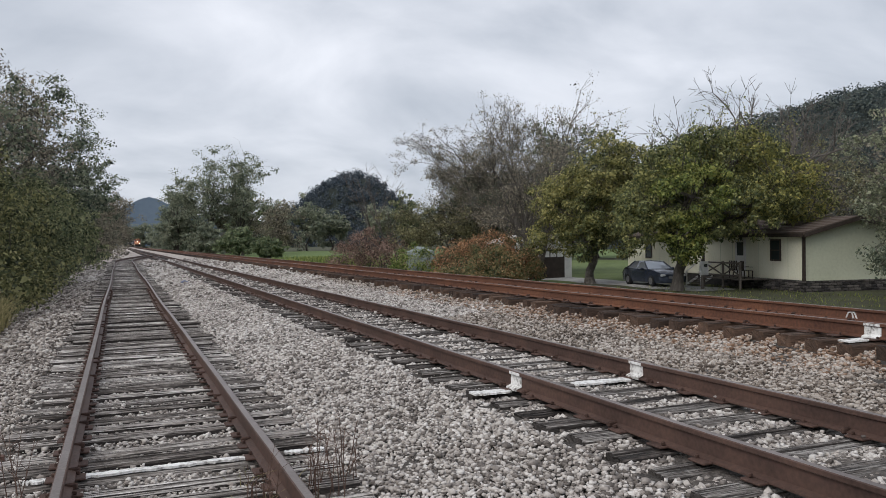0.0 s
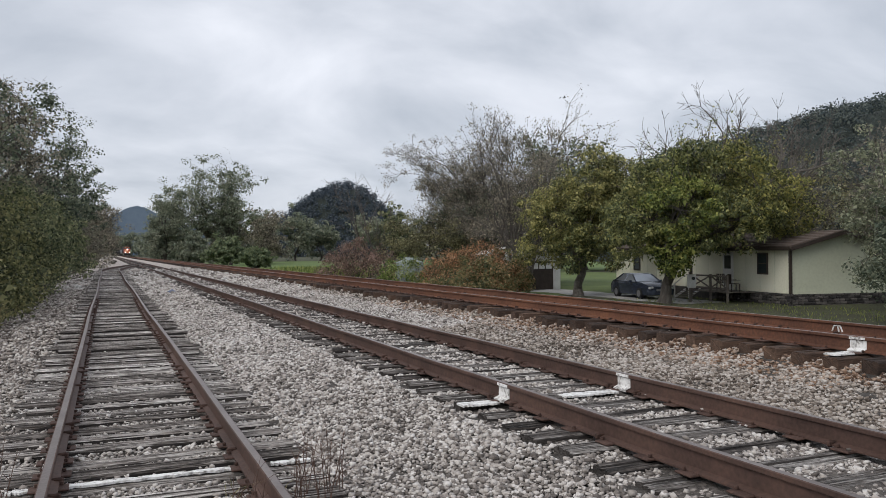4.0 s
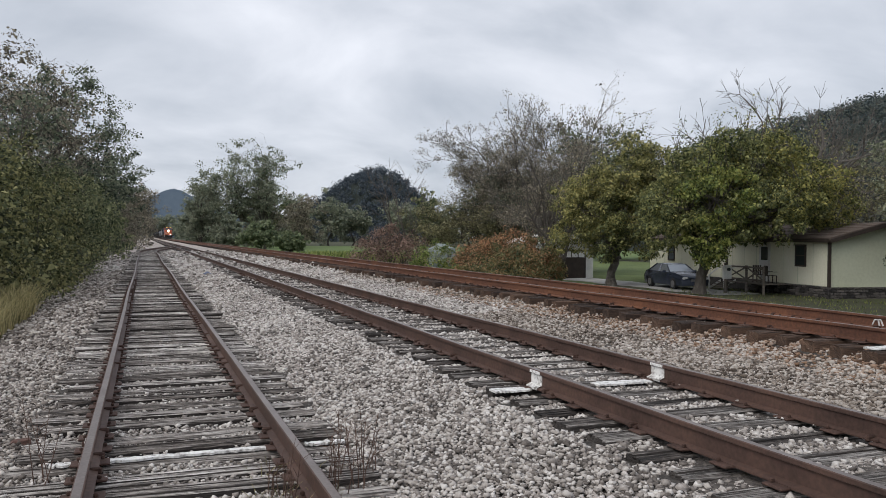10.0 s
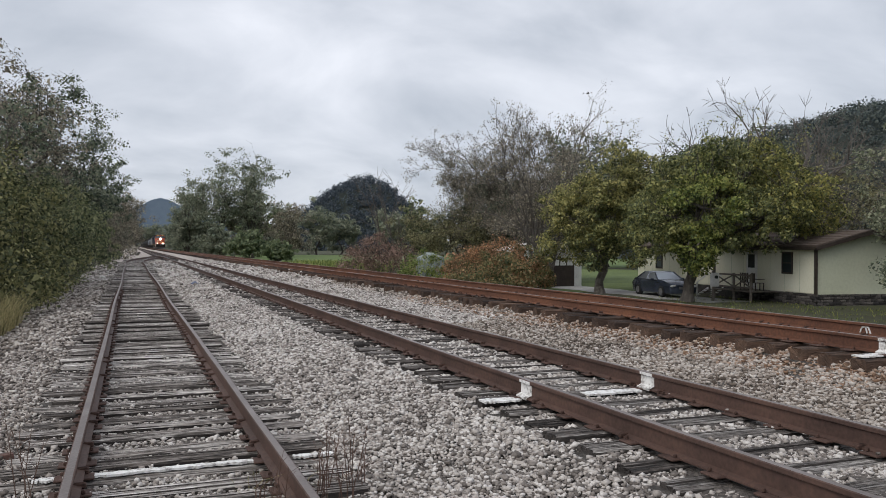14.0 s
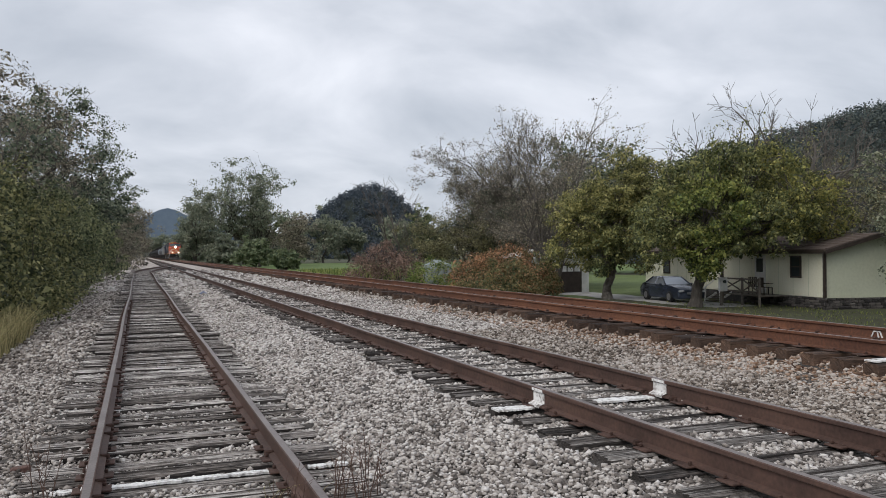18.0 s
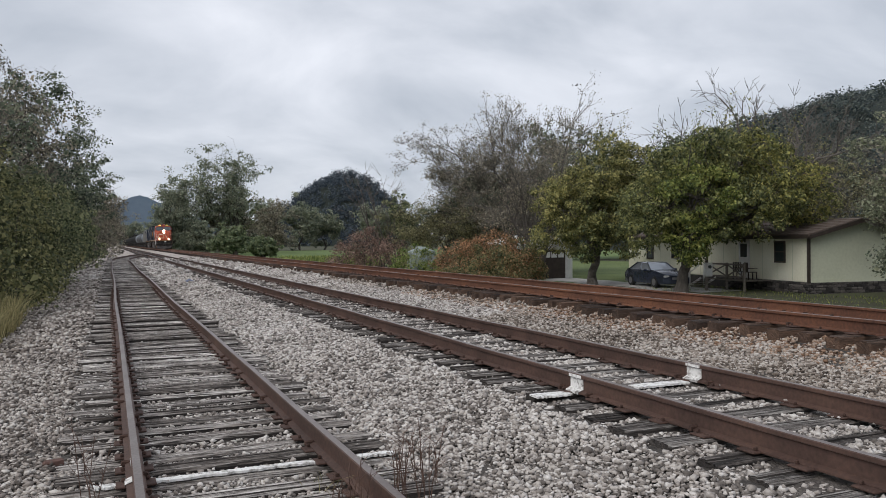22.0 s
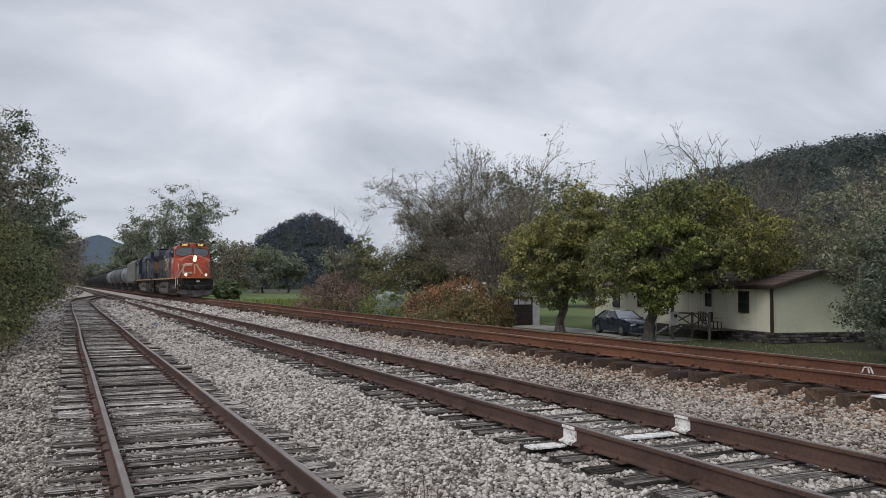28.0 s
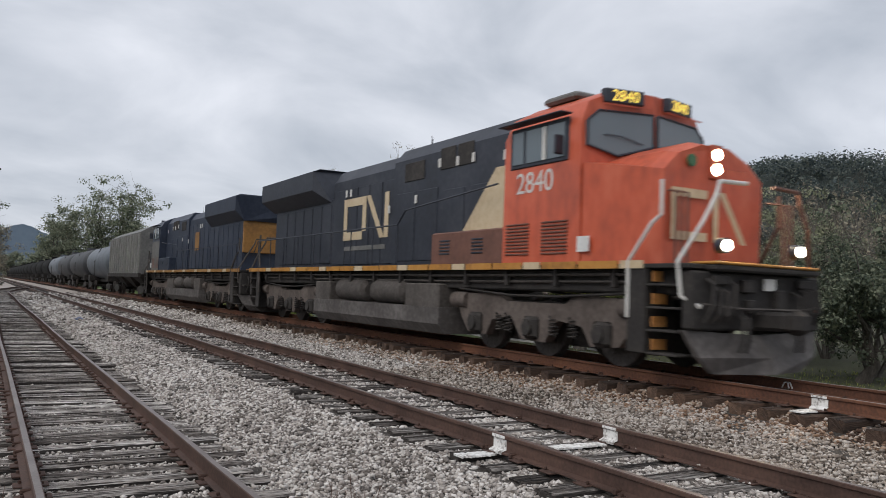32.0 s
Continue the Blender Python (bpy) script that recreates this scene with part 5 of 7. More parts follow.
M_WHITE = mat("white_painted_board", [(0.5, 0.5, 0.48), (0.7, 0.7, 0.68), (0.8, 0.8, 0.78)], s1=2, s2=20, rough=0.6, bump=0.1)
M_DECK = mat("grey_weathered_deck_wood", [(0.06, 0.05, 0.042), (0.14, 0.12, 0.1), (0.24, 0.21, 0.18)], s1=2, s2=25, rough=0.9, stretch=(1, 1, 6))
M_DRIVE = mat("grey_gravel_drive", [(0.22, 0.21, 0.2), (0.36, 0.35, 0.335), (0.48, 0.465, 0.45)], s1=1.2, s2=30, rough=0.95, bump=0.6)


def mobile_home():
    t = thing("mobile_home", "cream single-storey mobile home with brown roof and stacked stone skirting", "house", at=(31.2, 29.0, YARD_Z), turn=-9)
    w, L, z0, z1, zr = 5.9, 19.0, 0.58, 2.95, 3.68
    b = MB()
    b.box((w / 2, L / 2 + 0.03, (z0 + z1) / 2), (w, L - 0.06, z1 - z0), b=0.03)
    part("wall", b, M_SIDING, t, "cream painted metal siding")
    e = MB()
    e.box((w / 2, 0.02, (z0 + z1) / 2), (w - 0.02, 0.04, z1 - z0))
    e.prism([(0, z1), (w, z1), (w / 2, zr)], "y", 0.0, 0.05)
    e.box((w / 2, -0.012, z0 + 0.03), (w, 0.03, 0.07))
    part("end_wall", e, M_ENDWALL, t, "pale green-cream end panels")
    g = MB()
    g.prism([(0, z1), (w, z1), (w / 2, zr)], "y", L - 0.1, L - 0.02)
    part("gable", g, M_SIDING, t)
    # seams of the panels on the long side
    for k in range(1, 16):
        m = MB()
        m.box((-0.004, k * 1.2, (z0 + z1) / 2), (0.012, 0.025, z1 - z0 - 0.1))
        part("seam", m, M_ENDWALL, t)
    s = MB()
    s.box((w / 2, L / 2, z0 / 2 - 0.2), (w - 0.06, L - 0.06, z0 + 0.39))
    sk = part("skirting", s, M_SKIRT, t)
    r = MB()
    for side in (-1, 1):
        e = (0 - 0.25, z1 - 0.06) if side < 0 else (w + 0.25, z1 - 0.06)
        r.prism([e, (w / 2, zr + 0.02), (w / 2, zr + 0.12), (e[0], e[1] + 0.1)], "y", -0.35, L + 0.35)
    roof = part("roof", r, M_ROOF, t)
    pr = random.Random(61)
    for k in range(9):
        m = MB()
        a, c = k / 9.0, (k + 1.05) / 9.0
        xa, xc = -0.27 + (w / 2 + 0.27) * a, -0.27 + (w / 2 + 0.27) * c
        za, zc = z1 + 0.05 + (zr - z1 + 0.08) * a, z1 + 0.05 + (zr - z1 + 0.08) * c
        m.prism([(xa, za), (xc, zc), (xc, zc + 0.008), (xa, za + 0.03)], "y", -0.37 + pr.uniform(0, 0.02), L + 0.36)
        part("shingle_course", m, M_ROOF, roof)
    m = MB()
    m.box((w / 2 - 0.1, 3.4, zr + 0.16), (0.5, 0.35, 0.16), b=0.02)
    part("roof_vent", m, M_ROOF, roof)
    f = MB()
    for side in (-1, 1):
        e = -0.25 if side < 0 else w + 0.25
        f.prism([(e, z1 - 0.19), (w / 2, zr - 0.09), (w / 2, zr + 0.11), (e, z1 - 0.0)], "y", -0.41, -0.372)
    f.box((-0.29, L / 2, z1 - 0.08), (0.035, L + 0.6, 0.17))
    part("fascia", f, M_TRIM, t)
    for cx, cw in ((-0.02, 0.13), (w + 0.01, 0.09)):
        c = MB()
        c.box((cx, -0.02, (z0 + z1) / 2), (cw, 0.12, z1 - z0))
        part("corner_trim", c, M_TRIM, t)
    for y, zc, hh, ww in ((2.15, 2.1, 1.15, 0.85), (12.5, 2.1, 1.1, 0.9), (15.8, 2.0, 1.1, 0.9)):
        win = MB()
        for dy in (-1, 1):
            win.box((-0.02, y + dy * (ww / 2 - 0.04), zc), (0.08, 0.08, hh))
        for dz in (-1, 0, 1):
            win.box((-0.02, y, zc + dz * (hh / 2 - 0.04)), (0.08 - 0.02 * (dz == 0), ww - 0.16, 0.08 if dz else 0.05))
        wo = part("window", win, M_TRIM, t)
        p = MB()
        p.box((-0.018, y, zc), (0.03, ww - 0.12, hh - 0.12))
        part("pane", p, M_WINDOW, wo)
    d = MB()
    d.box((-0.025, 5.2, 1.65), (0.06, 0.95, 2.1), b=0.01)
    door = part("door", d, M_WHITE, t, "white house door with a dark pane")
    p = MB()
    p.box((-0.06, 5.2, 2.15), (0.02, 0.6, 0.75), b=0.008)
    part("pane", p, M_WINDOW, door)
    # stacked stones of the skirting, on the long side and the end
    shapes = []
    for k in range(7):
        m = MB()
        m.box((0, 0, 0), (0.09, pr.uniform(0.26, 0.4), pr.uniform(0.115, 0.14)), b=0.025)
        m.v = [(x + pr.uniform(-0.012, 0.012), y + pr.uniform(-0.012, 0.012), z + pr.uniform(-0.01, 0.01)) for x, y, z in m.v]
        shapes.append(m.mesh("stone", [M_SKIRTSTONE]))
    for row in range(5):
        for side, run in ((0, 7.2), (1, w)):
            y = 0.1 + 0.17 * (row % 2)
            while y < run - 0.2:
                ob = new("stone", pr.choice(shapes))
                ob.parent = sk
                q = pr.uniform(-0.01, 0.012)
                z = -0.04 + 0.14 * row
                ob.matrix_basis = pose(q + 0.02, y, z) if side == 0 else pose(y, q + 0.02, z, 0, 0, 90)
                y += pr.uniform(0.33, 0.4)
    return t


mobile_home()


def porch():
    t = thing("porch", "small grey wooden porch with railings and steps", "porch", at=(30.95, 27.45, YARD_Z), turn=-9)
    b = MB()
    for k in range(24):
        b.box((-0.95, 4.3 + k * 0.15, 0.56), (1.7, 0.138, 0.04))
    part("deck", b, M_DECK, t)
    for y in (4.35, 5.9, 7.8):
        for x in (-1.72,):
            p = MB()
            p.box((x, y, 0.75), (0.1, 0.1, 1.5 if y < 7.5 else 2.4))
            part("post", p, M_DECK, t)
    for a, c in ((4.35, 5.9), (5.9, 7.8)):
        for zz in (0.75, 1.42):
            p = MB()
            p.box((-1.72, (a + c) / 2, zz), (0.05, c - a, 0.09))
            part("rail", p, M_DECK, t)
        p = MB()
        p.tube([(-1.72, a, 0.75), (-1.72, c, 1.42)], 0.04, n=4)
        part("brace", p, M_DECK, t)
        p = MB()
        p.tube([(-1.72, a, 1.42), (-1.72, c, 0.75)], 0.04, n=4)
        part("brace", p, M_DECK, t)
    for k in range(4):
        p = MB()
        p.box((-1.5, 8.2 + 0.28 * k, 0.5 - 0.14 * k), (1.0, 0.28, 0.04))
        part("step", p, M_DECK, t)
    for x in (-1.98, -1.02):
        p = MB()
        p.prism([(8.05, 0.5), (9.3, -0.02), (9.3, 0.12), (8.05, 0.64)], "x", x, x + 0.05)
        part("stringer", p, M_WHITE, t)
        p = MB()
        p.tube([(x, 8.0, 1.4), (x, 9.2, 0.85)], 0.035, n=5)
        part("handrail", p, M_WHITE, t)
        p = MB()
        p.box((x, 9.2, 0.42), (0.08, 0.08, 0.9))
        part("post", p, M_WHITE, t)


porch()


def meter_box():
    t = thing("meter_box", "white utility meter box on a wooden post", "meter box", at=(28.9, 33.7, YARD_Z))
    p = MB()
    p.box((0, 0, 0.8), (0.12, 0.12, 1.7), b=0.01)
    part("post", p, M_DECK, t)
    p = MB()
    p.box((0, -0.12, 1.15), (0.5, 0.2, 0.75), b=0.03)
    part("box", p, M_WHITE, t)
    p = MB()
    p.cyl((0, -0.22, 1.3), (0, -0.3, 1.3), 0.09, n=14)
    part("dial", p, M_WINDOW, t)


meter_box()


def garage():
    t = thing("garage", "white garage with a dark paned door", "garage", at=(30.4, 49.9, YARD_Z), turn=4)
    b = MB()
    b.box((-1.9, 2.6, 1.25), (4.6, 5.0, 2.5), b=0.02)
    part("wall", b, M_WHITE, t)
    r = MB()
    r.prism([(-4.5, 2.5), (0.7, 2.5), (0.7, 2.62), (-1.9, 3.2), (-4.5, 2.62)], "y", -0.25, 5.4)
    part("roof", r, M_WHITE, t)
    d = MB()
    d.box((-1.6, 0.08, 1.05), (2.6, 0.06, 2.1))
    door = part("door", d, M_TRIM, t)
    for k in range(4):
        p = MB()
        p.box((-2.5 + 0.6 * k, 0.04, 1.75), (0.5, 0.03, 0.42))
        part("pane", p, M_WHITE, door)


garage()

drive_mesh = MB()
dn = 16
for k in range(dn):
    a, b = 32.5 + 25 * k / dn, 32.5 + 25 * (k + 1) / dn
    drive_mesh.add([(27.2 + 0.3 * math.sin(a), a, YARD_Z + 0.012), (30.6 + 0.2 * math.sin(a * 1.7), a, YARD_Z + 0.012), (30.6 + 0.2 * math.sin(b * 1.7), b, YARD_Z + 0.012), (27.2 + 0.3 * math.sin(b), b, YARD_Z + 0.012)], [(0, 1, 2, 3)])
tagged(new("driveway", drive_mesh.mesh("driveway", [M_DRIVE])), "pale grey gravel driveway", "driveway", kind="structure")


def parked_car():
    t = thing("parked_car", "dark grey four-door sedan parked on the gravel drive", "car", at=(29.3, 38.5, YARD_Z + 0.012), turn=-9)
    paint = mat("dark_grey_car_paint", [(0.03, 0.038, 0.055), (0.045, 0.055, 0.08), (0.06, 0.072, 0.1)], s1=0.7, s2=4, rough=0.18, metal=0.35, bump=0)
    rubber = mat("tyre_rubber", [(0.012, 0.012, 0.012), (0.02, 0.02, 0.02), (0.035, 0.035, 0.033)], s1=4, s2=40, rough=0.9)
    alloy = mat("dull_alloy", [(0.2, 0.2, 0.21), (0.35, 0.35, 0.36), (0.5, 0.5, 0.5)], s1=4, s2=20, rough=0.4, metal=0.8)
    lamp = mat("clear_headlamp", [(0.5, 0.5, 0.5), (0.65, 0.65, 0.65), (0.8, 0.8, 0.8)], s1=8, s2=30, rough=0.15)
    # Pale base and part-metallic finish put the reflected sky into the glass.
    glassy = glass("sky_pale_car_glass", (0.3, 0.33, 0.37), 0.05)
    glassy.node_tree.nodes["Principled BSDF"].inputs["Metallic"].default_value = 0.5
    # the car faces -y; half sections along its length: y, half width at sill, waist and deck, waist height, deck height
    secs = [(-2.45, 0.62, 0.66, 0.45, 0.5, 0.62), (-2.3, 0.82, 0.86, 0.66, 0.58, 0.74), (-1.5, 0.88, 0.92, 0.74, 0.72, 0.92), (-0.8, 0.89, 0.93, 0.76, 0.82, 1.0), (0.9, 0.89, 0.93, 0.76, 0.86, 1.0), (1.7, 0.88, 0.91, 0.74, 0.84, 1.04), (2.3, 0.82, 0.86, 0.68, 0.72, 1.0), (2.45, 0.7, 0.74, 0.56, 0.6, 0.8)]
    b = MB()
    rings = []
    for y, a, c, d, zw, zd in secs:
        rings.append([(-a, y, 0.24), (-c, y, zw), (-d, y, zd), (0, y, zd + 0.02), (d, y, zd), (c, y, zw), (a, y, 0.24)])
    b.loft(rings)
    part("body", b, paint, t, smooth=True)
    g = MB()
    g.loft([[(-0.8, -0.85, 0.96), (0.8, -0.85, 0.96), (0.8, 1.75, 1.0), (-0.8, 1.75, 1.0)], [(-0.6, -0.12, 1.4), (0.6, -0.12, 1.4), (0.6, 1.05, 1.4), (-0.6, 1.05, 1.4)]])
    part("cabin_glass", g, glassy, t)
    r = MB()
    r.loft([[(-0.61, -0.14, 1.395), (0.61, -0.14, 1.395), (0.61, 1.08, 1.395), (-0.61, 1.08, 1.395)], [(-0.5, 0.05, 1.45), (0.5, 0.05, 1.45), (0.5, 0.9, 1.45), (-0.5, 0.9, 1.45)]])
    for sx in (-1, 1):
        r.tube([(sx * 0.81, -0.87, 0.97), (sx * 0.6, -0.12, 1.41)], 0.035, n=5)
        r.tube([(sx * 0.8, 0.45, 0.98), (sx * 0.62, 0.45, 1.41)], 0.035, n=5)
        r.tube([(sx * 0.81, 1.77, 1.0), (sx * 0.6, 1.06, 1.41)], 0.05, n=5)
    part("roof", r, paint, t, smooth=True)
    for sx in (-1, 1):
        for y in (-1.45, 1.4):
            w = MB()
            w.cyl((sx * 0.72, y, 0.32), (sx * 0.94, y, 0.32), 0.32, n=20)
            wo = part("wheel", w, rubber, t)
            w = MB()
            w.cyl((sx * 0.93, y, 0.32), (sx * 0.955, y, 0.32), 0.2, n=16)
            part("rim", w, alloy, wo)
        p = MB()
        p.box((sx * 0.62, -2.32, 0.66), (0.36, 0.16, 0.15), b=0.05)
        part("headlight", p, lamp, t)
        p = MB()
        p.box((sx * 1.0, -0.55, 1.0), (0.2, 0.1, 0.13), b=0.04)
        part("mirror", p, paint, t)
    p = MB()
    p.box((0, -2.44, 0.55), (0.7, 0.06, 0.14), b=0.02)
    part("grille", p, alloy, t)


parked_car()


# ---- small things about the tracks and the yard ----
M_TARP = mat("pale_grey_tarpaulin", [(0.119, 0.145, 0.14), (0.221, 0.255, 0.246), (0.34, 0.374, 0.365)], s1=1.5, s2=8, rough=0.6, bump=0.5, dist=0.03)
M_BLUEPLASTIC = mat("faded_blue_plastic", [(0.096, 0.114, 0.18), (0.144, 0.168, 0.252), (0.192, 0.216, 0.3)], s1=5, s2=25, rough=0.5, bump=0.2)
M_WIRE = mat("pale_old_wire", [(0.3, 0.27, 0.24), (0.42, 0.39, 0.36), (0.5, 0.47, 0.44)], s1=6, s2=40, rough=0.7)


def covered_pile(x, y):
    """A heap under a crumpled sheet."""
    r = random.Random(12)
    t = thing("covered_pile", "heap covered with a pale crumpled tarpaulin among weeds", "tarpaulin", at=(x, y, YARD_Z))
    m = MB()
    rings = []
    for k in range(7):
        f = k / 6
        rad = (1 - f ** 5) ** 0.2 if k < 6 else 0.35
        ring = []
        for i in range(18):
            a = 6.28319 * i / 18
            ca, sa = math.cos(a), math.sin(a)
            sq = 1 / max(abs(ca), abs(sa)) ** 0.75
            ring.append((0.95 * rad * sq * ca * r.uniform(0.94, 1.05), 0.9 * rad * sq * sa * r.uniform(0.94, 1.05), 2.4 * f ** 0.8 * r.uniform(0.95, 1.04)))
        rings.append(ring)
    m.loft(rings)
    part("sheet", m, M_TARP, t)


def litter(x, y, z):
    r = random.Random(4)
    t = thing("plastic_litter", "crumpled scrap of faded blue plastic on the ballast", "litter", at=(x, y, z))
    m = MB()
    m.loft([[(0.16 * math.cos(0.7854 * i) * w * r.uniform(0.7, 1.2), 0.1 * math.sin(0.7854 * i) * w * r.uniform(0.7, 1.2), h * r.uniform(0.8, 1.1)) for i in range(8)] for w, h in ((1, 0.0), (1.05, 0.05), (0.7, 0.1), (0.3, 0.13))])
    part("scrap", m, M_BLUEPLASTIC, t)


def wire_loop(x, y, z):
    t = thing("wire_loop", "loop of pale old wire lying on a tie end", "wire", at=(x, y, z))
    m = MB()
    m.tube([(0.22 * math.cos(a) + 0.05 * math.sin(3 * a), 0.1 * math.sin(a), 0.012 + 0.015 * math.sin(2 * a)) for a in [0.35 * k for k in range(17)]] + [(0.4, 0.12, 0.01)], 0.007, n=5)
    part("wire", m, M_WIRE, t)


def brick_chunk(x, y):
    r = random.Random(9)
    t = thing("broken_brick", "broken red-brown brick lying on the ballast", "brick", at=(x, y, float(ground_z(x, y)) + 0.035), turn=20)
    m = MB()
    m.loft([[(u * f * r.uniform(0.85, 1.1), v * f * r.uniform(0.85, 1.1), w) for u, v in ((-0.09, -0.045), (0.08, -0.05), (0.09, 0.035), (-0.07, 0.045))] for w, f in ((-0.03, 1.0), (0.012, 1.0), (0.026, 0.85))])
    part("chunk", m, mat("red_brown_brick", [(0.07, 0.036, 0.028), (0.11, 0.058, 0.046), (0.15, 0.085, 0.07)], s1=8, s2=40, rough=0.9), t)


covered_pile(19.9, 53.0)
litter(2.29, 36.1, float(ground_z(2.29, 36.1)) + 0.03)
wire_loop(-1.0, 12.3, SIDING_Z - 0.19)
brick_chunk(-1.37, 7.5)


def porch_chair(x, y, turn):
    """A plain slatted chair, its feet on the deck."""
    t = thing("porch_chair", "dark slatted garden chair on the wooden porch", "chair", group="chairs on the porch", at=(x, y, YARD_Z + 0.585), turn=turn)
    for k in range(5):
        m = MB()
        m.box((0, -0.2 + 0.1 * k, 0.42), (0.5, 0.08, 0.025), b=0.005)
        part("seat_slat", m, M_TRIM, t)
        m = MB()
        m.box((-0.2 + 0.1 * k, 0.25, 0.68), (0.07, 0.025, 0.52), b=0.005)
        part("back_slat", m, M_TRIM, t)
    for sx in (-1, 1):
        for sy in (-1, 1):
            m = MB()
            m.box((sx * 0.23, sy * 0.22, 0.205), (0.045, 0.045, 0.41), b=0.005)
            part("leg", m, M_TRIM, t)
        m = MB()
        m.box((sx * 0.26, 0.0, 0.62), (0.06, 0.5, 0.025), b=0.005)
        part("armrest", m, M_TRIM, t)


for cx0, cy0, ct in ((30.75, 32.4, 70), (31.0, 33.5, 110)):
    porch_chair(cx0, cy0, ct)


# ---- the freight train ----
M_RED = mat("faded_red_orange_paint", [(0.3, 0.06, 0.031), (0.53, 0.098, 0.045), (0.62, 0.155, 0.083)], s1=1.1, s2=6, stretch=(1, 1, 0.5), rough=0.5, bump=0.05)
M_BLACK = mat("dusty_black_paint", [(0.013, 0.015, 0.022), (0.025, 0.029, 0.042), (0.05, 0.053, 0.066)], s1=0.8, s2=7, rough=0.5, bump=0.05)
M_BLUE = mat("dusty_dark_blue_paint", [(0.012, 0.017, 0.032), (0.023, 0.032, 0.056), (0.045, 0.055, 0.082)], s1=0.8, s2=7, rough=0.5, bump=0.05)
M_YELLOW = mat("faded_yellow_paint", [(0.22, 0.1, 0.025), (0.46, 0.21, 0.04), (0.55, 0.3, 0.08)], s1=1, s2=9, rough=0.5, bump=0.05)
M_BEIGE = mat("faded_beige_stripe_paint", [(0.44, 0.33, 0.2), (0.58, 0.46, 0.3), (0.65, 0.54, 0.38)], s1=1, s2=9, rough=0.5, bump=0.05)
M_GREYWALL = mat("dirty_grey_paint", [(0.075, 0.073, 0.068), (0.14, 0.137, 0.13), (0.22, 0.215, 0.2)], s1=0.7, s2=9, rough=0.6, bump=0.1)
M_RIB = mat("pale_grey_rib_paint", [(0.17, 0.165, 0.155), (0.27, 0.265, 0.25), (0.36, 0.355, 0.335)], s1=0.7, s2=9, rough=0.6, bump=0.1)
M_UNDER = mat("grimy_undercarriage", [(0.012, 0.01, 0.0095), (0.03, 0.026, 0.024), (0.065, 0.056, 0.05)], s1=1.2, s2=12, rough=0.85, bump=0.3)
M_GRIME = mat("dusty_grey_steel", [(0.03, 0.026, 0.023), (0.07, 0.06, 0.054), (0.13, 0.114, 0.103)], s1=1.1, s2=12, rough=0.85, bump=0.3)
M_TRUCK = mat("brown_dusted_cast_steel", [(0.045, 0.035, 0.03), (0.095, 0.075, 0.065), (0.165, 0.135, 0.118)], s1=1.3, s2=12, rough=0.88, bump=0.3)
M_PLOUGH = mat("scuffed_dark_plough_steel", [(0.035, 0.03, 0.028), (0.085, 0.075, 0.071), (0.17, 0.155, 0.148)], s1=1.6, s2=10, rough=0.75, bump=0.3)
M_BROWNED = mat("rust_browned_red_paint", [(0.09, 0.042, 0.03), (0.15, 0.066, 0.046), (0.2, 0.09, 0.065)], s1=1.3, s2=9, rough=0.6, bump=0.1)
M_HANDRAIL = mat("pale_grey_handrail_paint", [(0.5, 0.48, 0.45), (0.62, 0.6, 0.57), (0.7, 0.69, 0.66)], s1=4, s2=20, rough=0.6)
M_STEPEDGE = mat("orange_step_edge", [(0.35, 0.14, 0.04), (0.5, 0.22, 0.06), (0.6, 0.3, 0.1)], s1=5, s2=20, rough=0.7)
M_WHEEL = mat("wheel_steel", [(0.03, 0.025, 0.023), (0.07, 0.06, 0.055), (0.13, 0.115, 0.11)], s1=3, s2=20, rough=0.6, metal=0.5)
M_CABGLASS = glass("cab_glass", (0.12, 0.15, 0.17), 0.08)
M_LAMP = glow("burning_headlight", (1.0, 0.82, 0.55), 600.0)
M_DITCH = glow("burning_ditch_light", (1.0, 0.86, 0.62), 60.0)
M_OCHRE = mat("dull_ochre_paint", [(0.16, 0.078, 0.02), (0.29, 0.14, 0.034), (0.37, 0.2, 0.055)], s1=1, s2=9, rough=0.55, bump=0.05)
M_NUMBER = glow("lit_number_yellow", (1.0, 0.72, 0.12), 0.85)
M_GREEN = mat("green_badge", [(0.03, 0.09, 0.04), (0.05, 0.14, 0.06), (0.08, 0.18, 0.09)], s1=4, s2=20, rough=0.5)


def lettering(name, body, size, material, parent, m, extrude=0.004):
    """Writing in the built-in font, as a mesh under its thing."""
    cu = bpy.data.curves.new(name, "FONT")
    cu.body, cu.size, cu.extrude, cu.align_x, cu.align_y = body, size, extrude, "CENTER", "CENTER"
    tmp = bpy.data.objects.new(name, cu)
    scene.collection.objects.link(tmp)
    me = bpy.data.meshes.new_from_object(tmp.evaluated_get(bpy.context.evaluated_depsgraph_get()))
    bpy.data.objects.remove(tmp)
    bpy.data.curves.remove(cu)
    me.materials.clear()
    me.materials.append(material)
    ob = new(name, me)
    ob.parent, ob.matrix_basis = parent, m
    return ob


SIDE = Matrix(((0, 0, -1, 0), (-1, 0, 0, 0), (0, 1, 0, 0), (0, 0, 0, 1)))   # writing that is read from -x
FRONT = Matrix(((1, 0, 0, 0), (0, 0, -1, 0), (0, 1, 0, 0), (0, 0, 0, 1)))   # writing that is read from -y


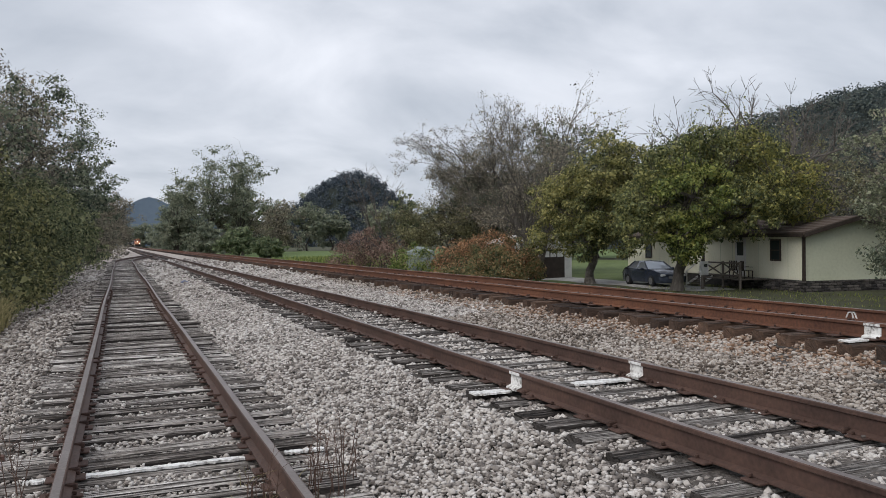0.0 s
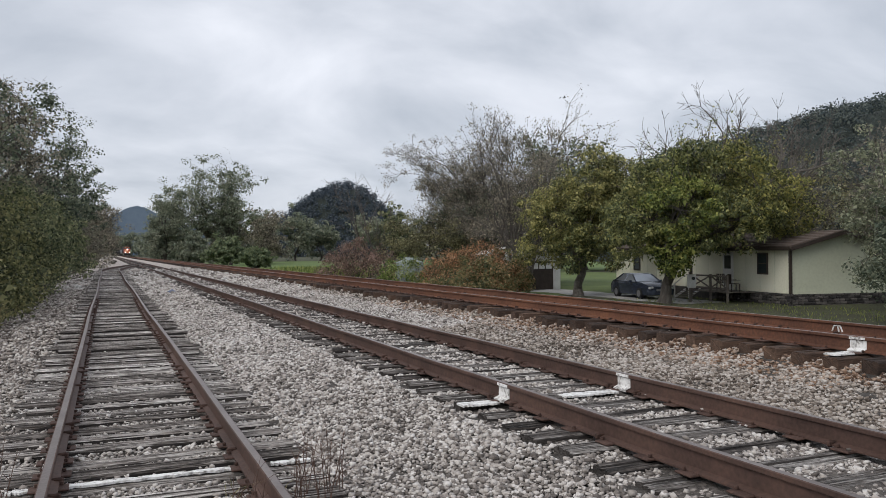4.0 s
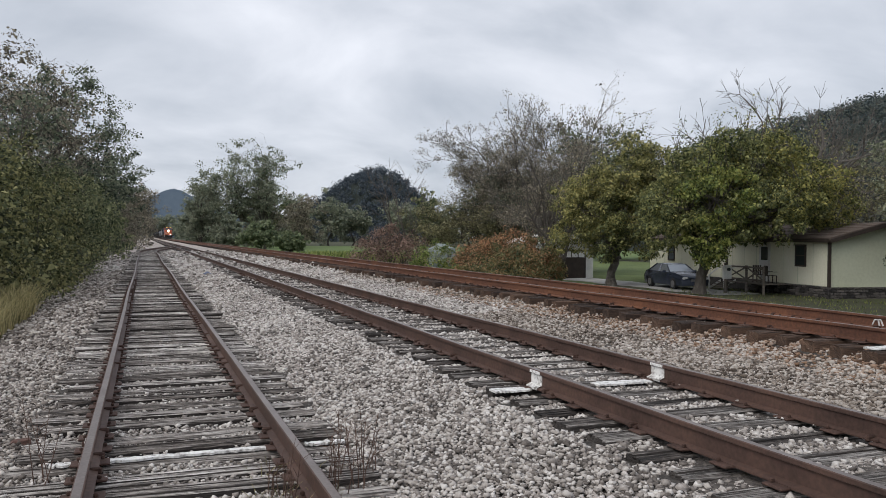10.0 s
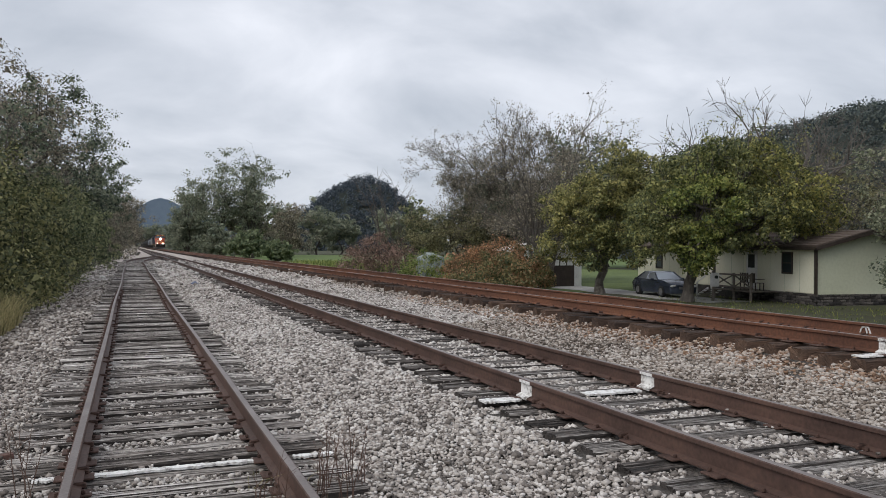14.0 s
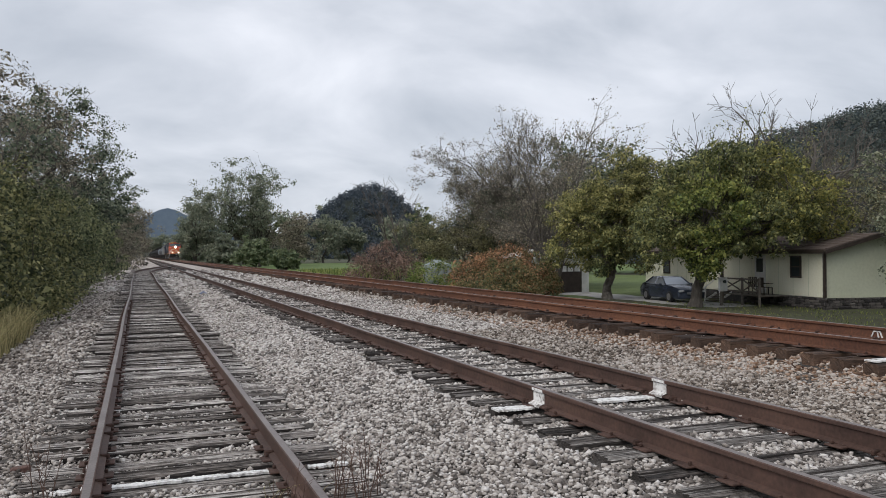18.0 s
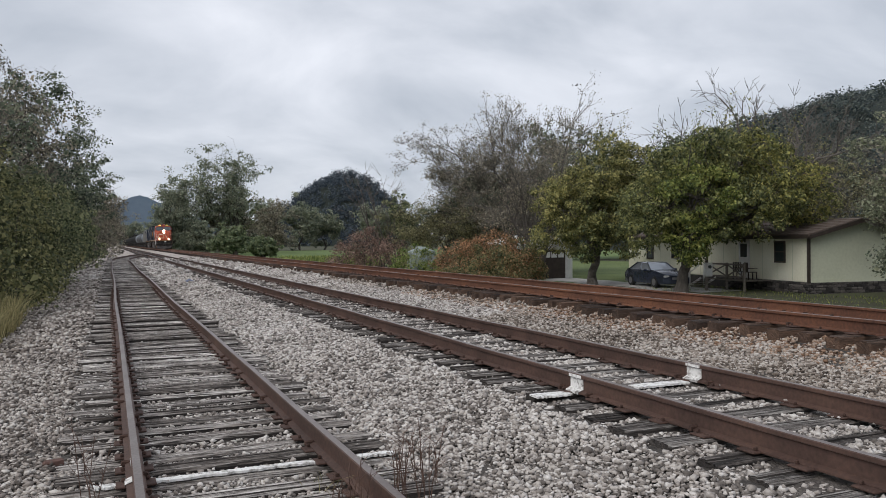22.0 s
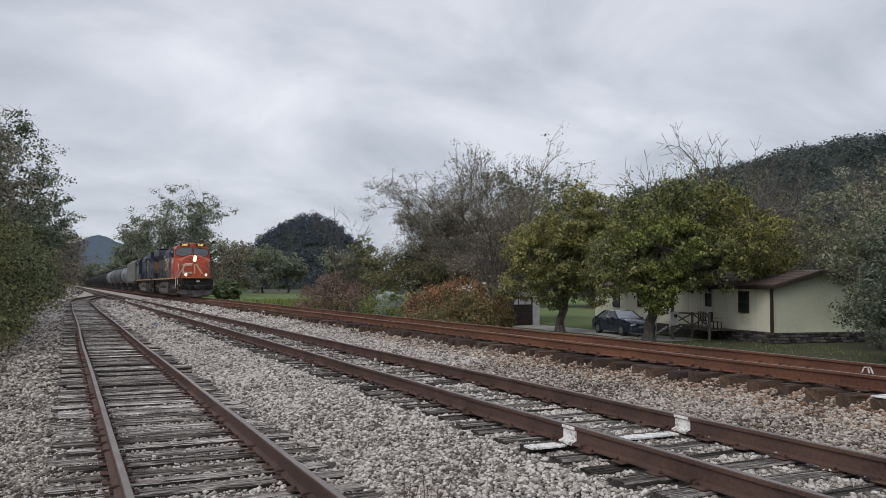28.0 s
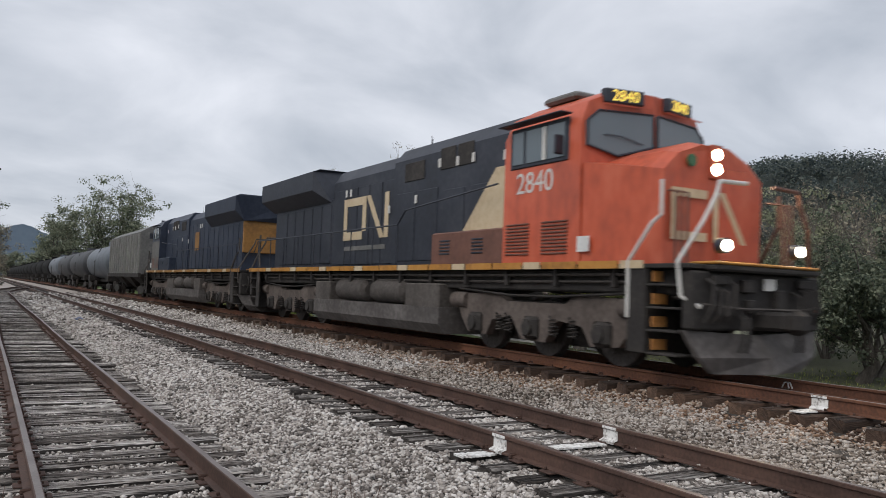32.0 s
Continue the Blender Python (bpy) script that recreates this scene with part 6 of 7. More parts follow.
def wheelset(parent, y, r=0.53):
    w = MB()
    w.cyl((-0.8, 0, 0), (0.8, 0, 0), 0.09, n=10)
    for s in (-1, 1):
        w.cyl((s * 0.68, 0, 0), (s * 0.82, 0, 0), r, n=28)
        w.cyl((s * 0.66, 0, 0), (s * 0.69, 0, 0), r + 0.03, n=28)
        w.cyl((s * 0.82, 0, 0), (s * 0.86, 0, 0), r * 0.35, n=14)
        for k in range(5):
            w.cyl((s * 0.82, 0.6 * r * math.cos(1.2566 * k), 0.6 * r * math.sin(1.2566 * k)), (s * 0.84, 0.6 * r * math.cos(1.2566 * k), 0.6 * r * math.sin(1.2566 * k)), 0.05, n=8)
    return part("wheelset", w, M_WHEEL, parent, smooth=True, loc=(0, y, r))


def loco_truck(parent, yc):
    """A three-axle truck with cast side frames, springs and brake cylinders."""
    t = new("truck")
    t.parent = parent
    for a in (-1.9, 0.05, 1.95):
        wheelset(t, yc + a)
    for s in (-1, 1):
        f = MB()
        pts = [(-2.75, 0.95), (-2.6, 1.12), (-1.2, 1.16), (-0.9, 1.0), (0.9, 1.0), (1.2, 1.16), (2.6, 1.12), (2.75, 0.95), (2.55, 0.62), (2.3, 0.34), (1.62, 0.3), (1.4, 0.62), (0.75, 0.72), (0.4, 0.3), (-0.32, 0.28), (-0.68, 0.7), (-1.35, 0.62), (-1.58, 0.3), (-2.25, 0.34), (-2.55, 0.62)]
        f.prism([(yc + u, w) for u, w in pts], "x", s * 1.02, s * 1.2)
        part("side_frame", f, M_TRUCK, t)
        for a in (-1.9, 0.05, 1.95):
            j = MB()
            j.box((s * 1.22, yc + a, 0.53), (0.18, 0.42, 0.42), b=0.06)
            j.cyl((s * 1.28, yc + a, 0.53), (s * 1.36, yc + a, 0.53), 0.14, n=12)
            part("journal_box", j, M_UNDER, t, smooth=True)
        for a in (-1.1, -0.55, 0.85, 1.15):
            sp = MB()
            sp.tube([(s * 1.18 + 0.085 * math.cos(1.0472 * k), yc + a + 0.085 * math.sin(1.0472 * k), 0.4 + 0.011 * k) for k in range(34)], 0.018, n=4)
            part("spring", sp, M_UNDER, t)
        for a in (-2.6, 2.62):
            c = MB()
            c.cyl((s * 1.15, yc + a - 0.28, 0.98), (s * 1.15, yc + a + 0.28, 0.98), 0.17, n=14)
            part("brake_cylinder", c, M_TRUCK, t, smooth=True)
        pp = MB()
        pp.tube([(s * 1.24, yc - 2.6, 1.22), (s * 1.26, yc - 0.6, 1.12), (s * 1.26, yc + 0.7, 1.12), (s * 1.24, yc + 2.6, 1.22)], 0.025, n=5)
        part("pipe", pp, M_UNDER, t)
    b = MB()
    b.box((0, yc, 0.85), (1.9, 4.6, 0.35), b=0.03)
    # Lower block is added to stand for the shadow under the locomotive.
    b.box((0, yc, 0.6), (1.2, 5.0, 0.75), b=0.03)
    part("bolster", b, M_UNDER, t)
    return t


def stepped_corner(parent, yf, d, edging):
    """Steps, side plate and handrails at one end; d = 1 runs back from the front end."""
    for s in (-1, 1):
        for k, z in enumerate((0.34, 0.68, 1.02, 1.36)):
            st = MB()
            st.box((s * 1.28, yf + d * 0.55, z), (0.42, 0.62, 0.035), b=0.008)
            so = part("step", st, M_UNDER, parent)
            e = MB()
            e.box((s * 1.3, yf + d * 0.78, z + 0.13), (0.3, 0.02, 0.16))
            part("riser", e, edging, so)
        p = MB()
        p.box((s * 1.47, yf + d * 1.08, 0.98), (0.05, 0.36, 1.3), b=0.01)
        p.box((s * 1.2, yf + d * 0.9, 0.98), (0.55, 0.04, 1.3))
        part("step_plate", p, M_UNDER, parent)


def locomotive(label, hood, nose, number, lit):
    t = thing("locomotive", label, "locomotive", group="cars of the freight train")
    L = 21.3
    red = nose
    # frame and deck
    m = MB()
    m.box((0, L / 2, 1.42), (2.5, L - 0.5, 0.4), b=0.03)
    part("underframe", m, M_UNDER, t)
    m = MB()
    m.box((0, L / 2, 1.64), (3.0, L - 0.1, 0.07), b=0.01)
    part("deck", m, M_UNDER, t)
    for s in (-1, 1):
        m = MB()
        y, k = 0.9, 0
        while y < L - 0.9:
            ln_ = 1.0 if k % 3 else 0.55
            m.box((s * 1.508, y + ln_ / 2, 1.665), (0.02, ln_ - 0.06, 0.125), mi=0 if k % 3 else 1)
            y, k = y + ln_, k + 1
        part("reflective_stripe", m, [M_YELLOW if red is M_RED else M_OCHRE, M_BEIGE], t)
    # pilot, plough and coupler
    for yf, d in ((0.0, 1), (L, -1)):
        m = MB()
        m.box((0, yf + d * 0.12, 1.15), (2.9, 0.2, 0.85), b=0.03)
        part("end_plate", m, M_UNDER, t)
        m = MB()
        m.loft([[(-1.0, yf + d * 0.02, 0.1), (0, yf - d * 0.28, 0.1), (1.0, yf + d * 0.02, 0.1), (1.0, yf + d * 0.1, 0.1), (0, yf - d * 0.2, 0.1), (-1.0, yf + d * 0.1, 0.1)], [(-1.3, yf + d * 0.0, 0.34), (0, yf - d * 0.22, 0.34), (1.3, yf + d * 0.0, 0.34), (1.3, yf + d * 0.1, 0.34), (0, yf - d * 0.1, 0.34), (-1.3, yf + d * 0.1, 0.34)], [(-1.5, yf + d * 0.12, 0.72), (0, yf + d * 0.0, 0.66), (1.5, yf + d * 0.12, 0.72), (1.5, yf + d * 0.2, 0.72), (0, yf + d * 0.12, 0.66), (-1.5, yf + d * 0.2, 0.72)]])
        part("snow_plough", m, M_PLOUGH, t)
        m = MB()
        m.box((0, yf - d * 0.22, 0.88), (0.3, 0.6, 0.28), b=0.05)
        m.box((0.08, yf - d * 0.58, 0.88), (0.36, 0.26, 0.36), b=0.08)
        part("coupler", m, M_UNDER, t)
        for hx in (-0.62, -0.5, 0.5, 0.62):
            m = MB()
            m.tube([(hx, yf - d * 0.02, 1.0), (hx, yf - d * 0.2, 0.9), (hx * 1.1, yf - d * 0.24, 0.6), (hx * 1.15, yf - d * 0.2, 0.42)], 0.028, n=6)
            part("air_hose", m, M_UNDER, t)
        m = MB()
        m.tube([(-1.35, yf - d * 0.08, 1.1), (-0.6, yf - d * 0.16, 1.05), (0.6, yf - d * 0.16, 1.05), (1.35, yf - d * 0.08, 1.1)], 0.02, n=5)
        part("uncoupling_lever", m, M_GRIME, t)
        stepped_corner(t, yf, d, M_STEPEDGE if red is M_RED else M_UNDER)
        m = MB()
        m.box((0.0, yf + d * 0.08, 1.63), (2.3, 0.5, 0.1), b=0.03)
        ac = part("anticlimber", m, M_UNDER, t)
        m = MB()
        m.box((0.0, yf + d * 0.08, 1.7), (2.32, 0.52, 0.045), b=0.015)
        part("edge_stripe", m, M_OCHRE if red is not M_RED else M_YELLOW, ac)
        # hoses, boxes and brackets crowded over the end plate
        pr = random.Random(77)
        for hx in (-1.2, -1.05, -0.9, -0.75, 0.72, 0.86, 1.0, 1.15):
            m = MB()
            dz = pr.uniform(-0.1, 0.1)
            m.tube([(hx, yf - d * 0.01, 1.4 + dz), (hx + 0.02, yf - d * 0.14, 1.32 + dz), (hx * 1.02, yf - d * 0.16, 1.0 + dz), (hx * 1.05, yf - d * 0.04, 0.84)], 0.03, n=6)
            part("cable_hose", m, M_UNDER, t)
        for bx, bz, bw, bh in ((-0.35, 1.38, 0.24, 0.2), (0.36, 1.2, 0.2, 0.3), (-0.95, 1.45, 0.3, 0.14), (0.95, 1.45, 0.3, 0.14), (-0.3, 1.08, 0.16, 0.22)):
            m = MB()
            m.box((bx, yf - d * 0.04, bz), (bw, 0.12, bh), b=0.02)
            part("bracket", m, M_UNDER, t)
        for s in (-1, 1):
            m = MB()
            m.tube([(s * 1.5, yf + d * 1.25, 0.85), (s * 1.5, yf + d * 1.25, 1.72), (s * 1.42, yf + d * 0.85, 2.3), (s * 1.36, yf + d * 0.72, 2.42), (s * 1.36, yf + d * 0.72, 2.95)], 0.033, n=6)
            part("handrail", m, (M_HANDRAIL if s < 0 else M_BROWNED) if red is M_RED and d > 0 else M_GRIME, t)
            m = MB()
            m.tube([(s * 1.3, yf - d * 0.02, 1.05), (s * 1.48, yf + d * 0.2, 1.2), (s * 1.5, yf + d * 0.25, 1.7), (s * 1.2, yf + d * 0.06, 2.3), (s * 0.95, yf + d * 0.04, 2.72), (s * 0.9, yf + d * 0.04, 2.9), (s * 0.3, yf + d * 0.04, 2.92)], 0.033, n=6)
            part("handrail", m, (M_HANDRAIL if s < 0 else M_BROWNED) if red is M_RED and d > 0 else M_GRIME, t)
            if d > 0:
                for px in (1.1, 1.22, 1.34):
                    m = MB()
                    m.tube([(s * px, yf + 0.45, 1.68), (s * px, yf + 0.45, 2.75), (s * (px - 0.1), yf + 0.7, 2.8)], 0.022, n=5)
                    part("gate_bar", m, M_BROWNED if red is M_RED else M_BLACK, t)
    m = MB()
    m.box((0.18, -0.02, 1.42), (0.26, 0.02, 0.18))
    part("builder_plate", m, M_HANDRAIL, t)
    # nose
    m = MB()
    m.loft([[(-1.12, 0.92, 1.68), (-1.14, 0.9, 3.16), (-0.8, 0.93, 3.46), (-0.3, 0.9, 3.64), (0.3, 0.9, 3.64), (0.8, 0.93, 3.46), (1.14, 0.9, 3.16), (1.12, 0.92, 1.68)],
            [(-1.22, 1.12, 1.68), (-1.24, 1.12, 3.2), (-0.88, 1.12, 3.5), (-0.34, 1.15, 3.71), (0.34, 1.15, 3.71), (0.88, 1.12, 3.5), (1.24, 1.12, 3.2), (1.22, 1.12, 1.68)],
            [(-1.47, 2.4, 1.68), (-1.47, 2.4, 3.4), (-0.95, 2.4, 3.46), (-0.4, 2.4, 3.68), (0.4, 2.4, 3.68), (0.95, 2.4, 3.46), (1.47, 2.4, 3.4), (1.47, 2.4, 1.68)]])
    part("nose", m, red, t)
    m = MB()
    m.box((0.42, 0.888, 2.55), (0.68, 0.03, 1.5), b=0.012)
    m.cyl((0.2, 0.86, 2.5), (0.2, 0.88, 2.5), 0.03, n=8)
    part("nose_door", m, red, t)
    # cab
    m = MB()
    ring = lambda y, top, k=0.0, v=0.0: [(-1.5, y, 1.68), (-1.5, y + k * 0.5, 4.08), (-1.3, y + k * 0.85, 4.5), (-0.75, y + k - v * 0.5, top), (0, y + k - v, top), (0.75, y + k - v * 0.5, top), (1.3, y + k * 0.85, 4.5), (1.5, y + k * 0.5, 4.08), (1.5, y, 1.68), (0, y - v, 1.68)]
    m.loft([ring(2.42, 4.75, 0.1, 0.22), ring(2.62, 4.79), ring(4.68, 4.79)], cap=False)
    f = ring(2.42, 4.75, 0.1, 0.22)
    m.add([f[0], f[1], f[2], f[3], f[4], f[9]], [(0, 1, 2, 3, 4, 5)])
    m.add([f[4], f[5], f[6], f[7], f[8], f[9]], [(0, 1, 2, 3, 4, 5)])
    m.add(ring(4.68, 4.79), [tuple(range(10))])
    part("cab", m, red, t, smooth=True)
    for s in (-1, 1):
        m = MB()
        vy = lambda x, z: 2.22 + 0.2 * abs(x) / 1.5 + 0.03 * (z - 3.6)
        edge = [(0.06, 3.8), (0.06, 4.38), (1.18, 4.34), (1.4, 4.14), (1.4, 3.72), (0.8, 3.58)]
        m.loft([[(s * x, vy(x, z) + d, z) for x, z in edge] for d in (0.06, -0.012)])
        w = part("windscreen", m, M_CABGLASS, t)
        m = MB()
        m.tube([(s * x, vy(x, z) - 0.018, z) for x, z in edge + edge[:1]], 0.022, n=5)
        part("seal", m, M_BLACK, w)
        m = MB()
        m.tube([(s * 0.3, 2.22, 3.82), (s * 0.75, 2.27, 3.92), (s * 1.1, 2.32, 3.92)], 0.012, n=4)
        part("wiper", m, M_BLACK, w)
        # number boards on the brow
        nb = MB()
        nb.box((s * 0.66, 2.37, 4.63), (0.78, 0.16, 0.25), b=0.015, rot=pose(0, 0, 0, 0, 0, s * 12).to_3x3())
        board = part("number_board", nb, M_BLACK, t)
        lettering("number", number, 0.27, M_NUMBER, board, pose(s * 0.66, 2.284, 4.625, 0, 0, s * 12) @ FRONT)
        m = MB()
        m.tube([(s * 0.2, 2.18, 4.46), (s * 1.2, 2.28, 4.44)], 0.015, n=4)
        part("grab_iron", m, red, t)
        # cab side window
        m = MB()
        m.box((s * 1.5, 3.62, 3.87), (0.04, 1.72, 0.76), b=0.015)
        fr = part("side_window", m, M_BLACK, t)
        for yy, ww in ((3.1, 0.5), (3.72, 0.5), (4.22, 0.34)):
            m = MB()
            m.box((s * 1.525, yy, 3.87), (0.02, ww, 0.62), b=0.008)
            part("pane", m, M_CABGLASS, fr)
        m = MB()
        m.box((s * 1.535, 3.42, 3.87), (0.03, 0.09, 0.6))
        part("sash", m, M_HANDRAIL, fr)
        m = MB()
        m.box((s * 1.62, 3.65, 4.3), (0.26, 1.9, 0.03), b=0.01)
        part("awning", m, M_BLACK, fr)
        # louvred cabinets under the cab
        for yy in (3.1, 4.2):
            for k in range(10):
                m = MB()
                m.box((s * 1.51, yy, 1.88 + 0.062 * k), (0.03, 0.72, 0.03), b=0.006)
                part("louvre", m, M_BROWNED, t)
        m = MB()
        m.box((s * 1.508, 2.32, 2.02), (0.012, 0.3, 0.26))
        part("notice", m, M_WHITE, t)
        # lower cabinets behind the cab
        m = MB()
        m.box((s * 1.28, 6.1, 2.05), (0.42, 2.8, 0.74), b=0.03)
        part("cabinet", m, M_BROWNED if red is M_RED else hood, t)
        for yy in (5.6, 6.9):
            for k in range(5):
                m = MB()
                m.box((s * 1.495, yy, 1.95 + 0.07 * k), (0.02, 0.42, 0.035), b=0.005)
                part("louvre", m, M_BLACK, t)
        m = MB()
        m.box((s * 1.505, 3.75, 3.06), (0.008, 1.1, 0.001))
        if number:
            if s < 0:
                lettering("number", number, 0.56, M_HANDRAIL, t, pose(-1.504, 3.72, 3.18) @ SIDE)
            else:
                lettering("number", number, 0.56, M_HANDRAIL, t, pose(1.504, 3.72, 3.18, 0, 0, 180) @ SIDE)
        # ditch lights
        m = MB()
        m.cyl((s * 0.84, 0.08, 1.96), (s * 0.84, -0.06, 1.96), 0.115, n=18)
        dl = part("ditch_light", m, M_BLACK, t, smooth=True)
        m = MB()
        m.cyl((s * 0.84, -0.055, 1.96), (s * 0.84, -0.075, 1.96), 0.08, n=18)
        part("lens", m, M_DITCH if lit is M_LAMP else lit, dl)
        # mirror
        m = MB()
        m.box((s * 1.66, 2.85, 3.75), (0.2, 0.05, 0.34), b=0.02)
        part("mirror", m, M_BLACK, t)
    m = MB()
    m.box((0, 0.885, 3.38), (0.3, 0.05, 0.56), b=0.03)
    hl = part("headlight_housing", m, red, t)
    for z in (3.5, 3.26):
        m = MB()
        m.cyl((0, 0.87, z), (0, 0.8585, z), 0.088, n=18)
        part("headlight", m, lit, hl)
    # hood behind the cab
    m = MB()
    m.loft([[(-1.12, y, 1.68), (-1.12, y, 4.38), (-0.85, y, 4.72), (0.85, y, 4.72), (1.12, y, 4.38), (1.12, y, 1.68)] for y in (4.68, 10.2)])
    part("equipment_hood", m, hood, t)
    m = MB()
    m.loft([[(-1.04, y, 1.68), (-1.04, y, 4.28), (-0.8, y, 4.62), (0.8, y, 4.62), (1.04, y, 4.28), (1.04, y, 1.68)] for y in (10.2, 14.4)])
    part("engine_hood", m, hood, t)
    m = MB()
    m.box((0, 17.1, 2.75), (2.08, 5.4, 2.14), b=0.02)
    part("radiator_hood", m, hood, t)
    m = MB()
    m.loft([[(-1.05, 14.6, 3.72), (-1.5, 15.1, 4.1), (-1.5, 15.1, 4.69), (-1.3, 15.0, 4.77), (1.3, 15.0, 4.77), (1.5, 15.1, 4.69), (1.5, 15.1, 4.1), (1.05, 14.6, 3.72)], [(-1.05, 20.0, 3.72), (-1.5, 20.2, 4.1), (-1.5, 20.2, 4.69), (-1.3, 20.2, 4.77), (1.3, 20.2, 4.77), (1.5, 20.2, 4.69), (1.5, 20.2, 4.1), (1.05, 20.0, 3.72)]])
    part("radiator_housing", m, hood, t)
    for s in (-1, 1):
        for k, (yy, zz, hh, ww, bt) in enumerate([(9.1, 4.05, 0.46, 1.0, 1), (7.5, 4.18, 0.5, 0.66, 1), (6.75, 4.18, 0.5, 0.66, 1), (6.0, 2.95, 1.0, 0.9, 0), (7.2, 2.95, 1.0, 0.9, 0), (8.4, 2.7, 1.7, 0.95, 0), (9.5, 2.7, 1.7, 0.95, 0)]):
            m = MB()
            m.box((s * 1.125, yy, zz), (0.03, ww, hh), b=0.01)
            part("vent_grille" if bt else "hood_door", m, M_UNDER if bt else hood, t)
        for k in range(5):
            m = MB()
            m.box((s * 1.05, 10.6 + 0.8 * k, 2.9), (0.03, 0.74, 2.2), b=0.012)
            part("hood_door", m, hood, t)
        for k in range(6):
            m = MB()
            m.box((s * 1.05, 14.9 + 0.8 * k, 2.75), (0.03, 0.72, 1.8), b=0.012)
            part("hood_door", m, hood, t)
        for (yy, zz) in ((5.2, 3.95), (6.4, 4.05), (7.05, 4.05), (7.85, 4.1), (10.4, 3.2), (8.95, 3.35), (12.9, 3.85), (13.2, 3.85)):
            m = MB()
            m.box((s * 1.15, yy, zz), (0.02, 0.1, 0.2))
            part("notice", m, M_HANDRAIL, t)
        # walkway handrail
        m = MB()
        m.tube([(s * 1.44, 5.0, 3.3), (s * 1.44, 8.9, 3.05), (s * 1.44, 9.3, 2.72), (s * 1.44, 20.6, 2.72), (s * 1.46, 21.1, 2.2)], 0.02, n=5)
        part("walkway_rail", m, M_BLACK, t)
        for k in range(9):
            m = MB()
            m.cyl((s * 1.44, 9.3 + 1.4 * k, 1.66), (s * 1.44, 9.3 + 1.4 * k, 2.72), 0.018, n=5)
            part("stanchion", m, M_BLACK, t)
        # fuel tank side gear
        for ya, yb in ((9.05, 10.65), (11.3, 12.95)):
            m = MB()
            m.cyl((s * 1.18, ya, 1.1), (s * 1.18, yb, 1.1), 0.3, n=20)
            m.cyl((s * 1.18, ya - 0.1, 1.1), (s * 1.18, ya, 1.1), 0.18, 0.3, n=20)
            m.cyl((s * 1.18, yb, 1.1), (s * 1.18, yb + 0.1, 1.1), 0.3, 0.18, n=20)
            part("air_reservoir", m, M_GRIME, t, smooth=True)
        for ya, yb in ((7.15, 8.75), (13.45, 14.55)):
            m = MB()
            m.box((s * 1.2, (ya + yb) / 2, 0.98), (0.5, yb - ya, 0.66), b=0.03)
            part("filter_box", m, M_GRIME, t)
    m = MB()
    m.prism([(-1.47, 0.78), (-1.47, 0.42), (-1.3, 0.2), (1.3, 0.2), (1.47, 0.42), (1.47, 0.78), (0.9, 0.8), (0.9, 1.25), (-0.9, 1.25), (-0.9, 0.8)], "y", 7.1, 14.6)
    part("fuel_tank", m, M_PLOUGH, t)
    # pipes and hangers under the deck
    for s in (-1, 1):
        for px, pz in ((1.36, 1.52), (1.3, 1.4)):
            m = MB()
            m.tube([(s * px, 1.3, pz), (s * px, 6.6, pz - 0.03), (s * px, 14.8, pz - 0.02), (s * px, L - 1.3, pz)], 0.026, n=5)
            part("pipe", m, M_GRIME, t)
        for k in range(13):
            m = MB()
            m.box((s * 1.36, 1.7 + k * 1.49, 1.46), (0.1, 0.09, 0.32), b=0.01)
            part("hanger", m, M_UNDER, t)
    # roof gear
    m = MB()
    m.cyl((0, 11.6, 4.4), (0, 11.6, 4.62), 0.3, n=16)
    part("exhaust_stack", m, M_BLACK, t)
    m = MB()
    m.box((-0.3, 3.9, 4.88), (1.1, 1.0, 0.15), b=0.05)
    part("air_conditioner", m, M_GREYWALL, t)
    for k, (ax, ay) in enumerate(((-0.4, 9.6), (-0.2, 9.9), (0.3, 9.7))):
        m = MB()
        m.cyl((ax, ay, 4.6), (ax, ay, 5.1), 0.01, n=4)
        part("antenna", m, M_BLACK, t)
    loco_truck(t, 4.0)
    loco_truck(t, 17.4)
    return t


def band(poly, t, s, x, material, name):
    """A flat painted shape on the side of the hood; poly in (y, z)."""
    m = MB()
    m.prism(poly, "x", s * x, s * (x + 0.012))
    return part(name, m, material, t)


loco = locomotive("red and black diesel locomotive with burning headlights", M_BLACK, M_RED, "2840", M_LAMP)
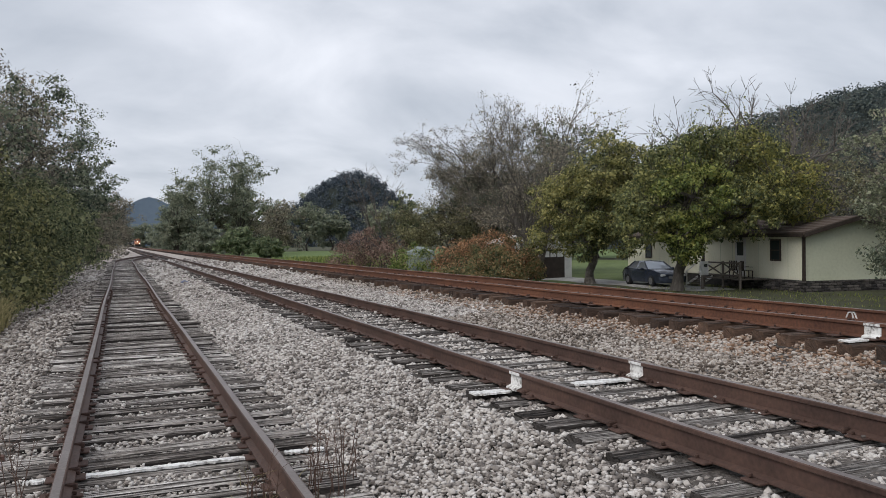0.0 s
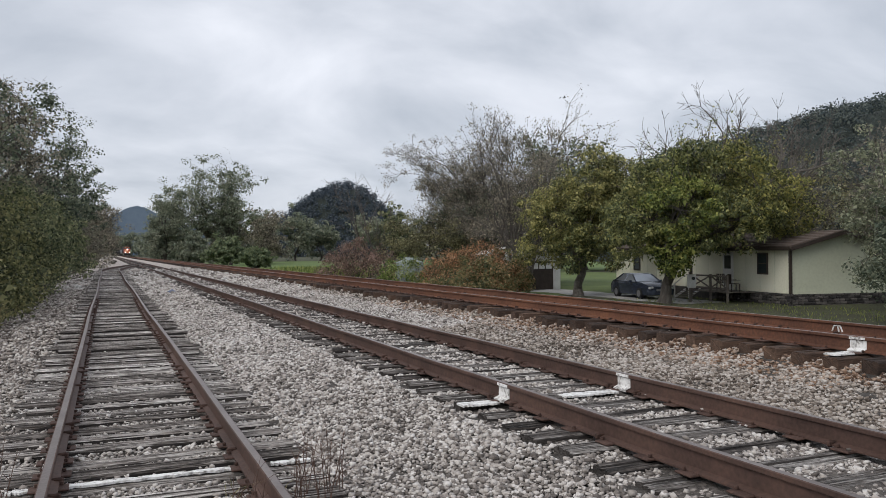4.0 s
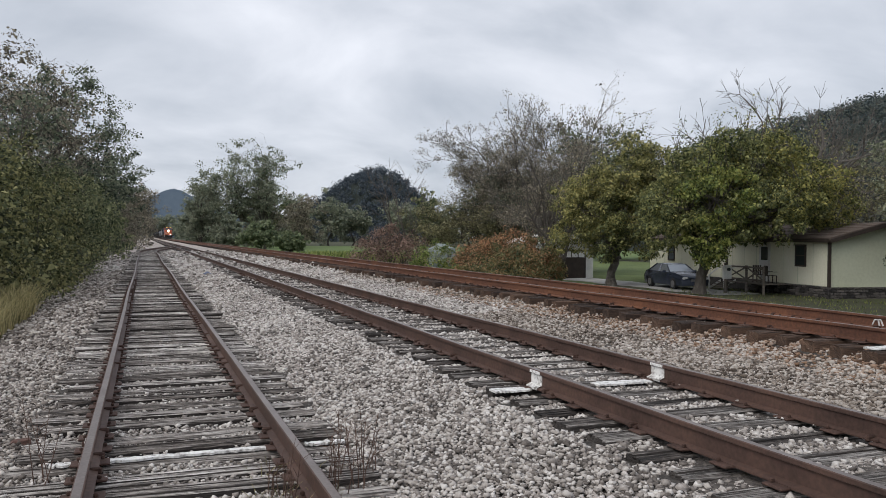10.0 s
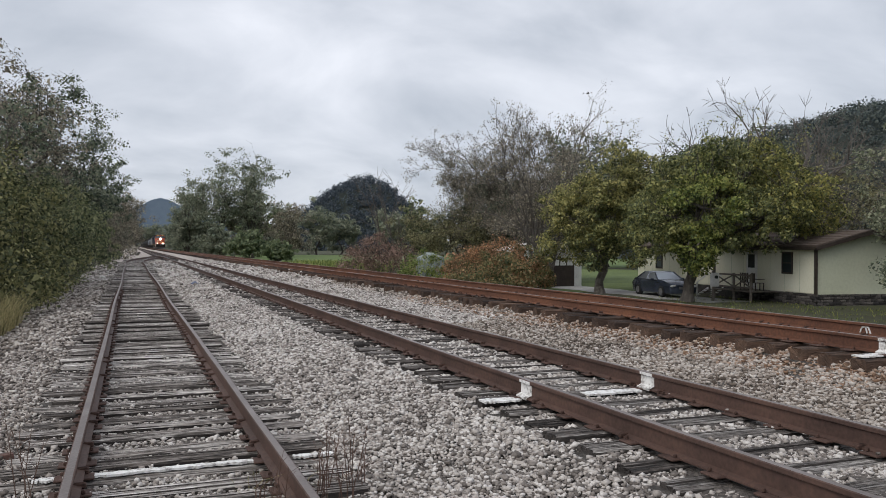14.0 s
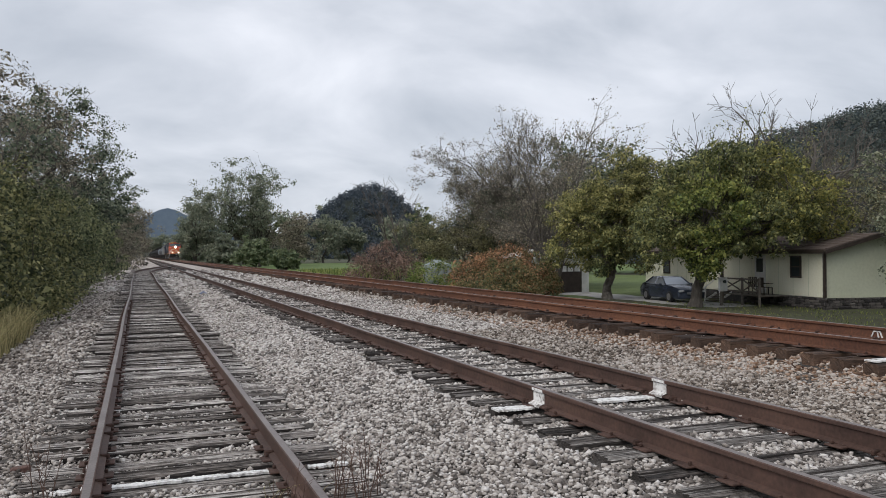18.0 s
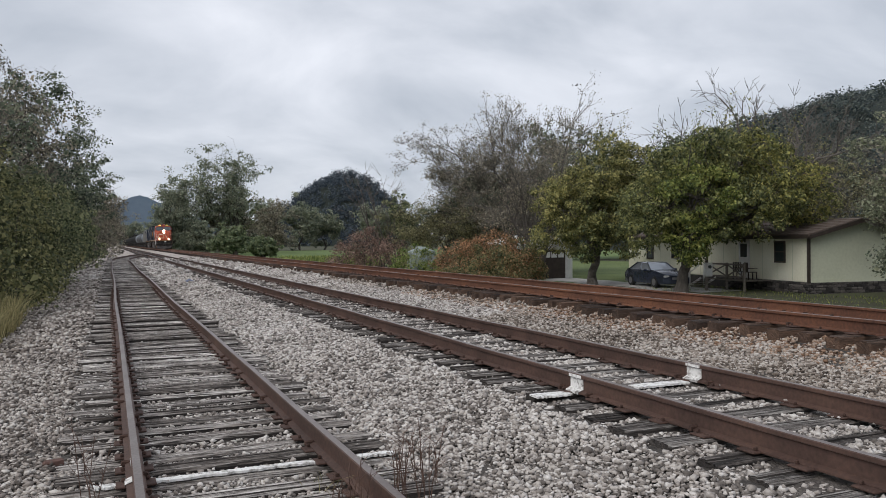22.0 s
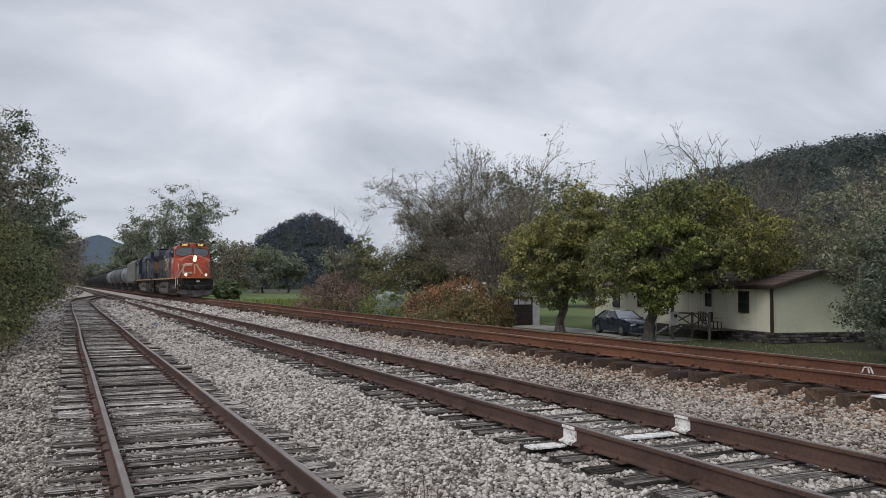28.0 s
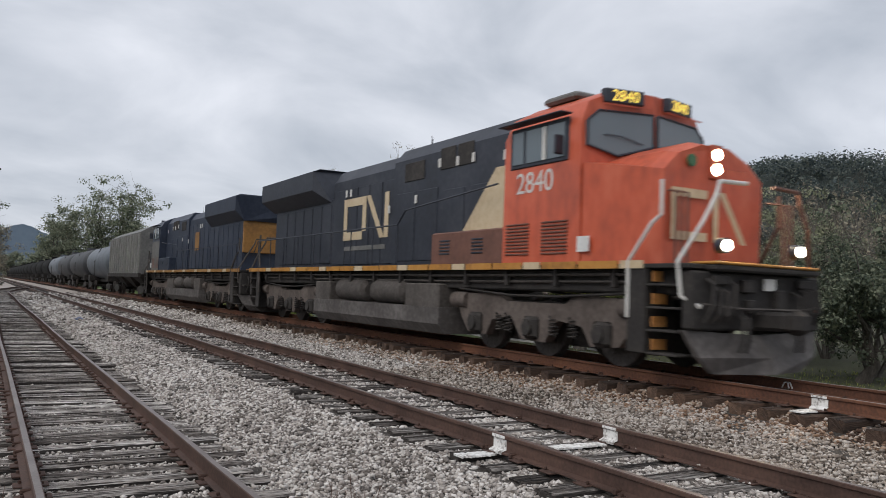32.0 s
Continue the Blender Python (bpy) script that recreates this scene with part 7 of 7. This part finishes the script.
for s in (-1, 1):
    # beige slash between red cab and black hood
    band([(4.95, 3.72), (5.5, 3.72), (6.75, 2.45), (4.95, 2.45)], loco, s, 1.142, M_BEIGE, "painted_slash")
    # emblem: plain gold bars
    band([(13.5, 3.7), (13.5, 2.5), (13.27, 2.5), (13.27, 3.7)], loco, s, 1.068, M_BEIGE, "emblem_bar")
    band([(13.27, 3.7), (12.2, 3.7), (12.2, 3.47), (13.27, 3.47)], loco, s, 1.068, M_BEIGE, "emblem_bar")
    band([(13.27, 2.73), (12.2, 2.73), (12.2, 2.5), (13.27, 2.5)], loco, s, 1.068, M_BEIGE, "emblem_bar")
    band([(12.2, 3.7), (12.2, 2.73), (11.97, 2.73), (11.97, 3.7)], loco, s, 1.068, M_BEIGE, "emblem_bar")
    band([(11.97, 3.7), (11.72, 3.7), (10.8, 2.5), (11.05, 2.5)], loco, s, 1.068, M_BEIGE, "emblem_bar")
    band([(10.8, 3.7), (10.8, 2.5), (10.57, 2.5), (10.57, 3.7)], loco, s, 1.068, M_BEIGE, "emblem_bar")
    band([(13.4, 2.32), (13.4, 2.2), (10.7, 2.2), (10.7, 2.32)], loco, s, 1.068, M_GREYWALL, "lettering_bar")
for poly in ([(-1.0, 2.9), (-0.2, 2.9), (-0.2, 2.76), (-1.0, 2.76)], [(-1.0, 2.76), (-0.86, 2.76), (-0.86, 2.22), (-1.0, 2.22)], [(-1.0, 2.22), (-0.2, 2.22), (-0.2, 2.08), (-1.0, 2.08)], [(-0.06, 2.9), (0.06, 2.9), (0.06, 2.08), (-0.06, 2.08)], [(0.06, 2.9), (0.2, 2.9), (0.74, 2.08), (0.6, 2.08)]):
    m = MB()
    m.prism(poly, "y", 0.866, 0.872)
    part("emblem_bar", m, M_BEIGE, loco)
m = MB()
m.cyl((-0.55, 0.9, 3.36), (-0.55, 0.875, 3.36), 0.1, n=20)
part("badge", m, M_GREEN, loco)

loco_b = locomotive("dark blue and yellow diesel locomotive coupled behind the first", M_BLUE, M_BLUE, "", M_CABGLASS)
m = MB()
m.box((0, 19.86, 3.1), (2.06, 0.12, 1.36), b=0.02)
part("end_panel", m, M_OCHRE, loco_b)
for s in (-1, 1):
    band([(12.4, 3.6), (12.4, 2.7), (11.6, 2.7), (11.6, 3.6)], loco_b, s, 1.068, M_OCHRE, "emblem_bar")
    band([(2.5, 3.4), (2.5, 1.75), (4.6, 1.75), (4.6, 3.4)], loco_b, s, 1.503, M_GREYWALL, "painted_panel")


def car_truck(parent, yc):
    t = new("truck")
    t.parent = parent
    for a in (-0.89, 0.89):
        wheelset(t, yc + a, 0.46)
    for s in (-1, 1):
        m = MB()
        m.prism([(yc - 1.25, 0.62), (yc - 0.5, 0.72), (yc + 0.5, 0.72), (yc + 1.25, 0.62), (yc + 1.25, 0.4), (yc + 0.55, 0.22), (yc - 0.55, 0.22), (yc - 1.25, 0.4)], "x", s * 0.95, s * 1.12)
        part("side_frame", m, M_UNDER, t)
    m = MB()
    m.box((0, yc, 0.72), (2.2, 0.4, 0.3), b=0.03)
    part("bolster", m, M_UNDER, t)


def hopper_car():
    t = thing("hopper_car", "grey ribbed covered hopper wagon with dark graffiti", "railway wagon", group="cars of the freight train")
    L = 14.6
    m = MB()
    m.loft([[(-1.5, 0.5, 1.5), (-1.5, 0.5, 4.25), (-0.9, 0.5, 4.62), (0.9, 0.5, 4.62), (1.5, 0.5, 4.25), (1.5, 0.5, 1.5)], [(-1.5, L - 0.5, 1.5), (-1.5, L - 0.5, 4.25), (-0.9, L - 0.5, 4.62), (0.9, L - 0.5, 4.62), (1.5, L - 0.5, 4.25), (1.5, L - 0.5, 1.5)]])
    part("body", m, M_GREYWALL, t)
    for s in (-1, 1):
        for k in range(13):
            m = MB()
            m.box((s * 1.53, 0.8 + k * (L - 1.6) / 12, 2.85), (0.16, 0.13, 2.6))
            part("rib", m, M_RIB, t)
        m = MB()
        m.box((s * 1.5, L / 2, 1.45), (0.14, L - 0.4, 0.26))
        part("side_sill", m, M_UNDER, t)
        m = MB()
        for k in range(3):
            m.prism([(9.2 + 1.1 * k, 1.7), (10.0 + 1.1 * k, 1.75), (9.9 + 1.1 * k, 2.7), (9.5 + 1.1 * k, 2.9), (9.1 + 1.1 * k, 2.4)], "x", s * 1.502, s * 1.512)
        part("graffiti", m, M_BLACK, t)
    for k in range(3):
        m = MB()
        y = 3.2 + 4.1 * k
        m.loft([[(-1.4, y - 1.8, 1.5), (1.4, y - 1.8, 1.5), (1.4, y + 1.8, 1.5), (-1.4, y + 1.8, 1.5)], [(-0.5, y - 0.4, 0.55), (0.5, y - 0.4, 0.55), (0.5, y + 0.4, 0.55), (-0.5, y + 0.4, 0.55)]])
        part("chute", m, M_UNDER, t)
    m = MB()
    m.box((0, L / 2, 4.68), (1.0, L - 1.2, 0.06))
    part("roof_walk", m, M_GREYWALL, t)
    m = MB()
    m.box((0, L / 2, 1.0), (0.6, L + 0.5, 0.3))
    part("centre_sill", m, M_UNDER, t)
    car_truck(t, 1.9)
    car_truck(t, L - 1.9)
    return t


def tank_car(label, colour):
    t = thing("tank_car", label, "railway wagon", group="cars of the freight train")
    L = 16.8
    m = MB()
    n, rings = 28, []
    for y, r in ((0.55, 0.5), (0.62, 0.95), (0.8, 1.25), (1.1, 1.43), (1.6, 1.5), (L - 1.6, 1.5), (L - 1.1, 1.43), (L - 0.8, 1.25), (L - 0.62, 0.95), (L - 0.55, 0.5)):
        rings.append([(r * math.cos(6.28319 * i / n), y, 2.62 + r * math.sin(6.28319 * i / n)) for i in range(n)])
    m.loft(rings)
    part("tank", m, colour, t, smooth=True)
    for y in (4.2, 8.4, 12.6):
        m = MB()
        m.loft([[(1.515 * math.cos(6.28319 * i / n), y + d, 2.62 + 1.515 * math.sin(6.28319 * i / n)) for i in range(n)] for d in (-0.04, 0.04)], cap=False)
        part("band", m, colour, t)
    m = MB()
    m.cyl((0, L / 2, 4.0), (0, L / 2, 4.42), 0.45, n=16)
    part("dome", m, colour, t)
    m = MB()
    for y in (L / 2 - 1.2, L / 2 + 1.2):
        for x in (-0.9, 0.9):
            m.cyl((x, y, 3.8), (x, y, 4.75), 0.02, n=4)
    m.tube([(-0.9, L / 2 - 1.2, 4.75), (0.9, L / 2 - 1.2, 4.75), (0.9, L / 2 + 1.2, 4.75), (-0.9, L / 2 + 1.2, 4.75), (-0.9, L / 2 - 1.2, 4.75)], 0.02, n=4)
    part("platform_rail", m, M_UNDER, t)
    for s in (-1, 1):
        for dx in (-0.2, 0.2):
            m = MB()
            m.tube([(s * 1.5, L / 2 + dx, 1.0), (s * 1.56, L / 2 + dx, 2.6), (s * 1.1, L / 2 + dx, 3.8)], 0.018, n=4)
            part("ladder_rail", m, M_UNDER, t)
    for y in (2.0, L - 2.0):
        m = MB()
        m.box((0, y, 1.15), (2.5, 1.3, 0.55), b=0.04)
        part("saddle", m, M_UNDER, t)
    m = MB()
    m.box((0, L / 2, 0.98), (0.6, L + 0.5, 0.3))
    part("centre_sill", m, M_UNDER, t)
    car_truck(t, 2.0)
    car_truck(t, L - 2.0)
    return t


M_TANKWHITE = mat("dull_white_tank_paint", [(0.07, 0.082, 0.096), (0.13, 0.147, 0.17), (0.2, 0.22, 0.245)], s1=0.5, s2=6, rough=0.5, bump=0.05)
M_TANKGREY = mat("streaked_grey_tank_paint", [(0.025, 0.026, 0.029), (0.05, 0.052, 0.057), (0.09, 0.092, 0.1)], s1=0.5, s2=6, rough=0.6, bump=0.05)
M_TANKBLACK = mat("sooty_black_tank_paint", [(0.008, 0.008, 0.008), (0.016, 0.016, 0.016), (0.03, 0.029, 0.028)], s1=0.5, s2=6, rough=0.85, bump=0.05, spec=0.15)
TRAIN = [(loco, 0.0, 0), (loco_b, 22.6 + 21.3, 180), (hopper_car(), 45.2, 0)]
y_next = 60.8
first_white = tank_car("pale blue-grey tank wagon", M_TANKWHITE)
first_grey = tank_car("streaked grey tank wagon", M_TANKGREY)
first_black = tank_car("sooty black tank wagon", M_TANKBLACK)
made = {}
for k in range(20):
    src = (first_white, first_grey, first_grey, first_white)[k] if k < 4 else first_black
    car = copy_thing(src, Matrix()) if made.get(src.name) else src
    made[src.name] = True
    TRAIN.append((car, y_next, 0))
    y_next += 17.6


def front_y(t):
    """Where the front of the train is along the line."""
    left = 32.0 - t
    return 8.05 + 15.7 * left - 0.045 * left * left


def motions():
    for ob, back, turn in TRAIN:
        walk(ob, [(float(t), pose(MAIN_X, front_y(t) + back, MAIN_Z, 0, 0, turn)) for t in range(33)])
    # the locomotives' wheels roll along the rail
    for ob, way in ((loco, 1), (loco_b, -1)):
        for truck in ob.children:
            for wheel in truck.children:
                if wheel.name.startswith("wheelset"):
                    at = wheel.location.copy()
                    walk(wheel, [(k / 20, pose(at.x, at.y, at.z, way * math.degrees((front_y(0) - front_y(k / 20)) / at.z), 0, 0)) for k in range(641)])


motions()
